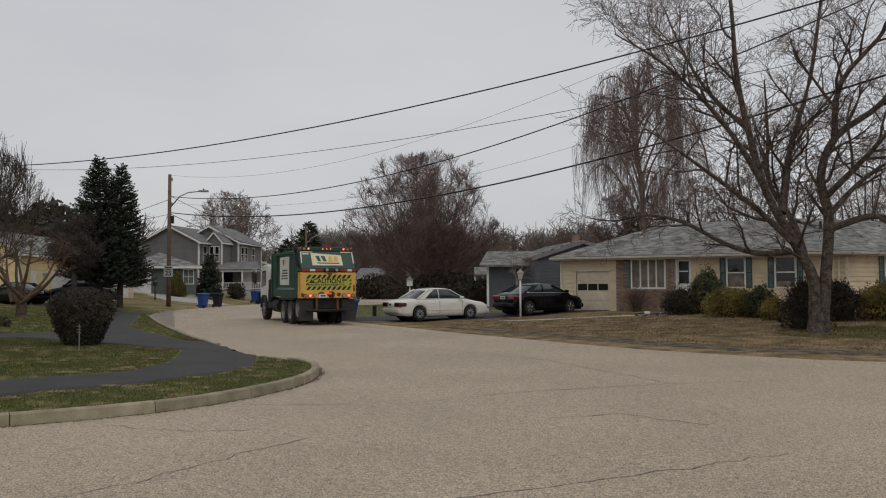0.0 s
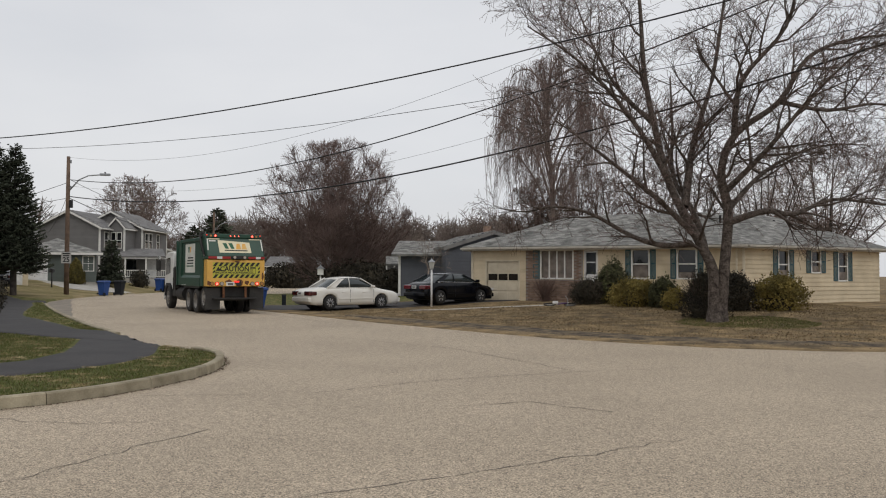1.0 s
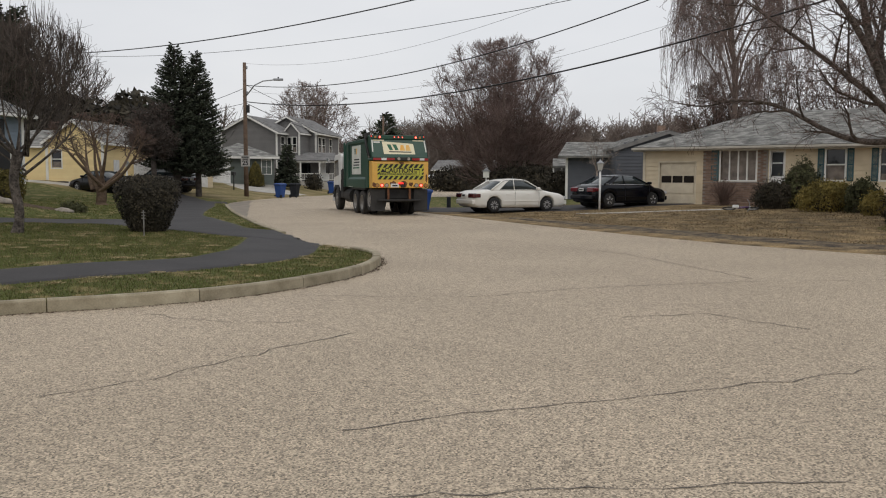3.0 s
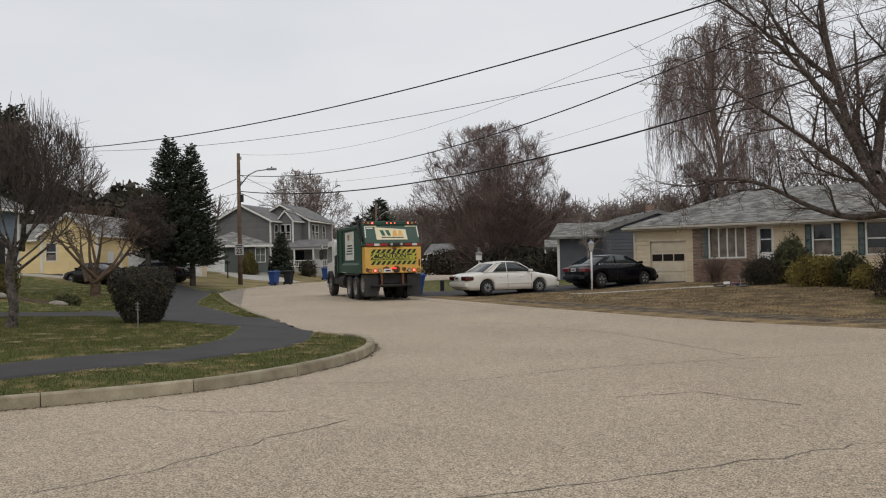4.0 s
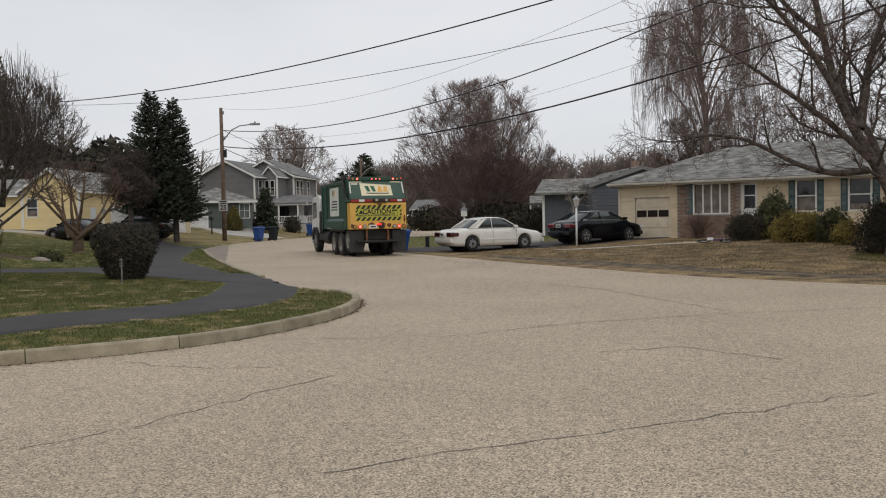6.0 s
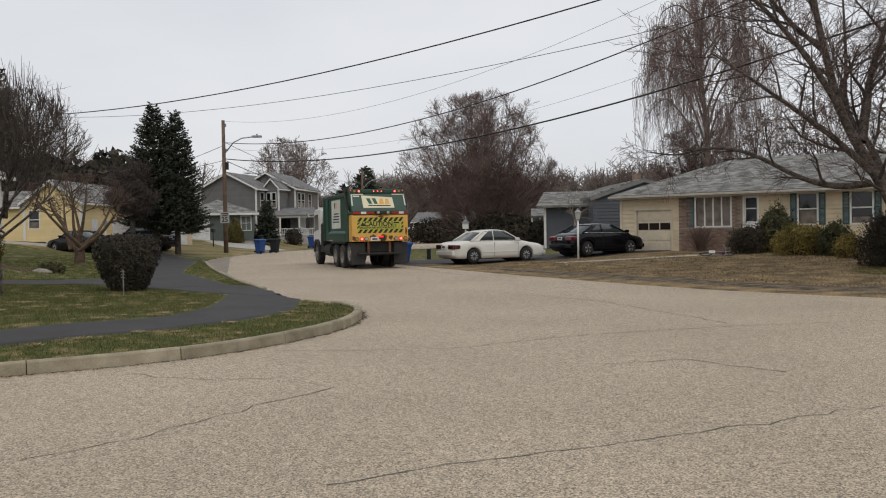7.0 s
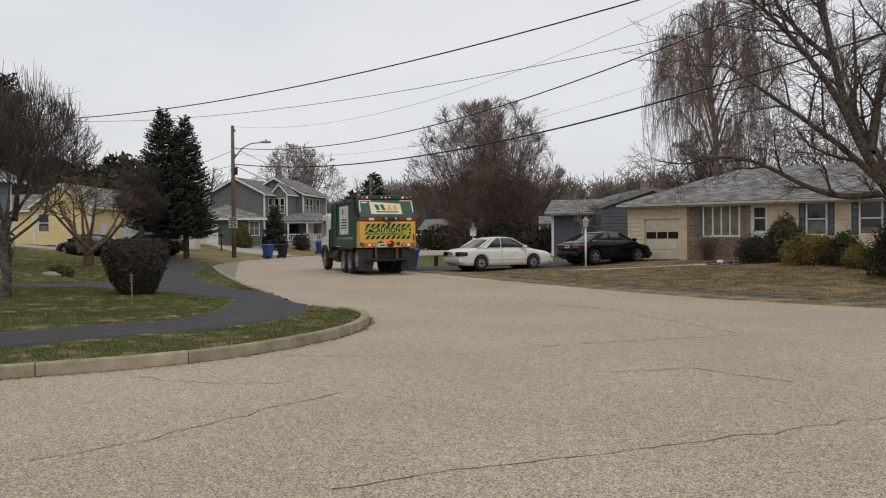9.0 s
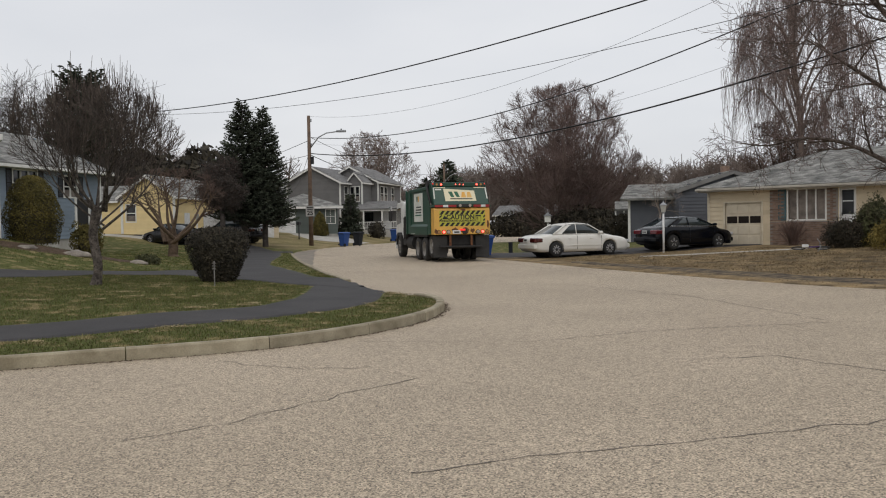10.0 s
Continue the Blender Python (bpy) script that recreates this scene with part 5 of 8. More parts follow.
    for x, z, w, h in ((-0.3, 1.33, 0.16, 0.12), (0.12, 1.28, 0.2, 0.16), (0.45, 1.3, 0.1, 0.1), (-1.12, 1.28, 0.1, 0.12), (1.12, 1.55, 0.05, 0.2), (-0.9, 1.62, 0.05, 0.05), (0.05, 2.18, 0.12, 0.06), (1.1, 1.25, 0.1, 0.09), (0.62, 1.24, 0.07, 0.05)):
        n = 12
        onto("rust_patch", [(x + w * rnd.uniform(0.6, 1.1) * math.cos(2 * math.pi * k / n), z + h * rnd.uniform(0.6, 1.1) * math.sin(2 * math.pi * k / n)) for k in range(n)], TR_RUST, 0.003, flat, hop)
    plate = part("number_plate", boxed(-0.42, -0.08, -0.03, -0.01, 1.18, 1.33), WHITE_TAPE, t)
    part("writing_bar", boxed(-0.36, -0.14, -0.036, -0.031, 1.22, 1.28), INK, plate)
    part("tow_box", boxed(0.0, 0.2, -0.04, 0.0, 1.18, 1.38, bevel=0.02), TR_BLACK, t)
    # under the body
    part("chassis", boxed(-0.5, 0.5, 0.3, 8.0, 0.7, 1.13, bevel=0.03), TR_BLACK, t)
    part("sump", boxed(-0.75, 0.75, 0.35, 1.4, 0.55, 1.14, bevel=0.05), TR_BLACK, t)
    for x in (-0.5, 0.42):
        part("step_bracket", boxed(x - 0.04, x + 0.04, 0.06, 0.14, 0.68, 1.14), TR_RUST, t)
    part("rear_step", boxed(-0.95, 0.85, -0.08, 0.28, 0.62, 0.68, bevel=0.01), TR_BLACK, t)
    for s in (-1, 1):
        part("mud_flap", prism(bmesh.new(), [(s * 0.62, 0.2), (s * 1.22, 0.2), (s * 1.22, 1.1), (s * 0.62, 1.1)], "y", 0.16, 0.19, bevel=0.006), TR_RUBBER, t)
        part("wheel_guard", boxed(*sorted((s * 0.6, s * 1.2)), 1.3, 4.1, 1.06, 1.13), TR_BLACK, t)
        wheel(t, s * 0.98, 0.85, 0.66, 0.5, 0.3, s, RIM, deep=0.06)
        for y in (2.05, 3.35):
            wheel(t, s * 1.02, y, 0.52, 0.52, 0.3, s, RIM, deep=0.14)
            wheel(t, s * 0.68, y, 0.52, 0.52, 0.3, s, RIM, deep=0.14)
        wheel(t, s * 1.04, 7.35, 0.52, 0.52, 0.32, s, RIM, deep=0.02)
        part("tank", cyl(bmesh.new(), 0.33, 1.3, pose(s * 0.85, 5.2, 0.75, 90, 0, 0), 20), TR_BLACK, t)
        part("side_box", boxed(*sorted((s * 0.6, s * 1.16)), 5.95, 6.6, 0.6, 1.5, bevel=0.04), TR_BLACK, t)
    # cab
    bm = prism(bmesh.new(), [(6.55, 0.95), (8.35, 0.6), (8.45, 1.3), (8.22, 2.55), (8.0, 2.7), (6.6, 2.72), (6.55, 2.6)], "x", -1.15, 1.15, bevel=0.05)
    cab = part("cab", bm, CAB_WHITE, t, "white cab")
    for s in (-1, 1):
        part("side_window", prism(bmesh.new(), [(7.15, 1.7), (8.2, 1.6), (8.1, 2.4), (7.2, 2.45)], "x", *sorted((s * 1.145, s * 1.158))), GLASS, cab)
        part("fender", prism(bmesh.new(), [(6.65, 0.6), (6.75, 1.05), (7.05, 1.22), (7.65, 1.22), (7.95, 1.05), (8.05, 0.6), (7.85, 0.6), (7.75, 0.95), (7.35, 1.12), (6.95, 0.95), (6.85, 0.6)], "x", *sorted((s * 0.88, s * 1.24))), TR_BLACK, cab)
        tube("mirror_arm", [(s * 1.15, 8.2, 2.45), (s * 1.45, 8.3, 2.4), (s * 1.45, 8.3, 1.75)], 0.018, TR_BLACK, cab)
        part("mirror", boxed(*sorted((s * 1.38, s * 1.56)), 8.24, 8.32, 1.8, 2.3, bevel=0.02), TR_BLACK, cab)
        part("round_mirror", cyl(bmesh.new(), 0.09, 0.05, pose(s * 1.46, 8.27, 2.45, 90, 0, 0), 16), CHROME, cab)
    part("windscreen", prism(bmesh.new(), [(8.405, 1.6), (8.43, 1.6), (8.26, 2.5), (8.235, 2.5)], "x", -1.0, 1.0), GLASS, cab)
    part("bumper", boxed(-1.18, 1.18, 8.36, 8.55, 0.4, 0.75, bevel=0.04), CAB_WHITE, t)
    return t


refuse_truck()


# ---- cars ----
CAR_TYRE = material("car_tyre_rubber", (0.012, 0.012, 0.012), (0.02, 0.019, 0.018), scale=6, rough=0.85)
CAR_DISH = material("shaded_wheel_dish", (0.07, 0.068, 0.065), (0.03, 0.03, 0.03), scale=8, rough=0.6, metal=0.3)
PAINT_WHITE = material("white_car_paint", (0.74, 0.72, 0.67), (0.70, 0.68, 0.62), scale=1.5, rough=0.3, coat=0.5)
PAINT_BLACK = material("black_car_paint", (0.003, 0.004, 0.007), rough=0.14, spec=0.28)
PAINT_DARK = material("dark_car_paint", (0.006, 0.006, 0.009), rough=0.2, spec=0.25)
CAR_GLASS = glass_dark("car_glass", (0.03, 0.04, 0.042), 0.04)
TAIL = material("tail_lamp", (0.085, 0.012, 0.01), (0.05, 0.01, 0.009), rough=0.15, coat=0.6)
TAIL_BRIGHT = material("bright_tail_lamp", (0.13, 0.008, 0.014), rough=0.15, coat=0.6)
HEAD = material("head_lamp", (0.55, 0.55, 0.55), rough=0.1, coat=0.8)


def loft(name, sections, mat, parent, label="", smooth=True):
    """A closed skin through cross-sections with equal counts of points."""
    n = len(sections[0])
    verts = [p for s in sections for p in s]
    faces = [(i * n + k, i * n + (k + 1) % n, (i + 1) * n + (k + 1) % n, (i + 1) * n + k) for i in range(len(sections) - 1) for k in range(n)]
    faces += [tuple(range(n))[::-1], tuple(range((len(sections) - 1) * n, len(sections) * n))]
    bm = bmesh.new()
    vs = [bm.verts.new(v) for v in verts]
    for f in faces:
        bm.faces.new([vs[i] for i in f])
    bmesh.ops.recalc_face_normals(bm, faces=bm.faces)
    return part(name, bm, mat, parent, label, smooth)


def car(name, label, at, turn, length, width, deck, roof, cowl, back, top0, top1, paint, rim, spokes, wheel_r, tail, bonnet, base=2.75, wagon=False, quarter=0.0):
    """A sedan: x right, y forward from the middle. deck: boot height, bonnet: bonnet height, cowl and back: where the screens meet the body."""
    c = thing(name, label, "car", at, turn)
    L, w = length / 2, width / 2
    axle_r, axle_f = -base / 2 - 0.05, base / 2 - 0.05
    def eased(y, xs, zs, k):
        return float(np.mean(np.interp(y + np.linspace(-k, k, 9), xs, zs)))
    def lower_top(y):
        return eased(y, [-L - 0.1, -L + 0.06, -L + 0.32, back, cowl, L - 0.9, L - 0.35, L - 0.08, L + 0.05], [deck - 0.42, deck - 0.12, deck - 0.03, deck + 0.02, bonnet + 0.03, bonnet - 0.06, bonnet - 0.14, bonnet - 0.27, bonnet - 0.5], 0.1)
    def half(y):
        return w * eased(abs(y), [0, L * 0.7, L * 0.88, L * 0.96, L + 0.05], [1.0, 0.99, 0.95, 0.88, 0.68], 0.08)
    near_axles = [ax + (wheel_r + 0.06) * q for ax in (axle_r, axle_f) for q in (-1.02, -1, -0.97, -0.9, -0.78, -0.6, -0.35, 0, 0.35, 0.6, 0.78, 0.9, 0.97, 1, 1.02)]
    ys = sorted({-L, -L + 0.03, -L + 0.08, -L + 0.15, back, cowl, L - 0.7, L - 0.22, L - 0.15, L - 0.09, L - 0.04, L, *(round(q, 3) for q in near_axles), *np.linspace(-L + 0.3, L - 0.3, 30).round(3).tolist()})
    sections = []
    for y in ys:
        h, t = half(y), lower_top(y)
        sill = float(np.interp(y, [-L, -L + 0.2, L - 0.2, L], [0.38, 0.22, 0.2, 0.32]))
        for ax in (axle_r, axle_f):
            d = abs(y - ax)
            if d < wheel_r + 0.06:
                sill = max(sill, wheel_r + math.sqrt(max((wheel_r + 0.06) ** 2 - d * d, 0)) * 0.98)
        belt = t - 0.09
        mid = max(sill + 0.03, min(0.55, belt - 0.05))
        belt = max(mid + 0.02, belt)
        ring = [(h * 0.95, y, sill), (h * 0.985, y, sill + (mid - sill) * 0.5), (h, y, mid), (h * 0.992, y, mid + (belt - mid) * 0.6), (h * 0.972, y, belt), (h * 0.935, y, t - 0.035), (h * 0.86, y, t - 0.005), (h * 0.5, y, t + 0.015)]
        sections.append([(0, y, sill)] + ring + [(0, y, t + 0.02)] + [(-q[0], q[1], q[2]) for q in ring[::-1]])
    body = loft("body", sections, paint, c, "" , True)
    # cabin: glass house with pillars and a roof skin
    lo = lambda y: lower_top(y) - 0.03
    prof = [(back - 0.02, lo(back)), (top0, roof - 0.05), ((top0 + top1) / 2, roof), (top1, roof - 0.03), (cowl + 0.02, lo(cowl))]
    if not wagon:
        keys = prof
        ky = [q[0] for q in keys]
        kz = [q[1] for q in keys]
        prof = [(y, eased(y, [ky[0] - 1] + ky + [ky[-1] + 1], [2 * kz[0] - kz[1]] + kz + [2 * kz[-1] - kz[-2]], 0.14)) for y in np.linspace(ky[0], ky[-1], 27)]
        prof[0], prof[-1] = keys[0], keys[-1]
    wb, wt = w * 0.91, w * 0.71
    def side(y, z):
        u = (z - deck) / (roof - deck)
        return wb + (wt - wb) * min(max(u, 0), 1)
    gl = []
    for y, z in prof:
        gl.append((y, z))
    sec = []
    for y in np.linspace(back, cowl, 22):
        zt = float(np.interp(y, [q[0] for q in prof], [q[1] for q in prof])) - 0.012
        zb = lo(y) - 0.02
        zt = max(zt, zb + 0.02)
        a, b = side(y, zb), side(y, zt)
        sec.append([(a - 0.012, y, zb), (b - 0.012, y, zt), (0, y, zt + 0.02), (-b + 0.012, y, zt), (-a + 0.012, y, zb)])
    loft("glass_house", sec, CAR_GLASS, c, "dark tinted glass", True)
    # roof skin
    sec = []
    for y in np.linspace(top0 - 0.06, top1 + 0.08, 12):
        zt = float(np.interp(y, [q[0] for q in prof], [q[1] for q in prof]))
        b = side(y, zt)
        sec.append([(b + 0.012, y, zt - 0.06), (b * 0.96, y, zt + 0.005), (b * 0.6, y, zt + 0.03), (0, y, zt + 0.038), (-b * 0.6, y, zt + 0.03), (-b * 0.96, y, zt + 0.005), (-b - 0.012, y, zt - 0.06), (0, y, zt - 0.05)])
    loft("roof", sec, paint, c)
    mid = (top0 + top1) / 2 - 0.1
    for s in (-1, 1):
        def pillar(nm, y0, z0, y1, z1, th):
            tube(nm, [(s * (side(y0, z0) + 0.004), y0, z0), (s * (side((y0 + y1) / 2, (z0 + z1) / 2) + 0.006), (y0 + y1) / 2, (z0 + z1) / 2), (s * (side(y1, z1) + 0.004), y1, z1)], th, paint, c, 6)
        pillar("pillar", back + 0.06, lo(back) + 0.02, top0 + 0.02, roof - 0.05, 0.042)
        pillar("pillar", mid, lo(mid), mid + 0.03, roof - 0.03, 0.02)
        pillar("pillar", cowl - 0.05, lo(cowl) + 0.02, top1 - 0.02, roof - 0.05, 0.025)
        if quarter:
            # painted panel between the rear door glass and the rear screen
            top_at = lambda y: float(np.interp(y, [q[0] for q in prof], [q[1] for q in prof])) - 0.03
            edge = [(y, lo(y) - 0.02) for y in np.linspace(quarter, back + 0.02, 6)] + [(y, max(top_at(y), lo(y))) for y in np.linspace(back + 0.1, top0 + 0.3, 8)] + [(top0 + 0.12, top_at(top0 + 0.12) - 0.09)]
            bm = bmesh.new()
            va = [bm.verts.new((s * (side(y, z) + 0.008), y, z)) for y, z in edge]
            vb = [bm.verts.new((s * (side(y, z) - 0.02), y, z)) for y, z in edge]
            bm.faces.new(va)
            bm.faces.new(vb[::-1])
            for k in range(len(edge)):
                bm.faces.new((va[k], vb[k], vb[(k + 1) % len(edge)], va[(k + 1) % len(edge)]))
            bmesh.ops.recalc_face_normals(bm, faces=bm.faces)
            part("rear_quarter", bm, paint, c)
        tube("window_strip", [(s * (wb + 0.012), y, lo(y) + 0.035) for y in np.linspace(back + 0.1, cowl - 0.15, 8)], 0.012, CHROME if paint is PAINT_BLACK else paint, c, 5)
        part("door_line", boxed(*sorted((s * (w * 0.985 - 0.004), s * (w + 0.002))), mid - 0.003, mid + 0.003, 0.32, deck - 0.06), BLACK, c)
        part("door_line", boxed(*sorted((s * (w * 0.985 - 0.004), s * (w + 0.002))), cowl - 0.248, cowl - 0.242, 0.32, deck - 0.06), BLACK, c)
        for y in (mid - 0.35, mid + 0.75):
            part("door_handle", boxed(*sorted((s * (w - 0.01), s * (w + 0.02))), y - 0.1, y + 0.08, deck - 0.2, deck - 0.165, bevel=0.006), paint, c)
        part("side_moulding", boxed(*sorted((s * (w - 0.005), s * (w + 0.012))), axle_r + wheel_r + 0.1, axle_f - wheel_r - 0.1, 0.47, 0.52, bevel=0.005), paint, c)
        part("mirror", boxed(*sorted((s * (w - 0.02), s * (w + 0.17))), cowl - 0.42, cowl - 0.27, deck + 0.0, deck + 0.13, bevel=0.03), paint, c)
        part("tail_lamp", boxed(*sorted((s * 0.32, s * (w * 0.9))), -L - 0.03, -L + 0.2, deck - 0.34, deck - 0.13, bevel=0.05), tail, c)
        part("tail_lamp", boxed(*sorted((s * (w * 0.7), s * (w * 0.965))), -L + 0.06, -L + 0.34, deck - 0.32, deck - 0.14, bevel=0.04), tail, c)
        part("head_lamp", boxed(*sorted((s * 0.45, s * (w * 0.86))), L - 0.2, L + 0.006, bonnet - 0.38, bonnet - 0.25, bevel=0.02), HEAD, c)
        for ax in (axle_r, axle_f):
            bm = cyl(bmesh.new(), wheel_r + 0.045, w * 0.45, pose(s * (w * 0.72 - 0.2 + w * 0.0), ax, wheel_r, 0, 90, 0), 24)
            part("wheel_well", bm, BLACK, c)
            wheel(c, s * (w - 0.12), ax, wheel_r, wheel_r, 0.2, s, rim, spokes=spokes, deep=0.02, rubber=CAR_TYRE, dish=CAR_DISH)
        part("sill", boxed(*sorted((s * w * 0.6, s * w * 0.92)), axle_r + wheel_r, axle_f - wheel_r, 0.18, 0.3, bevel=0.02), BLACK, c)
    part("rear_bumper", boxed(-w * 0.86, w * 0.86, -L - 0.05, -L + 0.12, 0.36, 0.56, bevel=0.04), paint, c)
    part("front_bumper", boxed(-w * 0.84, w * 0.84, L - 0.12, L + 0.04, 0.3, 0.5, bevel=0.04), paint, c)
    part("underbody", boxed(-w * 0.82, w * 0.82, -L + 0.3, L - 0.3, 0.2, 0.5), BLACK, c)
    plate = part("number_plate", boxed(-0.16, 0.16, -L - 0.06, -L - 0.045, deck - 0.3, deck - 0.16), WHITE_TAPE, c)
    part("writing_bar", boxed(-0.12, 0.12, -L - 0.066, -L - 0.061, deck - 0.26, deck - 0.2), INK, plate)
    return c


def on_land(x, y, dz=0.03):
    return (x, y, max(g(x, y), 0.0) + dz)


car("white_sedan", "white four-door sedan parked in the drive", on_land(-1.94, 38.4), -56, 4.88, 1.82, 0.97, 1.46, 1.12, -1.62, -0.86, 0.3, PAINT_WHITE, ALLOY, 9, 0.325, TAIL, 0.95, quarter=-1.2)
car("black_sedan", "glossy black four-door sedan parked by the garage", on_land(3.05, 40.7), -51, 4.66, 1.82, 1.04, 1.47, 1.3, -1.78, -1.0, 0.25, PAINT_BLACK, ALLOY, 5, 0.335, TAIL_BRIGHT, 0.98, 2.75, quarter=-1.35)
car("dark_sedan", "dark sedan parked before the yellow house", on_land(-30.3, 53.0, 0.05), 66, 4.7, 1.8, 1.0, 1.42, 0.95, -1.7, -0.8, 0.3, PAINT_DARK, ALLOY, 7, 0.33, TAIL, 0.95)
car("dark_suv", "dark estate car with tall body in the far drive", on_land(-27.0, 55.4, 0.05), 75, 4.8, 1.9, 1.12, 1.75, 1.0, -2.2, -1.9, 0.2, PAINT_DARK, ALLOY, 6, 0.37, TAIL, 1.08)


# ---- street furniture ----
POLE = material("weathered_pole_wood", (0.17, 0.115, 0.08), (0.11, 0.075, 0.055), scale=2.5, fine=0.3, rough=0.95, bump=0.006)
METAL = material("grey_metal", (0.33, 0.34, 0.35), rough=0.5, metal=0.6)
WIRE = material("black_cable", (0.012, 0.012, 0.013), rough=0.6)
BIN_BLUE = material("blue_bin_plastic", (0.012, 0.055, 0.22), (0.016, 0.065, 0.25), rough=0.45)
BIN_DARK = material("black_bin_plastic", (0.014, 0.017, 0.022), (0.018, 0.02, 0.024), rough=0.75, spec=0.25)
SIGN_DULL = material("dull_sign_white", (0.42, 0.41, 0.39), (0.34, 0.33, 0.31), scale=3, rough=0.5)
SIGN_W = material("sign_white", (0.75, 0.75, 0.74), rough=0.4)
LANTERN = material("lantern_glass", (0.5, 0.5, 0.46), rough=0.2)


def utility_pole(label, x, y, top, arm=True, sign=True, lean=0.0, aim=0.0):
    z = max(g(x, y), 0)
    p = thing("utility_pole", label, "pole", (x, y, z), aim)
    tube("shaft", [(0, 0, -0.3), (lean * 0.5, 0, (top - z) * 0.5), (lean, 0, top - z)], [0.17, 0.145, 0.115], POLE, p, 14)
    if arm:
        h = top - z - 2.35
        tube("lamp_arm", [(0.1, 0, h), (0.7, 0, h + 0.75), (1.3, 0, h + 1.05), (2.2, 0, h + 1.15)], 0.045, METAL, p)
        part("lamp_head", boxed(2.05, 2.75, -0.12, 0.12, h + 1.08, h + 1.24, bevel=0.04), METAL, p)
        part("photocell", cyl(bmesh.new(), 0.05, 0.1, Matrix.Translation((2.4, 0, h + 1.29)), 10), BLACK, p)
        for k, dz in enumerate((-0.35, -2.15, -3.2)):
            part("insulator", cyl(bmesh.new(), 0.06, 0.22, Matrix.Translation((0.16, 0, top - z + dz)), 10), METAL, p)
        part("cable_box", boxed(0.1, 0.32, -0.12, 0.12, top - z - 3.55, top - z - 3.0, bevel=0.03), BLACK, p)
    if sign:
        sg = part("speed_sign", boxed(-0.32, 0.32, -0.2, -0.175, 2.15, 2.93, bevel=0.008), SIGN_DULL, p, "white speed limit sign")
        m = pose(0, -0.2, 0, 90, 0, 0)
        text_part("lettering", "25", 0.46, m @ pose(0, 2.25, 0), INK, sg, bold=0.012)
        part("writing_bar", boxed(-0.24, 0.24, -0.206, -0.201, 2.78, 2.86), INK, sg)
        part("writing_bar", boxed(-0.2, 0.2, -0.206, -0.201, 2.64, 2.71), INK, sg)
    return p


utility_pole("weathered wooden utility pole with street lamp and speed sign", -22.1, 58.3, 9.75, aim=8)
utility_pole("far wooden utility pole with street lamp", -21.3, 103.5, 9.3, sign=False, aim=5)


def cable(a, b, c, s0, s1, r):
    """A hanging cable over the plan line a-b; its height is c[0] s^2 + c[1] s + c[2]."""
    pts = []
    for k in range(41):
        s = s0 + (s1 - s0) * k / 40
        pts.append((a[0] + (b[0] - a[0]) * s, a[1] + (b[1] - a[1]) * s, c[0] * s * s + c[1] * s + c[2]))
    ob = tube("overhead_cable", pts, r, WIRE, None, 6)
    tagged(ob, "thin black overhead cable sagging across the street", "cable", "overhead cables")


POLE_AT, NEAR_POLE = (-22.1, 58.5), (24, 12)
cable((-60, 62), NEAR_POLE, (23.28, -25.91, 14.68), 0.2, 1.0, 0.022)
cable((-60, 62), (24.5, 11), (24.99, -31.46, 16.53), 0.2, 1.0, 0.009)
cable(POLE_AT, NEAR_POLE, (17.06, -9.63, 9.72), 0.0, 1.0, 0.007)
cable(POLE_AT, NEAR_POLE, (15.32, -8.33, 8.17), 0.0, 1.0, 0.024)
cable(POLE_AT, NEAR_POLE, (12.27, -7.92, 7.0), 0.0, 1.0, 0.032)
cable(POLE_AT, (26, 20), (15.92, -8.27, 7.74), 0.0, 0.75, 0.006)
cable(POLE_AT, (-21.3, 103.5), (4.0, -4.2, 8.2), 0.0, 1.0, 0.018)
cable(POLE_AT, (-21.3, 103.5), (4.0, -4.4, 6.9), 0.0, 1.0, 0.026)
cable(POLE_AT, (-55, 75), (6.0, -8.5, 8.0), 0.0, 1.0, 0.018)
cable(POLE_AT, (-34, 84), (3.0, -5.0, 7.4), 0.0, 1.0, 0.014)
cable(POLE_AT, (-60, 60), (6.0, -7.5, 6.9), 0.0, 1.0, 0.016)
# the two poles that the near cables reach, out of sight beside the road
for px_, py_ in ((24.2, 11.6), (26.1, 20.1)):
    utility_pole("wooden utility pole beside the side road", px_, py_, 16.5 if py_ < 15 else 15.2, arm=False, sign=False)


def wheelie_bin(label, x, y, turn, mat, h=1.12, group="bins at the kerb"):
    b = thing("wheelie_bin", label, "bin", (x, y, max(g(x, y), 0.0)), turn, group)
    def ring(hw, hd, z, oy=0.0):
        return [(hw, -hd + oy, z), (hw, hd + oy, z), (-hw, hd + oy, z), (-hw, -hd + oy, z)]
    loft("tub", [ring(0.22, 0.24, 0.06, 0.02), ring(0.24, 0.26, 0.3, 0.02), ring(0.30, 0.34, h - 0.14), ring(0.335, 0.375, h - 0.13), ring(0.335, 0.375, h - 0.08)], mat, b, smooth=False)
    loft("lid", [ring(0.34, 0.385, h - 0.078, -0.01), ring(0.33, 0.37, h - 0.03, -0.01), ring(0.24, 0.28, h + 0.02, -0.01)], mat, b, smooth=False)
    tube("grab_handle", [(-0.24, 0.4, h - 0.1), (-0.24, 0.46, h - 0.08), (0.24, 0.46, h - 0.08), (0.24, 0.4, h - 0.1)], 0.018, BIN_DARK, b, 6)
    for s in (-1, 1):
        part("bin_wheel", cyl(bmesh.new(), 0.13, 0.06, pose(s * 0.27, 0.27, 0.13, 0, 90, 0), 16), BIN_DARK, b)
    return b


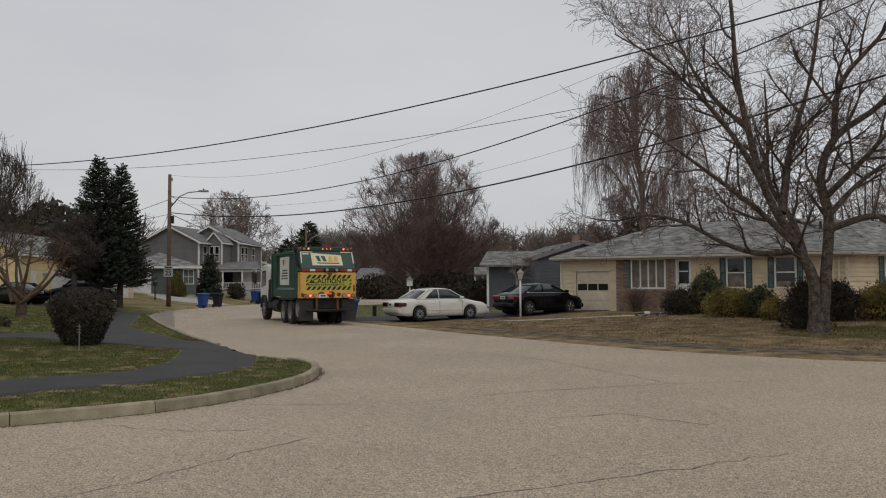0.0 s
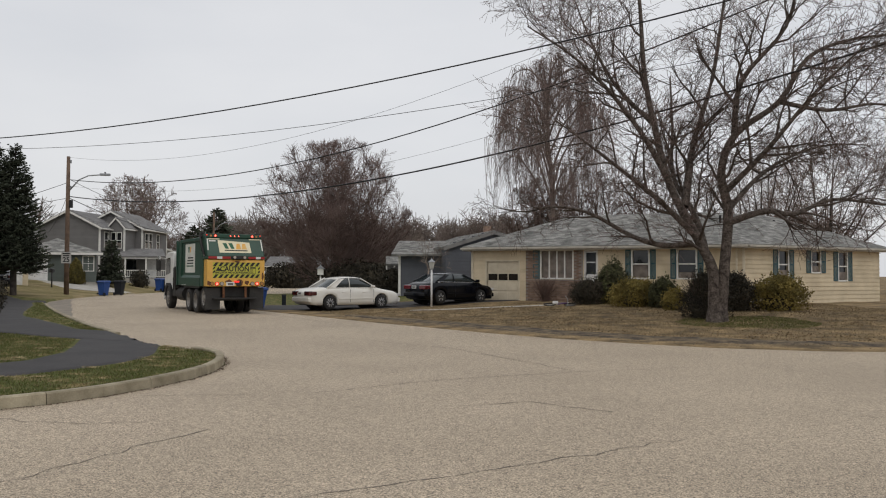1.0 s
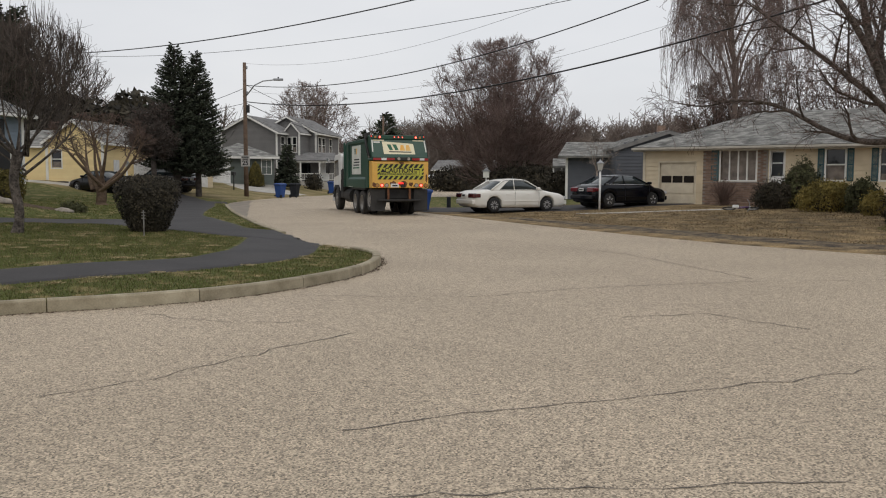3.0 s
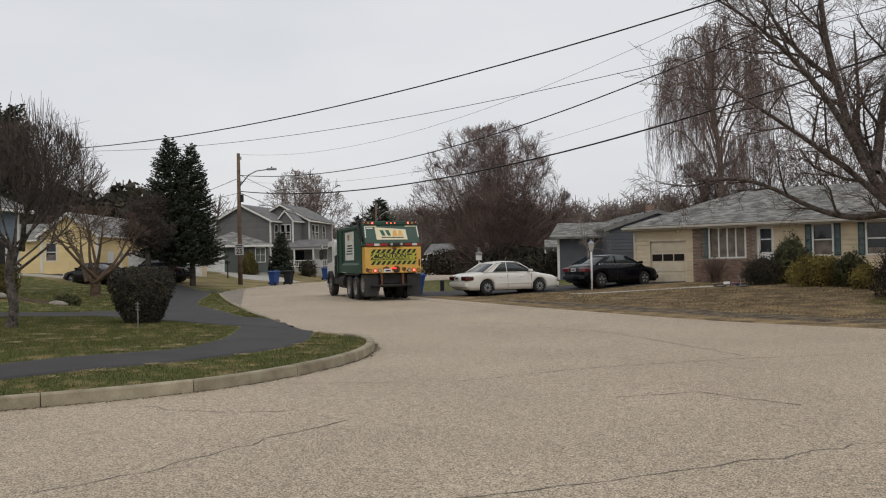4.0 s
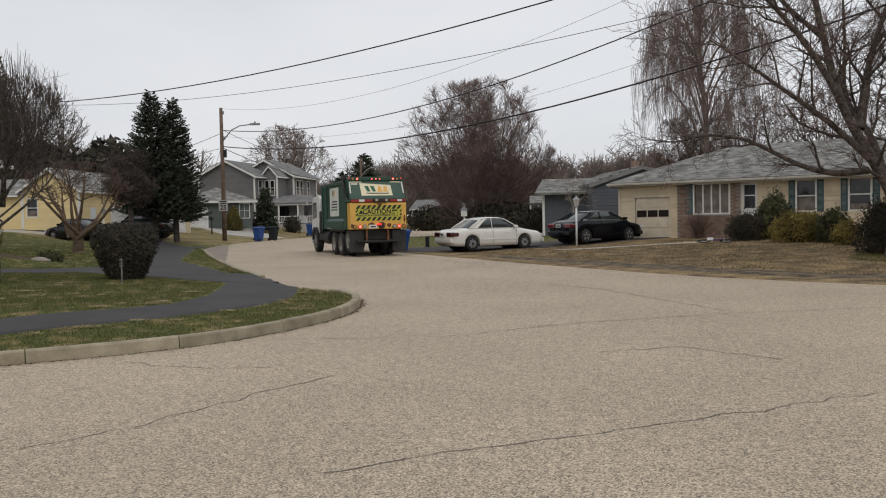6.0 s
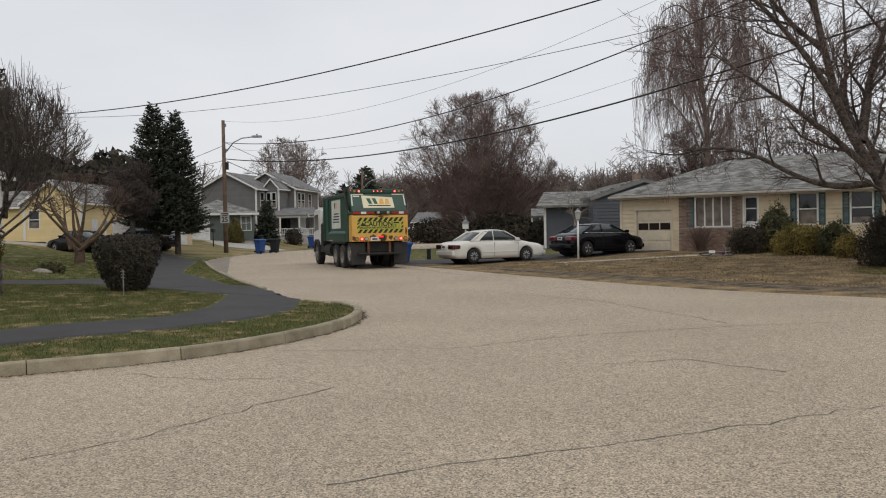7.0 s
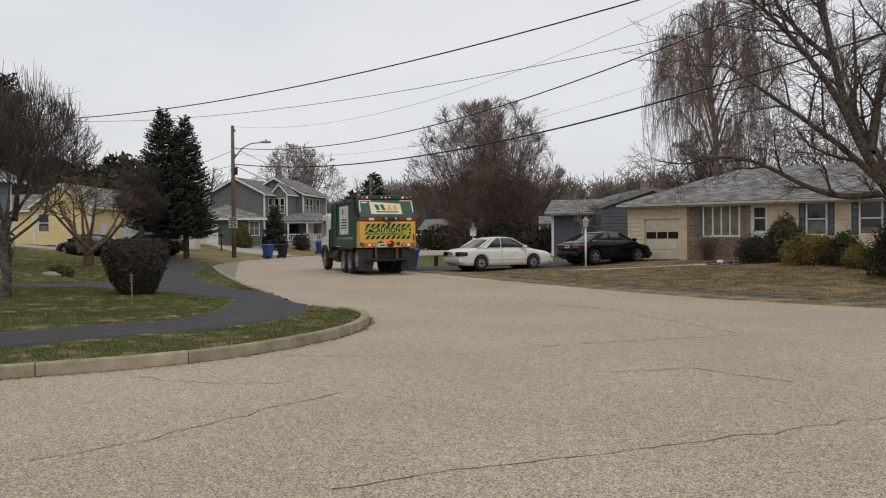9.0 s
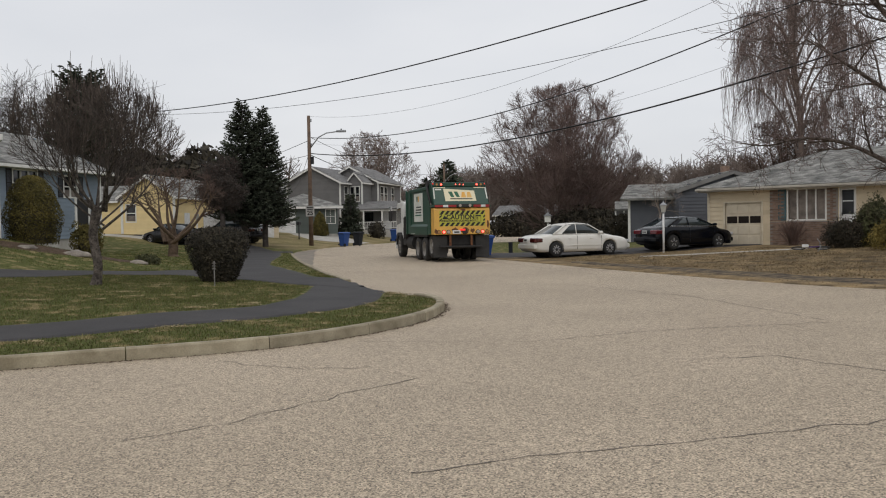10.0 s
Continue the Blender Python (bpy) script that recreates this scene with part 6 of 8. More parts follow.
BLUE_L, DARK_L = "blue plastic wheeled recycling bin by the kerb", "black plastic wheeled refuse bin by the kerb"
wheelie_bin(BLUE_L, -20.9, 62.3, 160, BIN_BLUE)
wheelie_bin(DARK_L, -20.35, 64.2, 170, BIN_DARK)
wheelie_bin(BLUE_L, -20.25, 75.2, 165, BIN_BLUE)
wheelie_bin(DARK_L, -19.7, 75.6, 165, BIN_DARK)
wheelie_bin(BLUE_L, -19.0, 84.5, 165, BIN_BLUE)
wheelie_bin("black lidded wheeled bin with blue bins behind it", -6.55, 38.6, 110, BIN_DARK, 1.15)
wheelie_bin(BLUE_L, -7.15, 39.5, 120, BIN_BLUE, 1.0)
wheelie_bin(BLUE_L, -6.2, 39.35, 120, BIN_BLUE, 1.0)
wheelie_bin(DARK_L, -9.6, 53.0, 150, BIN_DARK, 1.15)


def post_lantern(label, x, y, h, mat=SIGN_W):
    z = g(x, y)
    p = thing("post_lantern", label, "lamp post", (x, y, z))
    tube("post", [(0, 0, -0.1), (0, 0, h - 0.5)], 0.045, mat, p, 10)
    part("collar", cyl(bmesh.new(), 0.07, 0.06, Matrix.Translation((0, 0, h - 0.48)), 12), METAL, p)
    part("lantern", cyl(bmesh.new(), 0.10, 0.3, Matrix.Translation((0, 0, h - 0.3)), 6, r2=0.16), LANTERN, p, "pale glass lantern")
    part("cap", cyl(bmesh.new(), 0.2, 0.14, Matrix.Translation((0, 0, h - 0.08)), 6, r2=0.03), METAL, p)
    part("finial", cyl(bmesh.new(), 0.025, 0.08, Matrix.Translation((0, 0, h + 0.02)), 8), METAL, p)


post_lantern("white post lantern beside the drive", 2.0, 38.4, 2.25)
post_lantern("white post lantern by the far drive", -29.2, 54.5, 2.2)


def letter_box(x, y):
    p = thing("letter_box", "dark letter box on a post beside the far drive", "letter box", (x, y, g(x, y)))
    tube("post", [(0, 0, -0.1), (0, 0, 1.15)], 0.05, BLACK, p, 8)
    part("box", boxed(-0.12, 0.12, -0.24, 0.24, 1.12, 1.4, bevel=0.04), BLACK, p)


letter_box(-24.9, 63.0)


def bird_table(x, y):
    p = thing("bird_house", "white bird house on a post", "bird house", (x, y, g(x, y)))
    tube("post", [(0, 0, -0.1), (0, 0, 1.5)], 0.06, TRIM, p, 8)
    part("box", boxed(-0.21, 0.21, -0.2, 0.2, 1.5, 1.95, bevel=0.01), TRIM, p)
    part("roof", prism(bmesh.new(), [(-0.3, 1.95), (0.3, 1.95), (0, 2.2)], "y", -0.28, 0.28), METAL, p)


bird_table(-4.9, 60.5)


def short_post(x, y):
    p = thing("bollard", "short dark post at the edge of the grass", "bollard", (x, y, g(x, y)))
    part("shaft", cyl(bmesh.new(), 0.11, 0.56, pose(0, 0, 0.23), 12), BIN_DARK, p)
    part("cap", cyl(bmesh.new(), 0.13, 0.07, pose(0, 0, 0.54), 12, 0.1), BIN_DARK, p)


short_post(-5.5, 43.6)


BIKE_PURPLE = material("purple_bicycle_paint", (0.09, 0.035, 0.16), rough=0.35, coat=0.4)


def child_bicycle(x, y, turn):
    """A small bicycle fallen on its side."""
    b = thing("bicycle", "small purple and white child's bicycle lying by the steps", "bicycle", (x, y, g(x, y) + 0.03), turn)
    tip = pose(0, 0, 0.02, 76, 0, 0)
    def rod(name, pts, r, mat, parent=b):
        return tube(name, [tuple(tip @ Vector(p)) for p in pts], r, mat, parent, 7)
    for cx in (-0.44, 0.44):
        ring = [(cx + 0.24 * math.cos(k * math.pi / 12), 0, 0.24 + 0.24 * math.sin(k * math.pi / 12)) for k in range(25)]
        w = rod("wheel", ring, 0.026, BLACK)
        rod("rim", [(cx + (p[0] - cx) * 0.86, 0, 0.24 + (p[2] - 0.24) * 0.86) for p in ring], 0.012, METAL, w)
        for k in range(6):
            a = k * math.pi / 6
            rod("spoke", [(cx - 0.2 * math.cos(a), 0, 0.24 - 0.2 * math.sin(a)), (cx + 0.2 * math.cos(a), 0, 0.24 + 0.2 * math.sin(a))], 0.004, METAL, w)
    for pts in ([(-0.1, 0, 0.24), (0.32, 0, 0.52)], [(-0.2, 0, 0.52), (0.32, 0, 0.56)], [(-0.1, 0, 0.24), (-0.22, 0, 0.6)]):
        rod("frame_tube", pts, 0.02, BIKE_PURPLE)
    rod("chain_stay", [(-0.1, 0.03, 0.24), (-0.44, 0.04, 0.24)], 0.014, SIGN_W)
    rod("fork", [(0.3, 0, 0.66), (0.34, 0.03, 0.48), (0.44, 0.04, 0.24)], 0.016, SIGN_W)
    rod("handlebar", [(0.2, -0.26, 0.78), (0.3, -0.12, 0.76), (0.3, 0, 0.66), (0.3, 0.12, 0.76), (0.2, 0.26, 0.78)], 0.014, METAL)
    bm = boxed(-0.34, -0.1, -0.06, 0.06, 0.6, 0.66, bevel=0.02)
    bmesh.ops.transform(bm, matrix=tip, verts=bm.verts)
    part("saddle", bm, SIGN_W, b)


child_bicycle(7.45, 35.3, -8)


def rock(x, y, sx, sy, sz, seed):
    bm = bmesh.new()
    bmesh.ops.create_icosphere(bm, subdivisions=3, radius=1.0)
    for v in bm.verts:
        k = 1 + 0.28 * noise.noise(v.co * 1.6 + Vector((seed, 0, 0))) + 0.1 * noise.noise(v.co * 5)
        v.co = Vector((v.co.x * sx, v.co.y * sy, max(v.co.z, -0.3) * sz)) * k
    ob = new("rock", finish(bm, "rock", STONE, True))
    ob.matrix_world = pose(x, y, g(x, y), 0, 0, seed * 40)
    tagged(ob, "pale grey garden rock beside the flower bed", "rock", "garden rocks")


STONE = material("garden_stone", (0.33, 0.29, 0.24), (0.2, 0.175, 0.15), scale=3, fine=0.25, rough=0.95, bump=0.01)
for i, (x, y, a, b, c) in enumerate(((-18.3, 25.6, 0.55, 0.35, 0.28), (-19.4, 24.5, 0.45, 0.3, 0.18), (-20.6, 23.0, 0.5, 0.35, 0.15), (-17.2, 27.6, 0.5, 0.3, 0.2), (-21.3, 22.2, 0.4, 0.3, 0.15))):
    rock(x, y, a * 0.85, b * 0.85, c * 0.65, i + 1)


STAKE = material("weathered_stake", (0.24, 0.23, 0.21), (0.15, 0.14, 0.13), scale=8, rough=0.7)


def yard_marker(x, y, label, h=0.55):
    p = thing("yard_marker", label, "marker", (x, y, g(x, y)))
    part("stake", boxed(-0.011, 0.011, -0.01, 0.01, -0.05, h), STAKE, p)
    for k in (0.04, 0.11, 0.18):
        part("crossbar", boxed(-0.05, 0.05, -0.018, -0.01, h - k - 0.02, h - k), STAKE, p)


yard_marker(-9.75, 18.95, "small grey metal stake before the clipped bush", 0.62)




# ---- trees ----
def in_crown(spec, q):
    """Whether a point lies inside the tree's uneven crown (middle, radius, reach up, reach down, unevenness)."""
    if "crown" not in spec:
        return True
    c, rx, up, down, k = spec["crown"]
    e = q - c
    s = math.sqrt((e.x ** 2 + e.y ** 2) / rx ** 2 + (e.z / (up if e.z > 0 else down)) ** 2)
    return s < 1 + k * noise.noise(e * (2.6 / rx)) + 0.6 * k * noise.noise(e * (8.0 / rx))


def grow(rnd, out, p, d, length, r, level, spec):
    """One branch and, from it, its side branches. out: lists of (points, radii) by level."""
    n = spec["segs"][min(level, len(spec["segs"]) - 1)]
    wander = spec["wander"]
    lift = spec["lift"][min(level, len(spec["lift"]) - 1)]
    pts, radii = [p.copy()], [r]
    q, dd = p.copy(), d.normalized()
    tip = spec["tip"]
    for i in range(n):
        dd = (dd + Vector((rnd.gauss(0, wander), rnd.gauss(0, wander), rnd.gauss(0, wander) + lift))).normalized()
        q = q + dd * (length / n)
        if i and not in_crown(spec, q):
            break
        pts.append(q.copy())
        radii.append(max(r * (1 - 0.75 * (i + 1) / n), tip))
    out[level].append((pts, radii))
    branch_off(rnd, out, pts, radii, length, level, spec)


def branch_off(rnd, out, pts, radii, length, level, spec, start=0.25):
    if level + 1 >= len(out):
        return
    k = spec["kids"][level]
    for i in range(k):
        u = start + (1 - start) * (i + rnd.random()) / k
        f = u * (len(pts) - 1)
        j = min(int(f), len(pts) - 2)
        a, b = pts[j], pts[j + 1]
        p = a.lerp(b, f - j)
        d = (b - a).normalized()
        side = Vector((rnd.gauss(0, 1), rnd.gauss(0, 1), rnd.gauss(0, 0.7)))
        side = (side - d * side.dot(d)).normalized()
        ang = radians(rnd.uniform(*spec["angle"]))
        nd = d * math.cos(ang) + side * math.sin(ang)
        ln = spec["length"][level] * rnd.uniform(0.6, 1.15) * (1.15 - 0.45 * u)
        grow(rnd, out, p, nd, ln, max(min(radii[j] * 0.6, spec["radius"][level]), spec["tip"]), level + 1, spec)


def tree_meshes(tree, out, mats, names=("limb", "branch_growth", "twig_growth", "twig_growth"), segs=(8, 5, 3, 3), single=False):
    for lv, group in enumerate(out):
        if not group:
            continue
        if lv == 0:
            for pts, radii in group:
                v, f = [], []
                tube_into(v, f, pts, radii, segs[0])
                raw("trunk" if len(group) == 1 else names[0], v, f, mats[0], tree, True)
            continue
        if lv == 1 and single:
            for pts, radii in group:
                v, f = [], []
                tube_into(v, f, pts, radii, segs[1])
                raw("branch", v, f, mats[1], tree, True)
            continue
        v, f = [], []
        for pts, radii in group:
            tube_into(v, f, pts, radii, segs[min(lv, len(segs) - 1)])
        raw(names[min(lv, len(names) - 1)], v, f, mats[min(lv, len(mats) - 1)], tree, lv < 2, kind="stuff")


def buds(tree, out, rnd, count, size, mat):
    """Small buds and seed clusters near the twig ends."""
    v, f = [], []
    tips = [g_ for lv in out[-2:] for g_ in lv]
    for _ in range(count):
        pts, _r = rnd.choice(tips)
        p = pts[-1] + Vector((rnd.gauss(0, 0.04), rnd.gauss(0, 0.04), rnd.gauss(0, 0.04)))
        a = Vector((rnd.gauss(0, 1), rnd.gauss(0, 1), rnd.gauss(0, 1))).normalized() * size * rnd.uniform(0.6, 1.4)
        b = a.cross(Vector((rnd.gauss(0, 1), rnd.gauss(0, 1), rnd.gauss(0, 1)))).normalized() * size * 0.6
        k = len(v)
        v += [tuple(p - a), tuple(p + b), tuple(p + a), tuple(p - b)]
        f.append((k, k + 1, k + 2, k + 3))
    raw("bud_growth", v, f, mat, tree, kind="stuff")


def street_maple():
    """Large bare tree on the ranch lawn: a forked trunk, heavy rising limbs and a long low limb."""
    rnd = random.Random(11)
    tree = thing("bare_maple", "large bare deciduous tree with forked trunk and spreading limbs", "tree")
    z0 = g(10.6, 25.6)
    lines = [
        ([(10.55, 25.6, z0 - 0.1), (10.5, 25.6, 0.9), (10.4, 25.5, 1.9), (9.9, 25.5, 2.9), (9.05, 25.6, 4.6), (8.6, 25.8, 6.6), (8.3, 25.9, 8.4), (8.2, 26.0, 10.6), (8.0, 26.2, 13.0)], 0.24, 0.04),
        ([(10.65, 25.65, z0 - 0.1), (10.75, 25.6, 0.9), (10.8, 25.5, 1.9), (10.9, 25.4, 3.7), (10.6, 25.2, 5.0), (11.0, 25.0, 6.2), (12.3, 24.7, 7.2), (13.2, 24.6, 8.6), (14.6, 24.5, 9.2), (16.4, 24.4, 9.4)], 0.25, 0.03),
        ([(10.0, 25.5, 2.8), (9.2, 25.3, 3.5), (8.3, 25.0, 4.2), (6.7, 24.6, 5.3), (5.8, 24.4, 5.9), (5.0, 24.2, 6.4)], 0.125, 0.02),
        ([(9.75, 25.5, 2.7), (8.9, 25.8, 2.65), (8.0, 26.2, 2.95), (6.7, 26.8, 3.75), (5.6, 27.2, 4.0), (4.6, 27.6, 3.85), (3.7, 27.9, 4.0)], 0.12, 0.015),
        ([(10.95, 25.4, 3.4), (12.0, 25.1, 3.75), (12.9, 24.9, 3.65), (14.0, 24.6, 4.1), (15.9, 24.2, 3.9), (17.4, 24.0, 4.3)], 0.13, 0.02),
        ([(9.5, 25.5, 3.9), (9.8, 25.9, 5.0), (10.1, 26.3, 6.1), (11.0, 26.9, 8.4), (11.5, 27.2, 10.8), (11.8, 27.4, 12.6)], 0.15, 0.03),
        ([(11.0, 25.1, 6.1), (11.2, 25.0, 7.9), (12.5, 24.6, 9.6), (12.9, 24.4, 11.6)], 0.12, 0.03),
        ([(10.2, 25.5, 2.3), (10.3, 26.6, 3.6), (10.0, 28.0, 5.2), (10.4, 29.2, 7.2), (10.6, 30.0, 9.2)], 0.14, 0.03),
        ([(9.0, 25.5, 4.7), (8.0, 25.2, 6.2), (6.8, 25.0, 7.6), (5.6, 24.8, 8.6), (4.2, 24.6, 9.4)], 0.11, 0.02),
        ([(10.8, 25.3, 4.4), (11.6, 24.0, 5.6), (12.4, 22.8, 7.0), (13.4, 21.9, 8.2)], 0.11, 0.025),
        ([(12.3, 24.7, 7.2), (14.0, 24.9, 7.0), (15.8, 25.2, 7.3), (17.6, 25.6, 7.1)], 0.09, 0.02),
        ([(8.6, 25.8, 6.6), (7.6, 26.6, 8.0), (6.9, 27.2, 9.6), (6.4, 27.6, 11.2)], 0.09, 0.02),
        ([(10.9, 25.4, 3.8), (12.2, 26.2, 4.9), (13.6, 27.0, 5.7), (15.4, 27.6, 6.3), (17.2, 28.0, 6.4)], 0.10, 0.02)]
    spec = dict(segs=(6, 5, 4, 3), wander=0.17, lift=(0.05, 0.07, 0.03, 0.02), kids=(13, 8, 4, 3), length=(2.4, 1.35, 0.8, 0.42), radius=(0.06, 0.024, 0.011, 0.007), angle=(22, 62), tip=0.0055)
    out = [[], [], [], [], []]
    for line, r0, r1 in lines:
        pts = smooth_line(line)
        radii = [r0 + (r1 - r0) * (i / (len(pts) - 1)) ** 0.8 for i in range(len(pts))]
        if line[0][2] < 1:
            radii[0], radii[1], radii[2] = r0 * 1.6, r0 * 1.3, r0 * 1.12
        out[0].append((pts, radii))
        # the low limb that reaches over the lawn bears few and short twigs
        sparse = line[-1][0] < 4.0 and line[-1][2] < 5
        branch_off(rnd, out, pts, radii, 1, 0, dict(spec, kids=(10, 6, 4, 2), length=(1.5, 0.95, 0.55, 0.35), lift=(-0.05, -0.05, -0.03, 0.0)) if sparse else spec, 0.3 if r0 > 0.2 else 0.2)
    tree_meshes(tree, out, (BARK_MAPLE, BARK_DARK, BARK_DARK, BARK_DARK, BARK_ROSE), single=True)
    buds(tree, out, rnd, 5000, 0.018, BUD)


def wild_tree(name, label, base, stems, height, spread, spec, mats, seed, bole=0.0, r0=0.12, buds_n=0, bud_mat=BUD, bud_size=0.05, group="", shoots=0):
    """A bare tree: stems fan out from the ground or from the top of a bole."""
    rnd = random.Random(seed)
    tree = thing(name, label, "tree", group=group)
    out = [[] for _ in range(len(spec["kids"]) + 1)]
    x, y, z = base
    fork = Vector((x, y, z + bole))
    if bole:
        pts = [Vector((x, y, z - 0.15)), Vector((x + rnd.gauss(0, 0.05), y, z + bole * 0.5)), fork]
        v, f = [], []
        tube_into(v, f, pts, [r0 * 1.35, r0 * 1.05, r0], 10)
        raw("trunk", v, f, mats[0], tree, True)
    for i in range(stems):
        a = 2 * math.pi * (i + rnd.random() * 0.6) / stems
        u = math.sqrt((i + 0.5) / stems) if i % 2 else rnd.uniform(0.3, 1)
        tipp = Vector((x + math.cos(a) * spread * u * 0.8, y + math.sin(a) * spread * u * 0.8, z + height * (1 - 0.35 * u * u) * rnd.uniform(0.85, 1.02)))
        mid = fork.lerp(tipp, 0.45) + Vector((math.cos(a), math.sin(a), 0)) * spread * u * 0.14
        pts = smooth_line([fork - Vector((0, 0, 0.1)), mid, tipp], 5)
        rr = r0 * ((0.5 if shoots else 0.62) if bole else 1.0)
        radii = [max(rr * (1 - 0.85 * k / (len(pts) - 1)), spec["tip"]) for k in range(len(pts))]
        out[0].append((pts, radii))
        branch_off(rnd, out, pts, radii, 1, 0, spec, 0.36 if shoots else 0.12)
    for _ in range(shoots):
        pts, _r = rnd.choice(out[1])
        p = rnd.choice(pts[2:])
        if p.z < z + height * 0.6:
            continue
        h = rnd.uniform(0.3, 0.95)
        e = p + Vector((rnd.gauss(0, 0.07), rnd.gauss(0, 0.07), h))
        out[-1].append(([p, p.lerp(e, 0.5) + Vector((rnd.gauss(0, 0.02), rnd.gauss(0, 0.02), 0)), e], [0.010, 0.008, 0.005]))
    tree_meshes(tree, out, mats)
    if buds_n:
        buds(tree, out, rnd, buds_n, bud_size, bud_mat)
    return tree


def crown_tree(name, label, base, stems, crown, spec, mats, seed, bole=0.0, r0=0.12, lean=(0.0, 0.0), bend=0.1, low=0.0, shoots=0, shoot=(0.3, 0.95), buds_n=0, bud_size=0.05, knots=0.0, limb=0.52, clear=0.2, group=""):
    """A bare tree with a rounded crown. crown: height of its middle, radius, reach up, reach down, unevenness; low: how far down the lowest limbs point."""
    rnd = random.Random(seed)
    tree = thing(name, label, "tree", group=group)
    out = [[] for _ in range(len(spec["kids"]) + 1)]
    x, y, z = base
    fork = Vector((x + lean[0], y + lean[1], z + bole))
    middle = Vector((x + lean[0] * 1.3, y + lean[1] * 1.3, z + crown[0]))
    spec = dict(spec, crown=(middle, *crown[1:]))
    if bole:
        pts, radii = [], []
        for k in range(11):
            u = k / 10
            pts.append(Vector((x, y, z - 0.12)).lerp(fork, u) + Vector((math.sin(u * 5.1 + seed) * knots * u * (1 - u) * 4, 0.5 * math.cos(u * 4.2) * knots * u * (1 - u) * 4, 0)))
            radii.append(r0 * (1.0 + 0.55 * max(0, 1 - u * 5) + 0.18 * knots * 10 * noise.noise((seed, u * 6, 0.3)) + 0.12 * max(0, u - 0.8) * 5))
        v, f = [], []
        tube_into(v, f, pts, radii, 10)
        raw("trunk", v, f, mats[0], tree, True)
    for i in range(stems):
        a = 2.39996 * i + rnd.gauss(0, 0.25)
        e = low + (1.45 - low) * ((i + 0.5) / stems) ** 0.85
        up = crown[2] if e > 0 else crown[3]
        h = Vector((math.cos(a), math.sin(a), 0))
        tipp = middle + h * math.cos(e) * crown[1] * rnd.uniform(0.78, 0.95) + Vector((0, 0, math.sin(e) * up * rnd.uniform(0.8, 0.95)))
        root = fork + Vector((rnd.gauss(0, r0 * 0.9), rnd.gauss(0, r0 * 0.9), -0.1 - 0.25 * bole * rnd.random() * (e < 0.4)))
        q1 = root.lerp(tipp, 0.3) + h * crown[1] * bend * math.cos(e) + Vector((rnd.gauss(0, 0.03), rnd.gauss(0, 0.03), 0)) * crown[1]
        q2 = root.lerp(tipp, 0.66) + h * crown[1] * bend * 0.8 * math.cos(e) + Vector((rnd.gauss(0, 0.04), rnd.gauss(0, 0.04), 0)) * crown[1]
        pts = smooth_line([root, q1, q2, tipp], 5)
        rr = r0 * (limb if bole else 1.0) * rnd.uniform(0.7, 1.1)
        radii = [max(rr * (1 - 0.88 * k / (len(pts) - 1)), spec["tip"]) for k in range(len(pts))]
        out[0].append((pts, radii))
        branch_off(rnd, out, pts, radii, 1, 0, spec, clear)
    for _ in range(shoots):
        pts, _r = rnd.choice(out[rnd.choice((1, 1, 2))])
        p = rnd.choice(pts[1:]) if len(pts) > 1 else pts[0]
        if p.z < middle.z - crown[3] * 0.1:
            continue
        e = p + Vector((rnd.gauss(0, 0.07), rnd.gauss(0, 0.07), rnd.uniform(*shoot)))
        out[-1].append(([p, p.lerp(e, 0.5) + Vector((rnd.gauss(0, 0.02), rnd.gauss(0, 0.02), 0)), e], [0.008, 0.0065, 0.004]))
    out = [[q for q in lv if len(q[0]) > 1] for lv in out]
    tree_meshes(tree, out, mats, single=len(out[1]) < 200)
    if buds_n:
        buds(tree, out, rnd, buds_n, bud_size, BUD)
    return tree


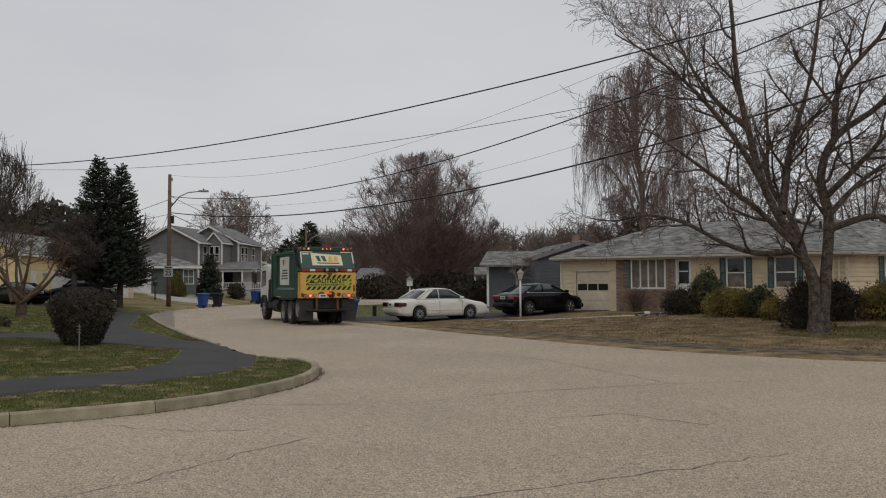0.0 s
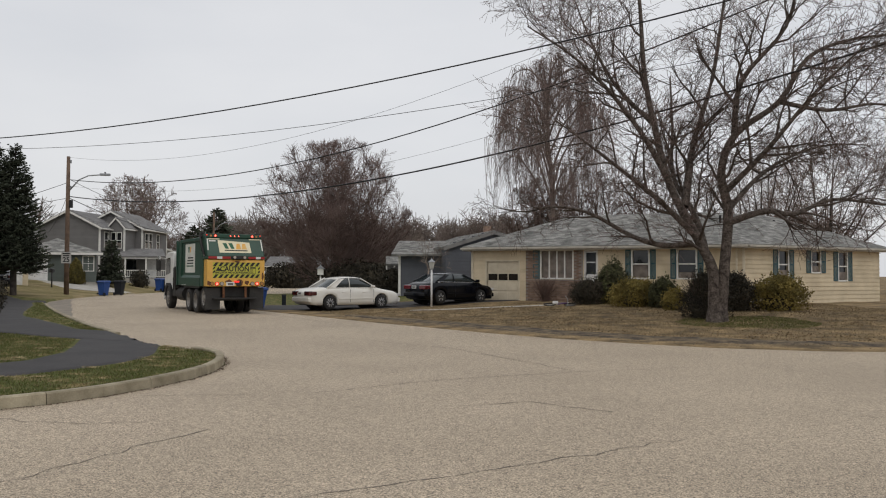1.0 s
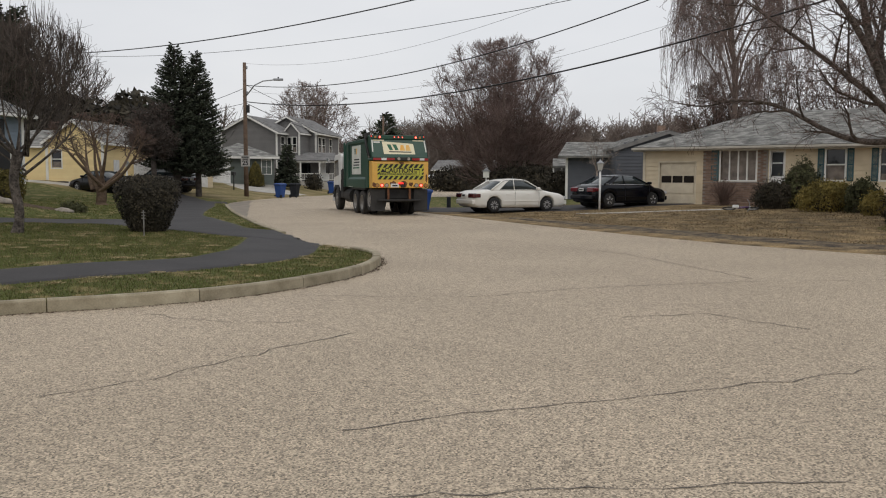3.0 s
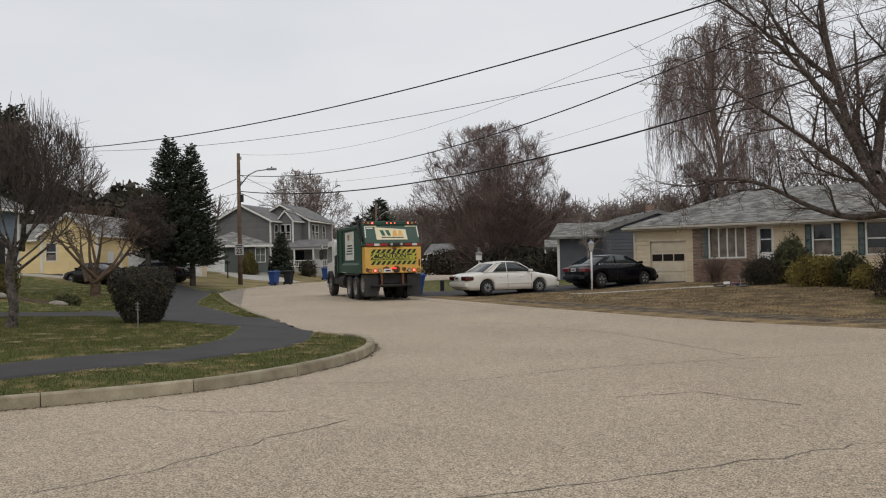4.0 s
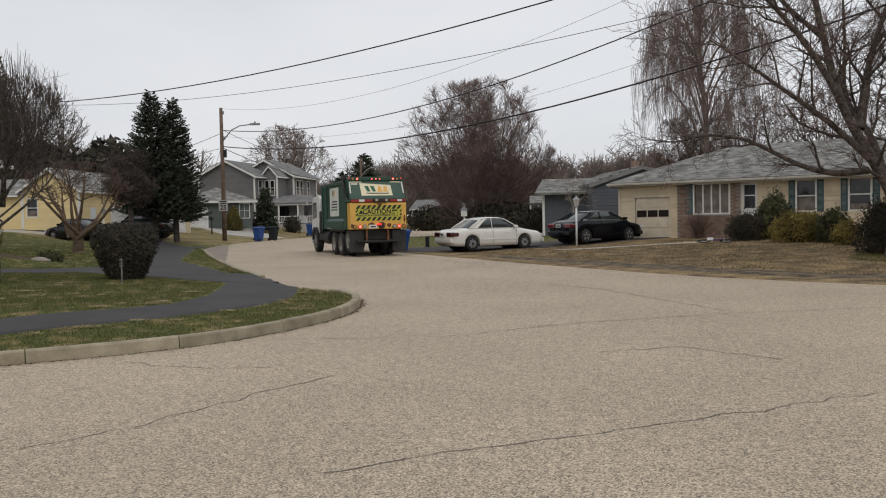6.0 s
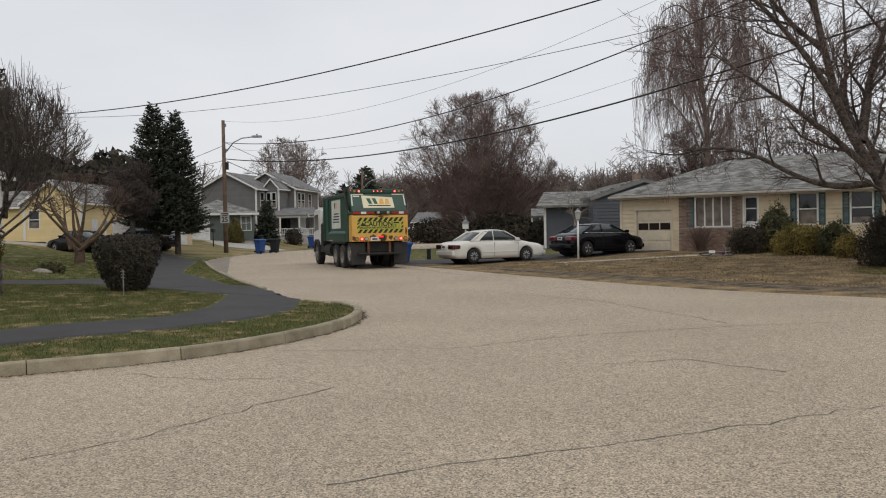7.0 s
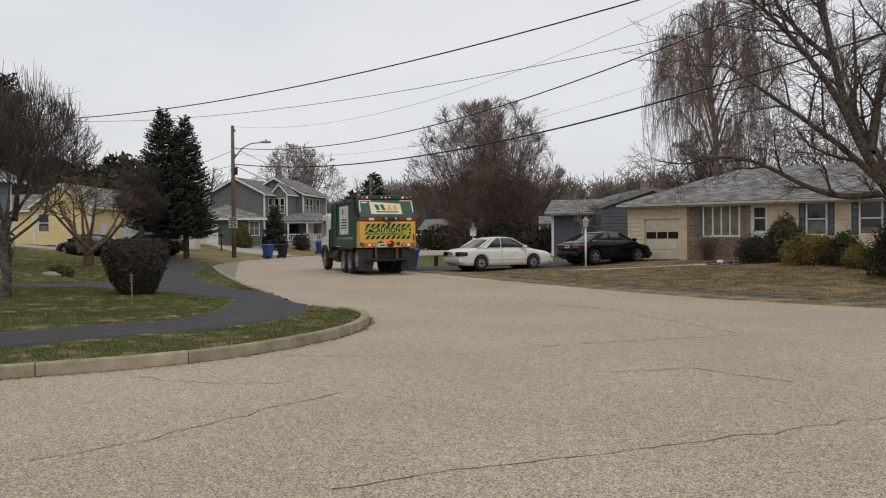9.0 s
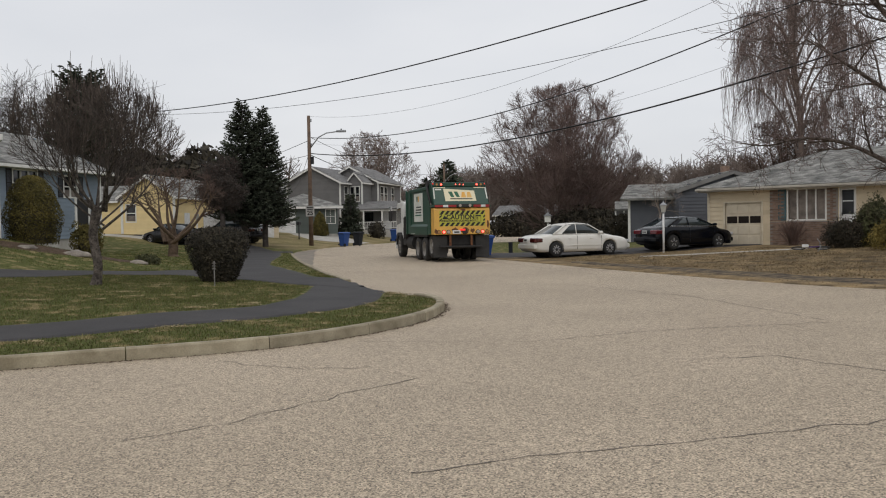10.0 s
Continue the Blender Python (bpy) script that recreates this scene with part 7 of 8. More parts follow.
def weeping_tree(base, height, seed):
    """Birch-like tree: limbs arch over and let down clumped curtains of thin twigs."""
    rnd = random.Random(seed)
    tree = thing("weeping_birch", "tall bare weeping birch with hanging twigs behind the house", "tree")
    x, y, z = base
    out = [[], [], [], []]
    axis = smooth_line([(x, y, z - 0.1), (x + 0.25, y, z + height * 0.35), (x - 0.1, y + 0.2, z + height * 0.7), (x + 0.15, y, z + height * 0.97)], 5)
    out[0].append((axis, [0.24 * (1 - 0.85 * k / (len(axis) - 1)) for k in range(len(axis))]))
    for i in range(24):
        a = 2.39996 * i + rnd.gauss(0, 0.2)
        h = Vector((math.cos(a), math.sin(a), 0))
        u = 0.28 + 0.6 * (i + 0.5) / 24
        root = axis[int(u * (len(axis) - 1))]
        rad = rnd.uniform(2.6, 4.7) * (1.0 if u < 0.7 else 0.7)
        top = z + height * min(1.0, u + rnd.uniform(0.16, 0.3)) - 3.0 * (rad / 4.7) ** 2 * (u > 0.6)
        top = max(top, root.z + 0.8)
        pts = smooth_line([root, root + h * rad * 0.28 + Vector((0, 0, (top - root.z) * 0.6)), root + h * rad * 0.66 + Vector((rnd.gauss(0, 0.2), rnd.gauss(0, 0.2), top - root.z)), root + h * rad * 0.92 + Vector((0, 0, top - root.z - 0.3)), root + h * rad * 1.05 + Vector((0, 0, top - root.z - 1.2))], 4)
        n = len(pts)
        out[0].append((pts, [0.085 * (1 - 0.82 * k / (n - 1)) for k in range(n)]))
        for k in range(11):
            w = rnd.uniform(0.3, 1.0)
            p = pts[int(w * (n - 1))]
            b = a + rnd.gauss(0, 0.9)
            d = Vector((math.cos(b), math.sin(b), 0))
            ln = rnd.uniform(0.5, 1.5)
            q = p + d * ln * 0.5 + Vector((0, 0, rnd.uniform(0.1, 0.5)))
            e = p + d * ln + Vector((0, 0, rnd.uniform(-0.5, 0.1)))
            arc = smooth_line([p, q, e], 3)
            out[1].append((arc, [0.022 * (1 - 0.5 * m / (len(arc) - 1)) for m in range(len(arc))]))
            long = rnd.uniform(1.2, 5.8)
            sway = Vector((rnd.gauss(0, 0.25), rnd.gauss(0, 0.25), 0))
            for _ in range(8):
                s = arc[rnd.randrange(2, len(arc))] + Vector((rnd.gauss(0, 0.10), rnd.gauss(0, 0.10), rnd.gauss(0, 0.1)))
                drop = min(long * rnd.uniform(0.45, 1.15), s.z - z - 2.2)
                line, r = [s], [0.010]
                for m in range(1, 6):
                    v = m / 5
                    line.append(s + sway * v + Vector((rnd.gauss(0, 0.05) + 0.1 * math.sin(m + k), rnd.gauss(0, 0.05), -drop * v)))
                    r.append(0.010 - 0.004 * v)
                out[2].append((line, r))
                for _ in range(3):
                    c = line[rnd.randrange(1, 5)]
                    t = c + Vector((rnd.gauss(0, 0.16), rnd.gauss(0, 0.16), -rnd.uniform(0.2, 0.7)))
                    out[3].append(([c, c.lerp(t, 0.4) + Vector((rnd.gauss(0, 0.05), rnd.gauss(0, 0.05), 0.03)), t], [0.008, 0.007, 0.005]))
    tree_meshes(tree, out, (BARK_SOFT, BARK_HANG, BARK_HANG, BARK_HANG))


def card_cloud(points, size, rnd, flat=0.3, lean=None):
    v, f = [], []
    for p, n in points:
        a = Vector((rnd.gauss(0, 1), rnd.gauss(0, 1), rnd.gauss(0, 1)))
        a = (a - n * a.dot(n) * (1 - flat)).normalized()
        b = n.cross(a).normalized() if n.cross(a).length > 1e-3 else Vector((1, 0, 0))
        b = (b + n * rnd.uniform(-0.6, 0.6)).normalized()
        s = size * rnd.uniform(0.6, 1.3)
        k = len(v)
        v += [tuple(p - a * s), tuple(p + b * s * 0.5), tuple(p + a * s), tuple(p - b * s * 0.5)]
        f.append((k, k + 1, k + 2, k + 3))
    return v, f


def conifer(label, x, y, z, height, radius, seed, n_rows=30, size=0.34, bare=0.06, per=1.0, top=0.0, droop=0.35, power=0.8):
    """A spruce: whorls of drooping boughs clad in needle sprays."""
    rnd = random.Random(seed)
    tree = thing("spruce", label, "tree")
    v, f = [], []
    tube_into(v, f, [(x, y, z - 0.2), (x, y, z + height * 0.5), (x, y, z + height)], [radius * 0.09, radius * 0.06, 0.02], 8)
    raw("trunk", v, f, BARK, tree, True)
    verts, faces, bv, bf = [], [], [], []
    for i in range(n_rows):
        u = bare + (1 - bare) * i / n_rows
        rr = radius * (1 - u) ** power * rnd.uniform(0.85, 1.1) + 0.15 + top * (1 - u)
        n = int((9 + 16 * (1 - u)) * per)
        for k in range(n):
            a = rnd.uniform(0, 2 * math.pi)
            ln = rr * rnd.uniform(0.72, 1.12)
            h = z + height * u + rnd.gauss(0, height * 0.012)
            d = Vector((math.cos(a), math.sin(a), -droop * (1 - u) + 0.25 * u + rnd.gauss(0, 0.08)))
            p0 = Vector((x, y, h))
            m = max(3, int(ln / (size * 0.42)))
            tube_into(bv, bf, [p0, p0 + d * ln * 0.95], [0.02, 0.006], 3)
            for s in range(m):
                w = (s + rnd.random()) / m
                p = p0 + d * ln * (0.25 + 0.75 * w) + Vector((0, 0, 0.22 * ln * w * w))
                for _ in range(2):
                    side = Vector((-math.sin(a), math.cos(a), 0)) * rnd.choice((-1, 1))
                    fd = (d * rnd.uniform(0.4, 1) + side * rnd.uniform(0.2, 1.0) + Vector((0, 0, rnd.gauss(-0.12, 0.3)))).normalized()
                    q = p + fd * size * rnd.uniform(0.7, 1.3)
                    wd = fd.cross(Vector((rnd.gauss(0, 1), rnd.gauss(0, 1), rnd.gauss(0, 1)))).normalized() * size * rnd.uniform(0.16, 0.3)
                    c = len(verts)
                    mid = p.lerp(q, 0.45)
                    verts += [tuple(p), tuple(mid + wd), tuple(q), tuple(mid - wd)]
                    faces.append((c, c + 1, c + 2, c + 3))
    raw("bough_growth", bv, bf, BARK, tree, kind="stuff")
    raw("needle_growth", verts, faces, NEEDLE, tree, kind="stuff")
    return tree


def shrub(name, label, x, y, rx, ry, h, mat, seed, n=3500, size=0.07, z=None, shape="dome", ragged=0.18, core=True, group="", twigs=0, sprays=0):
    """A bush: leaf sprays over an uneven outline round stems and a dark core that stands for inner shade."""
    rnd = random.Random(seed)
    z = g(x, y) if z is None else z
    b = thing(name, label, "shrub", group=group)
    def surface(u, a):
        """Unit profile: radius at height share u."""
        if shape == "dome":
            r = math.sqrt(max(1 - (max(u, 0.25) - 0.25) ** 2 / 0.5625, 0)) * (0.82 + 0.18 * min(u / 0.25, 1))
        elif shape == "cone":
            r = (1 - max(u - 0.12, 0) / 0.88) ** 0.55 * (0.85 + 0.15 * min(u / 0.15, 1))
        elif shape == "egg":
            r = math.sqrt(max(1 - ((u - 0.32) / 0.69) ** 2, 0)) if u > 0.32 else 0.86 + 0.14 * u / 0.32
        elif shape == "vase":
            r = (0.5 + 0.5 * min(u / 0.55, 1) ** 0.8) * (1 if u < 0.86 else math.sqrt(max(1 - ((u - 0.86) / 0.16) ** 2, 0.05)))
        else:
            r = 1.0 if u < 0.85 else 0.9
        k = 1 + ragged * noise.noise((math.cos(a) * 1.7 + seed, math.sin(a) * 1.7, u * 3.2)) + ragged * 0.5 * noise.noise((math.cos(a) * 5 + seed, math.sin(a) * 5, u * 9))
        return r * k
    pts = []
    lobes = []
    if shape == "dome":
        for _ in range(16):
            a, e, u = rnd.uniform(0, 6.28), math.sqrt(rnd.random()) * 0.72, rnd.uniform(0.3, 0.78)
            e *= math.sqrt(max(1 - (u - 0.2) ** 2, 0.1))
            lobes.append((math.cos(a) * e * 1.15, math.sin(a) * e * 1.15, u * rnd.uniform(0.75, 1.12), rnd.uniform(0.16, 0.42)))
        for _ in range(n // 2):
            cx, cy, cu, cr = rnd.choice(lobes)
            w = Vector((rnd.gauss(0, 1), rnd.gauss(0, 1), rnd.gauss(0, 1) + 0.25)).normalized()
            k = cr * rnd.uniform(0.8, 1.15)
            p = Vector((x + (cx + w.x * k) * rx, y + (cy + w.y * k) * ry, z + max(cu + w.z * k * 1.05, 0.02) * h))
            pts.append((p, w))
        n = n // 2
    for _ in range(n):
        u, a = rnd.random() ** 0.9, rnd.uniform(0, 2 * math.pi)
        depth = 1 - 0.28 * rnd.random() ** 1.6
        if u > 0.8 and rnd.random() < 0.6:
            depth = math.sqrt(rnd.random())
        r = surface(u, a) * depth
        p = Vector((x + math.cos(a) * r * rx, y + math.sin(a) * r * ry, z + u * h + rnd.gauss(0, size * 0.5)))
        nrm = Vector((math.cos(a), math.sin(a), (u - 0.4) * 1.2)).normalized()
        pts.append((p, nrm))
    for _ in range(sprays):
        a, e = rnd.uniform(0, 6.28), rnd.uniform(0.15, 1.0)
        k = rnd.uniform(0.85, 1.3)
        p0 = Vector((x, y, z + h * 0.25 * rnd.random()))
        p1 = Vector((x + math.cos(a) * rx * e * k, y + math.sin(a) * ry * e * k, z + h * (0.25 + 0.8 * math.sqrt(max(1 - e * e, 0.0)) * k * rnd.uniform(0.75, 1.0))))
        for i in range(16):
            q = p0.lerp(p1, 0.5 + 0.5 * i / 16)
            pts.append((q + Vector((rnd.gauss(0, 0.025), rnd.gauss(0, 0.025), rnd.gauss(0, 0.025) + 0.05 * (i / 16) ** 2)), Vector((rnd.gauss(0, 1), rnd.gauss(0, 1), rnd.gauss(0, 1))).normalized()))
    v, f = card_cloud(pts, size, rnd, 0.5)
    raw("foliage", v, f, mat, b, kind="stuff")
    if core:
        # added solid in dark leaf colour, painting the shade deep in the foliage
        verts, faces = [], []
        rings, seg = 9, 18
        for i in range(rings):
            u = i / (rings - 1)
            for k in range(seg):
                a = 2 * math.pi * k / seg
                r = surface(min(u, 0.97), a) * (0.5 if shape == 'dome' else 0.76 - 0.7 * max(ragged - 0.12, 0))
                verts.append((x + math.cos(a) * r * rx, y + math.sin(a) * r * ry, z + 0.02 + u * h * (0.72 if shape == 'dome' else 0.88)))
        for i in range(rings - 1):
            for k in range(seg):
                faces.append((i * seg + k, i * seg + (k + 1) % seg, (i + 1) * seg + (k + 1) % seg, (i + 1) * seg + k))
        faces.append(tuple(range((rings - 1) * seg, rings * seg)))
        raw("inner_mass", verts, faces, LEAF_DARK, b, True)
    if twigs:
        v, f = [], []
        for _ in range(twigs):
            a, e = rnd.uniform(0, 6.28), rnd.uniform(0.2, 1.0)
            p0 = Vector((x + rnd.gauss(0, rx * 0.12), y + rnd.gauss(0, ry * 0.12), z))
            p1 = Vector((x + math.cos(a) * rx * e, y + math.sin(a) * ry * e, z + h * rnd.uniform(0.5, 1.0)))
            tube_into(v, f, [p0, p0.lerp(p1, 0.5) + Vector((rnd.gauss(0, 0.04), rnd.gauss(0, 0.04), 0.05)), p1], [0.014, 0.01, 0.005], 3)
        raw("stem_growth", v, f, BARK_RED, b, kind="stuff")
    return b


street_maple()
weeping_tree((11.4, 57.5, 0.4), 17.3, 5)
SPEC_BIG = dict(segs=(5, 4, 3, 3), wander=0.14, lift=(0.09, 0.08, 0.05), kids=(15, 9, 5), length=(3.0, 1.7, 0.9), radius=(0.04, 0.02, 0.013), angle=(18, 50), tip=0.009)
SPEC_BIG["kids"], SPEC_BIG["length"] = (16, 8, 6), (2.6, 1.5, 0.85)
crown_tree("bare_thicket_tree", "broad many-stemmed bare brown tree by the side street", (-4.4, 70.0, 0.3), 34, (5.4, 6.5, 7.2, 4.6, 0.22), SPEC_BIG, (BARK_SOFT, BARK_ROSE, BARK_RED, BARK_ROSE), 21, r0=0.12, bend=0.06, low=-0.35)
SPEC_FAR = dict(segs=(4, 3, 3), wander=0.15, lift=(0.08, 0.05), kids=(10, 6, 3), length=(3.6, 1.9, 1.0), radius=(0.055, 0.026, 0.016), angle=(22, 60), tip=0.011)
SPEC_BACK = dict(SPEC_FAR, kids=(9, 6, 3), length=(2.4, 1.4, 0.8))
SPEC_FAR2 = dict(segs=(4, 3, 3), wander=0.15, lift=(0.08, 0.05), kids=(12, 8, 4), length=(3.6, 1.9, 1.0), radius=(0.07, 0.04, 0.026), angle=(22, 60), tip=0.018)
crown_tree("bare_street_tree", "tall bare pale tree behind the grey house", (-32.0, 108.0, 0.8), 20, (7.4, 6.2, 5.6, 4.2, 0.2), dict(SPEC_FAR2, kids=(9, 6, 3)), (BARK_PALE, BARK_PALE, BARK_PALE, BARK_ROSE), 22, bole=3.0, r0=0.32, bend=0.1, low=0.0, buds_n=1200, bud_size=0.07)
for i, (x, y, h, sp) in enumerate(((-54.5, 64.7, 15.5, 6.5), (-47.5, 62.5, 13.5, 5.0), (-62, 66, 16, 6.5), (-42.5, 66, 12.5, 4.5), (-50.5, 58, 13.0, 4.5), (-45, 56, 11.0, 4.0))):
    wild_tree("bare_garden_tree", "tall bare grey tree behind the houses", (x, y, 1.0), 9, h, sp, SPEC_FAR, (BARK, BARK, BARK, BARK), 30 + i, bole=2.5, r0=0.26, group="bare trees behind the houses")
for i, (x, y, h, sp, m) in enumerate(((15.5, 62, 9.0, 3.6, BARK_RED), (20.5, 60, 9.5, 4.4, BARK_RED), (11.6, 63, 8.6, 2.7, BARK_RED), (26.5, 57, 11, 5.0, BARK_SOFT), (34, 62, 13, 6, BARK_SOFT), (42, 60, 12, 6, BARK_SOFT))):
    crown_tree("bare_back_tree", "bare reddish tree behind the ranch house", (x, y, 0.4), 14, (h * 0.6, sp, h * 0.42, h * 0.38, 0.22), SPEC_BACK, (BARK, m, m, m), 40 + i, bole=1.5, r0=0.2, bend=0.08, low=-0.1, buds_n=1500, bud_size=0.05, group="bare trees behind the ranch house")
SPEC_ORN = dict(segs=(6, 5, 4, 3), wander=0.09, lift=(0.05, 0.08, 0.09), kids=(7, 4, 3), length=(1.45, 0.85, 0.5), radius=(0.024, 0.012, 0.0075), angle=(16, 42), tip=0.0042)
SPEC_THIN = dict(segs=(6, 5, 4), wander=0.2, lift=(0.02, 0.03, 0.02), kids=(5, 4, 2), length=(1.0, 0.55, 0.3), radius=(0.022, 0.012, 0.008), angle=(25, 65), tip=0.006)
wild_tree("young_tree", "thin young bare tree behind the black car", (2.3, 47.0, g(2.3, 47.0)), 4, 3.9, 1.3, SPEC_THIN, (BARK_PALE, BARK_PALE, BARK_PALE, BARK_PALE), 63, bole=1.7, r0=0.05)
orn_z = g(-12.2, 17.7)
SPEC_ORN = dict(SPEC_ORN, kids=(11, 6, 3), length=(1.2, 0.75, 0.45))
crown_tree("bare_ornamental_tree", "small bare ornamental tree with upright shoots on the lawn", (-12.2, 17.7, orn_z), 17, (3.25, 2.05, 1.4, 1.3, 0.16), SPEC_ORN, (BARK_TRUNK, BARK, BARK, BARK_DARK), 51, bole=1.85, r0=0.105, lean=(0.14, 0.0), bend=0.14, low=-0.15, shoots=650, shoot=(0.2, 0.75), knots=0.09, limb=0.34, clear=0.3)
SPEC_SMALL = dict(segs=(6, 5, 4), wander=0.16, lift=(0.04, 0.06, 0.05), kids=(7, 5, 4), length=(1.5, 0.8, 0.45), radius=(0.055, 0.02, 0.011), angle=(25, 60), tip=0.008)
SPEC_SMALL = dict(SPEC_SMALL, kids=(7, 5, 4), length=(1.3, 0.8, 0.45))
crown_tree("low_garden_tree", "low spreading bare tree with several thick tan limbs", (-21.65, 37.9, g(-21.65, 37.9)), 8, (2.75, 3.2, 1.6, 1.0, 0.15), SPEC_SMALL, (BARK_TAN, BARK_TAN, BARK_RED, BARK_RED), 61, bole=0.85, r0=0.24, bend=0.1, low=0.05, knots=0.04, clear=0.5)
SPEC_DENSE = dict(segs=(5, 4, 3), wander=0.2, lift=(0.02, 0.03, 0.02), kids=(13, 8, 5), length=(0.9, 0.6, 0.4), radius=(0.025, 0.016, 0.012), angle=(30, 75), tip=0.012)
wild_tree("dense_brown_tree", "dense dark brown bare tree beside the spruce", (-24.8, 49.6, g(-24.8, 49.6)), 14, 5.9, 1.5, SPEC_DENSE, (BARK, BARK, BARK_RED, BARK), 62, bole=2.5, r0=0.16, buds_n=3500, bud_size=0.05, bud_mat=BARK)
conifer("tall dark green spruce beside the far drive", -24.3, 51.8, 0.5, 9.45, 2.75, 71, bare=0.2, n_rows=54, per=1.2, size=0.17, power=0.72, droop=0.25)
conifer("second dark spruce close beside the first", -23.2, 52.6, 0.5, 9.05, 2.25, 72, bare=0.16, n_rows=52, per=1.2, size=0.17, power=0.75, droop=0.25)
conifer("dark pine behind the houses", -30.4, 43.5, 1.1, 9.6, 2.1, 73, n_rows=24, bare=0.5, top=0.2, size=0.27, droop=-0.2, power=0.25, per=1.3)
conifer("dark far conifer by the street", -24.0, 118.5, 0.6, 10.2, 4.0, 74, n_rows=20, size=0.7, bare=0.05, top=0.8, per=0.8)
conifer("dark far conifer by the street", -26.5, 116.5, 0.6, 7.6, 3.2, 75, n_rows=16, size=0.65, bare=0.05, top=0.6, per=0.8)
conifer("small dark spruce by the garage", -24.0, 73.6, 0.95, 3.6, 1.0, 76, n_rows=16, size=0.3)

# bushes of the near lawn and the left houses
shrub("clipped_bush", "dark clipped evergreen bush widening upwards on the lawn", -10.35, 20.35, 0.80, 0.80, 1.42, LEAF_DARK, 1, n=9000, size=0.038, shape="vase", ragged=0.10, twigs=60)
shrub("cone_evergreen", "olive rounded cone evergreen before the blue house", -20.75, 26.6, 1.0, 1.0, 2.48, LEAF_OLIVE, 2, n=15000, size=0.038, shape="egg", ragged=0.10)
shrub("garden_shrub", "small olive leafy shrub in the flower bed", -18.95, 27.1, 0.62, 0.55, 1.05, LEAF_OLIVE, 3, n=3000, size=0.05, ragged=0.25)
shrub("dark_foundation_shrub", "low dark shrub against the white house", -20.2, 22.3, 1.1, 0.8, 1.0, LEAF_DARK, 4, n=5000, size=0.045)
shrub("low_green_plant", "low clump of green leaves by the rocks", -17.0, 27.9, 0.5, 0.35, 0.32, LEAF_GREEN, 5, n=900, size=0.06, core=False)
shrub("cone_shrub", "golden rounded evergreen by the garage", -25.75, 70.2, 0.85, 0.85, 2.1, LEAF_OLIVE, 6, n=3000, size=0.09, shape="cone")
shrub("dark_round_shrub", "dark round evergreen by the porch", -23.0, 78.5, 0.9, 0.8, 1.5, LEAF_DARK, 7, n=1800, size=0.1)
for i, (x, y, r, h) in enumerate(((-20.8, 97, 1.0, 1.6), (-19.6, 97.5, 0.8, 2.0), (-21.8, 97, 1.0, 1.3), (-25.2, 76.5, 1.2, 1.0), (-21.0, 80.2, 1.0, 0.8))):
    shrub("far_shrub", "small dark evergreen shrub before a far house", x, y, r, r, h, LEAF_DARK, 8 + i, n=900, size=0.12, group="far shrubs")
# bushes of the ranch house
shrub("dark_evergreen_shrub", "low dark evergreen shrub before the ranch house", 9.0, 36.5, 0.8, 0.6, 1.1, LEAF_DARK, 20, n=7000, size=0.04, ragged=0.35, twigs=60, sprays=200)
shrub("rhododendron", "tall green rhododendron before the ranch house", 10.25, 36.9, 0.9, 0.75, 1.8, LEAF_GREEN, 21, n=7000, size=0.055, ragged=0.4, twigs=60, sprays=120)
shrub("golden_juniper", "golden green spreading juniper before the ranch house", 10.4, 33.8, 1.15, 0.7, 1.15, LEAF_GOLD, 22, n=8000, size=0.045, ragged=0.4, sprays=160)
shrub("green_juniper", "green shrub between golden junipers", 11.2, 32.7, 0.65, 0.6, 1.2, LEAF_GREEN, 23, n=4000, size=0.05, ragged=0.35, sprays=90)
shrub("golden_juniper", "small golden juniper by the dark yew", 11.15, 31.2, 0.5, 0.45, 0.8, LEAF_GOLD, 24, n=2500, size=0.045, ragged=0.3, sprays=70)
shrub("dark_yew", "dark spreading yew at the foot of the tree", 10.75, 27.0, 0.85, 0.8, 1.5, LEAF_DARK, 25, n=6000, size=0.04, shape="cone", ragged=0.4, twigs=160, sprays=420)
shrub("dark_yew", "wide dark yew before the side wall", 13.0, 30.0, 1.0, 0.7, 1.35, LEAF_DARK, 26, n=6500, size=0.05, ragged=0.3, sprays=200)
shrub("golden_juniper", "golden juniper at the end of the side wall bed", 14.75, 29.9, 1.2, 0.8, 1.3, LEAF_GOLD, 27, n=7500, size=0.05, ragged=0.35, sprays=160)
shrub("bare_shrub", "bare reddish twiggy shrub under the picture window", 7.7, 39.9, 0.7, 0.5, 1.2, BUD, 28, n=350, size=0.03, core=False, twigs=160)
shrub("dark_yew", "dark low yew before the side porch", 0.35, 56.0, 1.1, 0.8, 1.75, LEAF_DARK, 33, n=3000, size=0.09, ragged=0.3)
shrub("dark_hedge", "dark evergreen hedge behind the parked cars", -1.5, 66.0, 4.5, 1.5, 2.3, LEAF_DARK, 29, n=5000, size=0.14)
shrub("dark_hedge", "dark evergreen hedge along the side street", -10.5, 100.0, 5.5, 2.0, 3.2, LEAF_DARK, 30, n=4500, size=0.2)


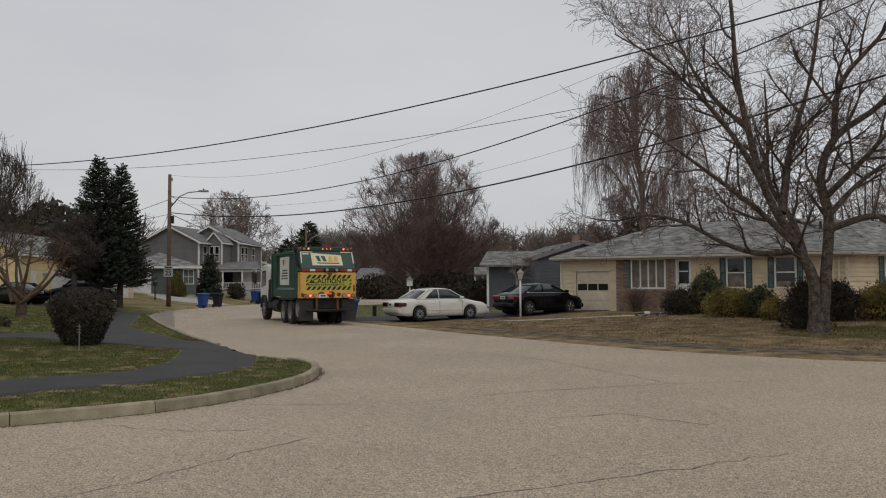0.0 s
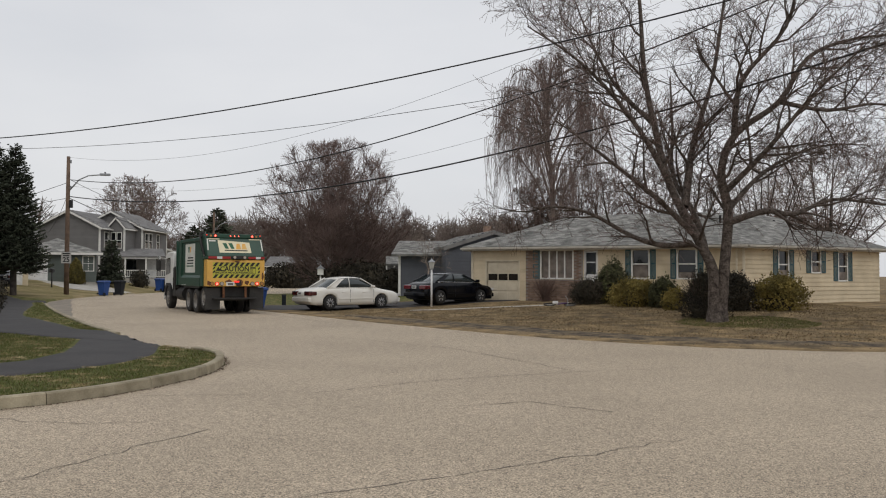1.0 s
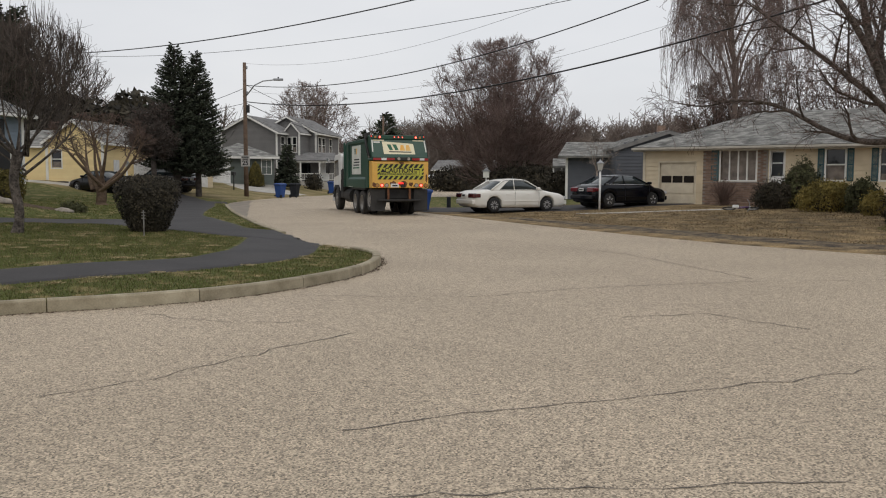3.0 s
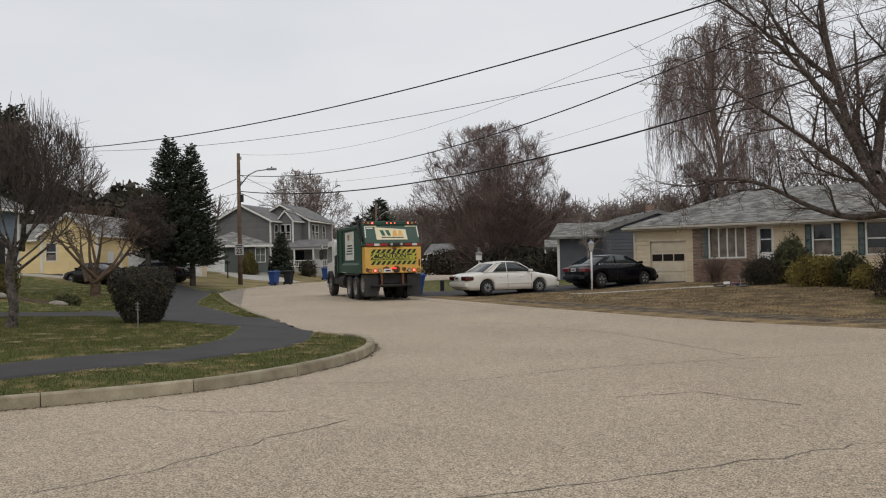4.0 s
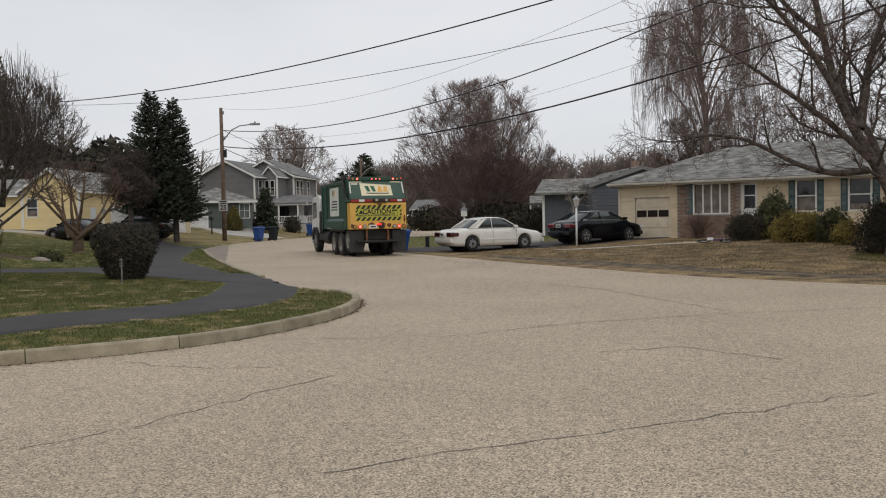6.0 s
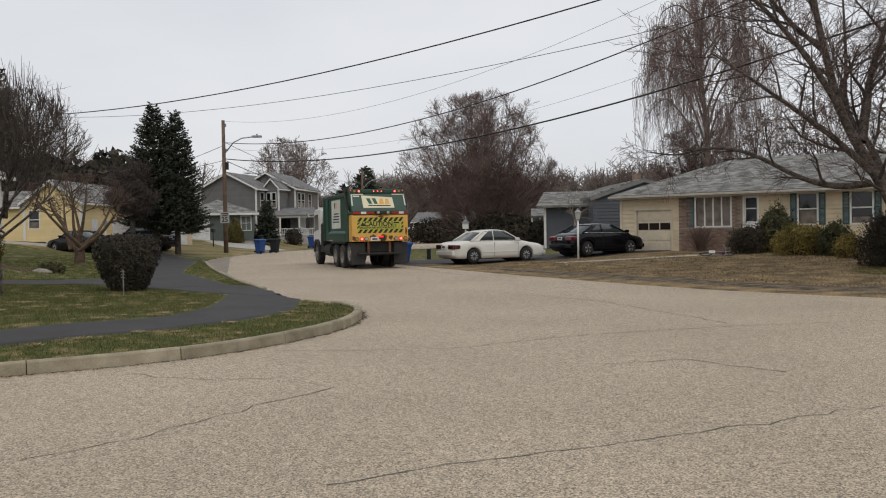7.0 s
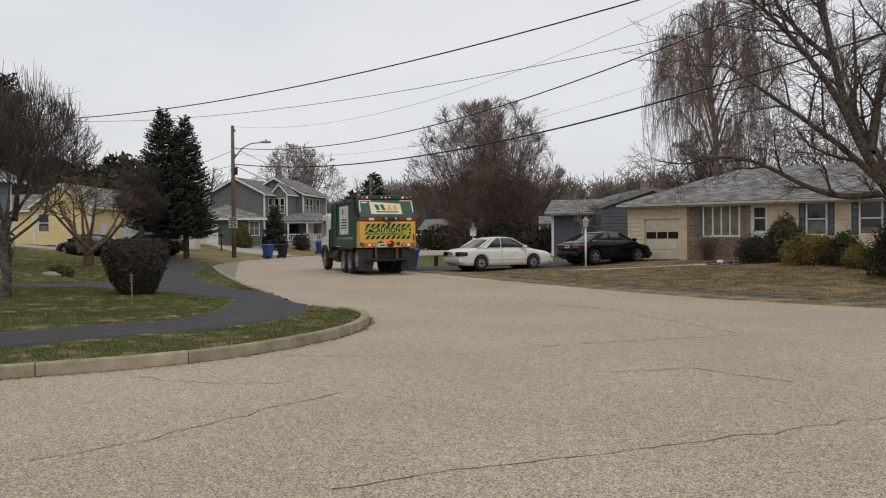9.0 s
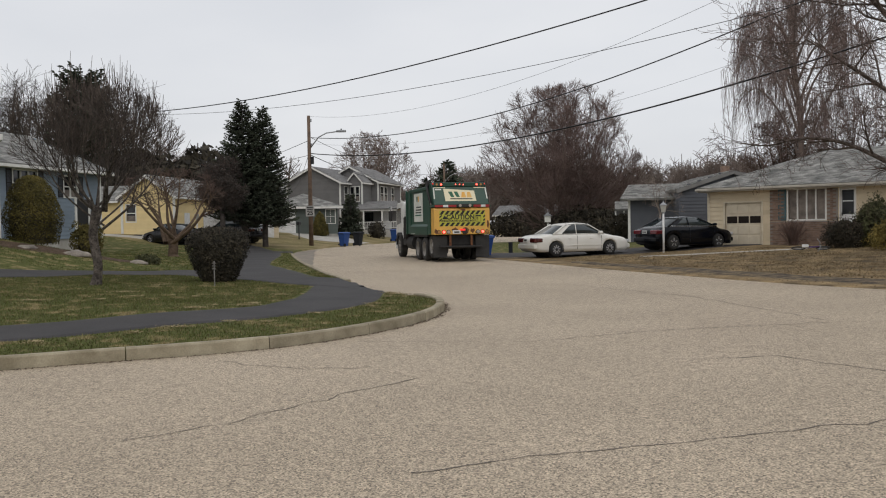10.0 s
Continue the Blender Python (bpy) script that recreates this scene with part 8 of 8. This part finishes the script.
def far_woods():
    """Bare woods and dark evergreens along the horizon, too far to count."""
    rnd = random.Random(90)
    v, f, ev, ef = [], [], [], []
    def bare(x, y, z, h):
        tube_into(v, f, [(x, y, z), (x + rnd.gauss(0, 0.4), y, z + h * 0.55), (x + rnd.gauss(0, 0.8), y, z + h)], [0.22, 0.15, 0.04], 4)
        for _ in range(46):
            u = rnd.uniform(0.12, 0.8)
            a = rnd.uniform(0, 6.28)
            ln = h * rnd.uniform(0.14, 0.34) * (1.15 - 0.75 * u)
            p = Vector((x, y, z + h * u))
            q = p + Vector((math.cos(a) * ln, math.sin(a) * ln, ln * rnd.uniform(0.5, 1.3)))
            tube_into(v, f, [p, p.lerp(q, 0.5) + Vector((rnd.gauss(0, 0.15), 0, 0)), q], [0.07, 0.05, 0.03], 3)
            for _ in range(5):
                w = p.lerp(q, rnd.uniform(0.3, 1))
                e = w + Vector((rnd.gauss(0, 0.7), rnd.gauss(0, 0.5), rnd.uniform(0.2, 1.3)))
                tube_into(v, f, [w, e], [0.04, 0.025], 3)
    for _ in range(340):
        x = rnd.uniform(-32, 78)
        bare(x, rnd.uniform(130, 170), 0.3, rnd.uniform(9.0, 12.6))
    for _ in range(40):
        bare(rnd.uniform(-48, -26), rnd.uniform(140, 170), 0.3, rnd.uniform(7, 10))
    for _ in range(46):
        bare(rnd.uniform(-125, -50), rnd.uniform(95, 130), 1.0, rnd.uniform(9, 14))
    pts = []
    for i in range(64):
        x, y = rnd.uniform(-95, -42) if i < 46 else rnd.uniform(-62, -37), rnd.uniform(78, 98)
        h, r = rnd.uniform(7.5, 10.2), rnd.uniform(2.5, 4)
        for _ in range(330):
            a, u = rnd.uniform(0, 6.28), rnd.random()
            rr = r * math.sqrt(max(1 - (u - 0.35) ** 2 / 0.43, 0.02)) * rnd.uniform(0.75, 1.05)
            pts.append((Vector((x + math.cos(a) * rr, y + math.sin(a) * rr, 0.6 + u * h)), Vector((math.cos(a), math.sin(a), 0.4)).normalized()))
    cv, cf = card_cloud(pts, 0.55, rnd, 0.6)
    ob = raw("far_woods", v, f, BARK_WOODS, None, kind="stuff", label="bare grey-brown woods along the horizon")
    tagged(ob, category="woods")
    ob = raw("far_evergreens", cv, cf, LEAF_DARK, None, kind="stuff", label="dark evergreen trees behind the houses")
    tagged(ob, category="trees")


far_woods()


# ---- grass and leaf litter ----
def sown(name, label, x0, x1, y0, y1, n, mat, h0, h1, seed, keep, width=0.006):
    rnd = np.random.RandomState(seed)
    xs, ys = rnd.uniform(x0, x1, n), rnd.uniform(y0, y1, n)
    ok = keep(xs, ys)
    xs, ys = xs[ok], ys[ok]
    zs = land(xs, ys)
    m = len(xs)
    a, hh = rnd.uniform(0, 6.28, m), rnd.uniform(h0, h1, m)
    lx, ly = rnd.normal(0, 0.45, m) * hh, rnd.normal(0, 0.45, m) * hh
    cx, cy = np.cos(a) * width, np.sin(a) * width
    v = np.stack([np.stack([xs - cx, ys - cy, zs - 0.005], -1), np.stack([xs + cx, ys + cy, zs - 0.005], -1), np.stack([xs + lx, ys + ly, zs + hh], -1)], 1).reshape(-1, 3)
    ob = raw(name, v.tolist(), np.arange(3 * m).reshape(-1, 3).tolist(), mat, None, kind="stuff", label=label)
    tagged(ob, category="grass" if "grass" in name else "leaves")


def off_drive(xs, ys, margin=0.0):
    ok = road_distance(xs, ys) > 0.16
    for line, w in DRIVES:
        for i in range(len(line) - 1):
            (ax, ay), (bx, by) = line[i], line[i + 1]
            dx, dy = bx - ax, by - ay
            k = np.clip(((xs - ax) * dx + (ys - ay) * dy) / (dx * dx + dy * dy), 0, 1)
            ok &= np.hypot(xs - ax - k * dx, ys - ay - k * dy) > (w[i] + (w[i + 1] - w[i]) * k) / 2 + margin
    return ok


def left_of_road(xs, ys):
    return xs < np.interp(ys, [-20, 10, 24, 34, 49], [0, 0, -1.5, -8.5, -14.5])


DIRT_LINE = [(-1.6, 32.6), (0.9, 28.8), (2.7, 26.1), (4.2, 23.8), (5.6, 21.9), (7.0, 20.5), (8.4, 19.5), (10.2, 18.8), (14, 18.1), (24, 17.5)]


def off_dirt(xs, ys):
    ok = np.ones(len(xs), bool)
    for (ax, ay), (bx, by) in zip(DIRT_LINE, DIRT_LINE[1:]):
        dx, dy = bx - ax, by - ay
        k = np.clip(((xs - ax) * dx + (ys - ay) * dy) / (dx * dx + dy * dy), 0, 1)
        ok &= np.hypot(xs - ax - k * dx, ys - ay - k * dy) > 0.62 + 0.16 * np.sin(xs * 2.3) + 0.1 * np.sin(ys * 5.1)
    return ok


sown("grass", "short patchy winter grass on the near lawn", -16, -3, 7.5, 25, 170000, BLADE, 0.015, 0.05, 1, lambda x, y: off_drive(x, y, -0.03) & left_of_road(x, y))
sown("dry_grass", "straw-coloured dead grass in the lawn", -16, -3, 7.5, 25, 45000, BLADE_DRY, 0.01, 0.04, 2, lambda x, y: off_drive(x, y) & left_of_road(x, y))
sown("far_grass", "short winter grass on the farther lawn", -26, -8, 22, 48, 60000, BLADE, 0.02, 0.06, 3, lambda x, y: off_drive(x, y) & left_of_road(x, y), 0.012)
sown("dead_grass", "thin dead grass on the ranch lawn", -3, 20, 16.5, 40, 80000, BLADE_DRY, 0.01, 0.05, 4, lambda x, y: (road_distance(x, y) > 1.2) & ~left_of_road(x, y) & off_dirt(x, y), 0.011)
sown("fallen_leaves", "brown fallen leaves and twigs on the ranch lawn", -2, 20, 16.5, 38, 16000, DEADLEAF, 0.008, 0.025, 5, lambda x, y: (road_distance(x, y) > 0.2) & ~left_of_road(x, y), 0.022)
sown("leaf_clumps", "dark matted clumps of dead leaves on the ranch lawn", -1, 20, 18.5, 38, 8000, DEADMAT, 0.012, 0.045, 15, lambda x, y: (road_distance(x, y) > 1.8) & ~left_of_road(x, y) & off_dirt(x, y) & (np.sin(x * 1.3 + 0.7 * np.sin(y * 0.9)) + np.sin(y * 1.1 + x * 0.4) > 0.1), 0.042)
sown("green_grass", "thin green grass round the foot of the tree", 9, 13.5, 22.5, 27.5, 14000, BLADE, 0.02, 0.05, 6, lambda x, y: (np.hypot(x - 11.4, y - 25.2) < 2.2) & (road_distance(x, y) > 1.0), 0.01)


def straw_clumps():
    """Pale tufts of dead grass along the edges of the drive and kerb."""
    rnd = random.Random(17)
    v, f = [], []
    line, w = DRIVES[0]
    spots = []
    for (ax, ay), (bx, by), wa in zip(line[1:], line[2:], w[1:]):
        n = int(math.hypot(bx - ax, by - ay) * 2.2)
        for _ in range(n):
            u, sd = rnd.random(), rnd.choice((-1, 1, 1))
            dx, dy = bx - ax, by - ay
            ln = math.hypot(dx, dy)
            off = (wa / 2 + abs(rnd.gauss(0.05, 0.22))) * sd
            spots.append((ax + dx * u - dy / ln * off, ay + dy * u + dx / ln * off))
    spots += [(rnd.uniform(-11, -6.5), rnd.uniform(13, 19)) for _ in range(16)]
    for x, y in spots:
        if x > -3.6 or road_distance(np.array([x]), np.array([y]))[0] < 0.2 or not left_of_road(np.array([x]), np.array([y]))[0]:
            continue
        r = rnd.uniform(0.05, 0.26)
        for _ in range(int(900 * r)):
            a, e = rnd.uniform(0, 6.28), abs(rnd.gauss(0, 0.5)) * r
            px, py = x + math.cos(a) * e * 1.6, y + math.sin(a) * e
            z = g(x, y) + 0.03
            t, ln = rnd.uniform(0, 6.28), rnd.uniform(0.02, 0.07)
            k = len(v)
            v += [(px, py, z), (px + math.cos(t + 1.5) * 0.006, py + math.sin(t + 1.5) * 0.006, z + 0.004), (px + math.cos(t) * ln, py + math.sin(t) * ln, z + rnd.uniform(0, 0.03))]
            f.append((k, k + 1, k + 2))
    ob = raw("straw_tufts", v, f, STRAW_PALE, None, kind="stuff", label="pale dead grass tufts along the drive edge")
    tagged(ob, category="grass")


STRAW_PALE = material("pale_straw", (0.42, 0.35, 0.21), (0.28, 0.22, 0.12), scale=3, rough=0.95, vary=0.3, island=True, spec=0.1)
straw_clumps()


def gutter_dirt_and_shadow():
    """Grit, twigs and leaf bits at the kerb's foot, dark to draw its thin shadow line too."""
    rnd = np.random.RandomState(9)
    v, f = [], []
    line = [Vector(p) for p in LEFT[0:13]]
    for a, b in zip(line, line[1:]):
        d = (b - a).normalized()
        nrm = Vector((d.y, -d.x))
        mid = (a + b) / 2 + nrm * 0.1
        if road_distance(np.array([mid.x]), np.array([mid.y]))[0] > 0:
            nrm = -nrm
        for _ in range(int((b - a).length * 150)):
            p = a + (b - a) * rnd.rand() + nrm * abs(rnd.normal(0, 0.05))
            t, r = rnd.uniform(0, 6.28), rnd.uniform(0.004, 0.018)
            k = len(v)
            v += [(p.x + math.cos(t) * r, p.y + math.sin(t) * r, 0.004), (p.x - math.sin(t) * r * 0.5, p.y + math.cos(t) * r * 0.5, 0.006 + 0.01 * rnd.rand()), (p.x - math.cos(t) * r, p.y - math.sin(t) * r, 0.004)]
            f.append((k, k + 1, k + 2))
    ob = raw("gutter_dirt_and_shadow", v, f, MULCH, None, kind="stuff", label="dark grit, leaf bits and painted shadow line along the kerb")
    tagged(ob, category="litter")


gutter_dirt_and_shadow()
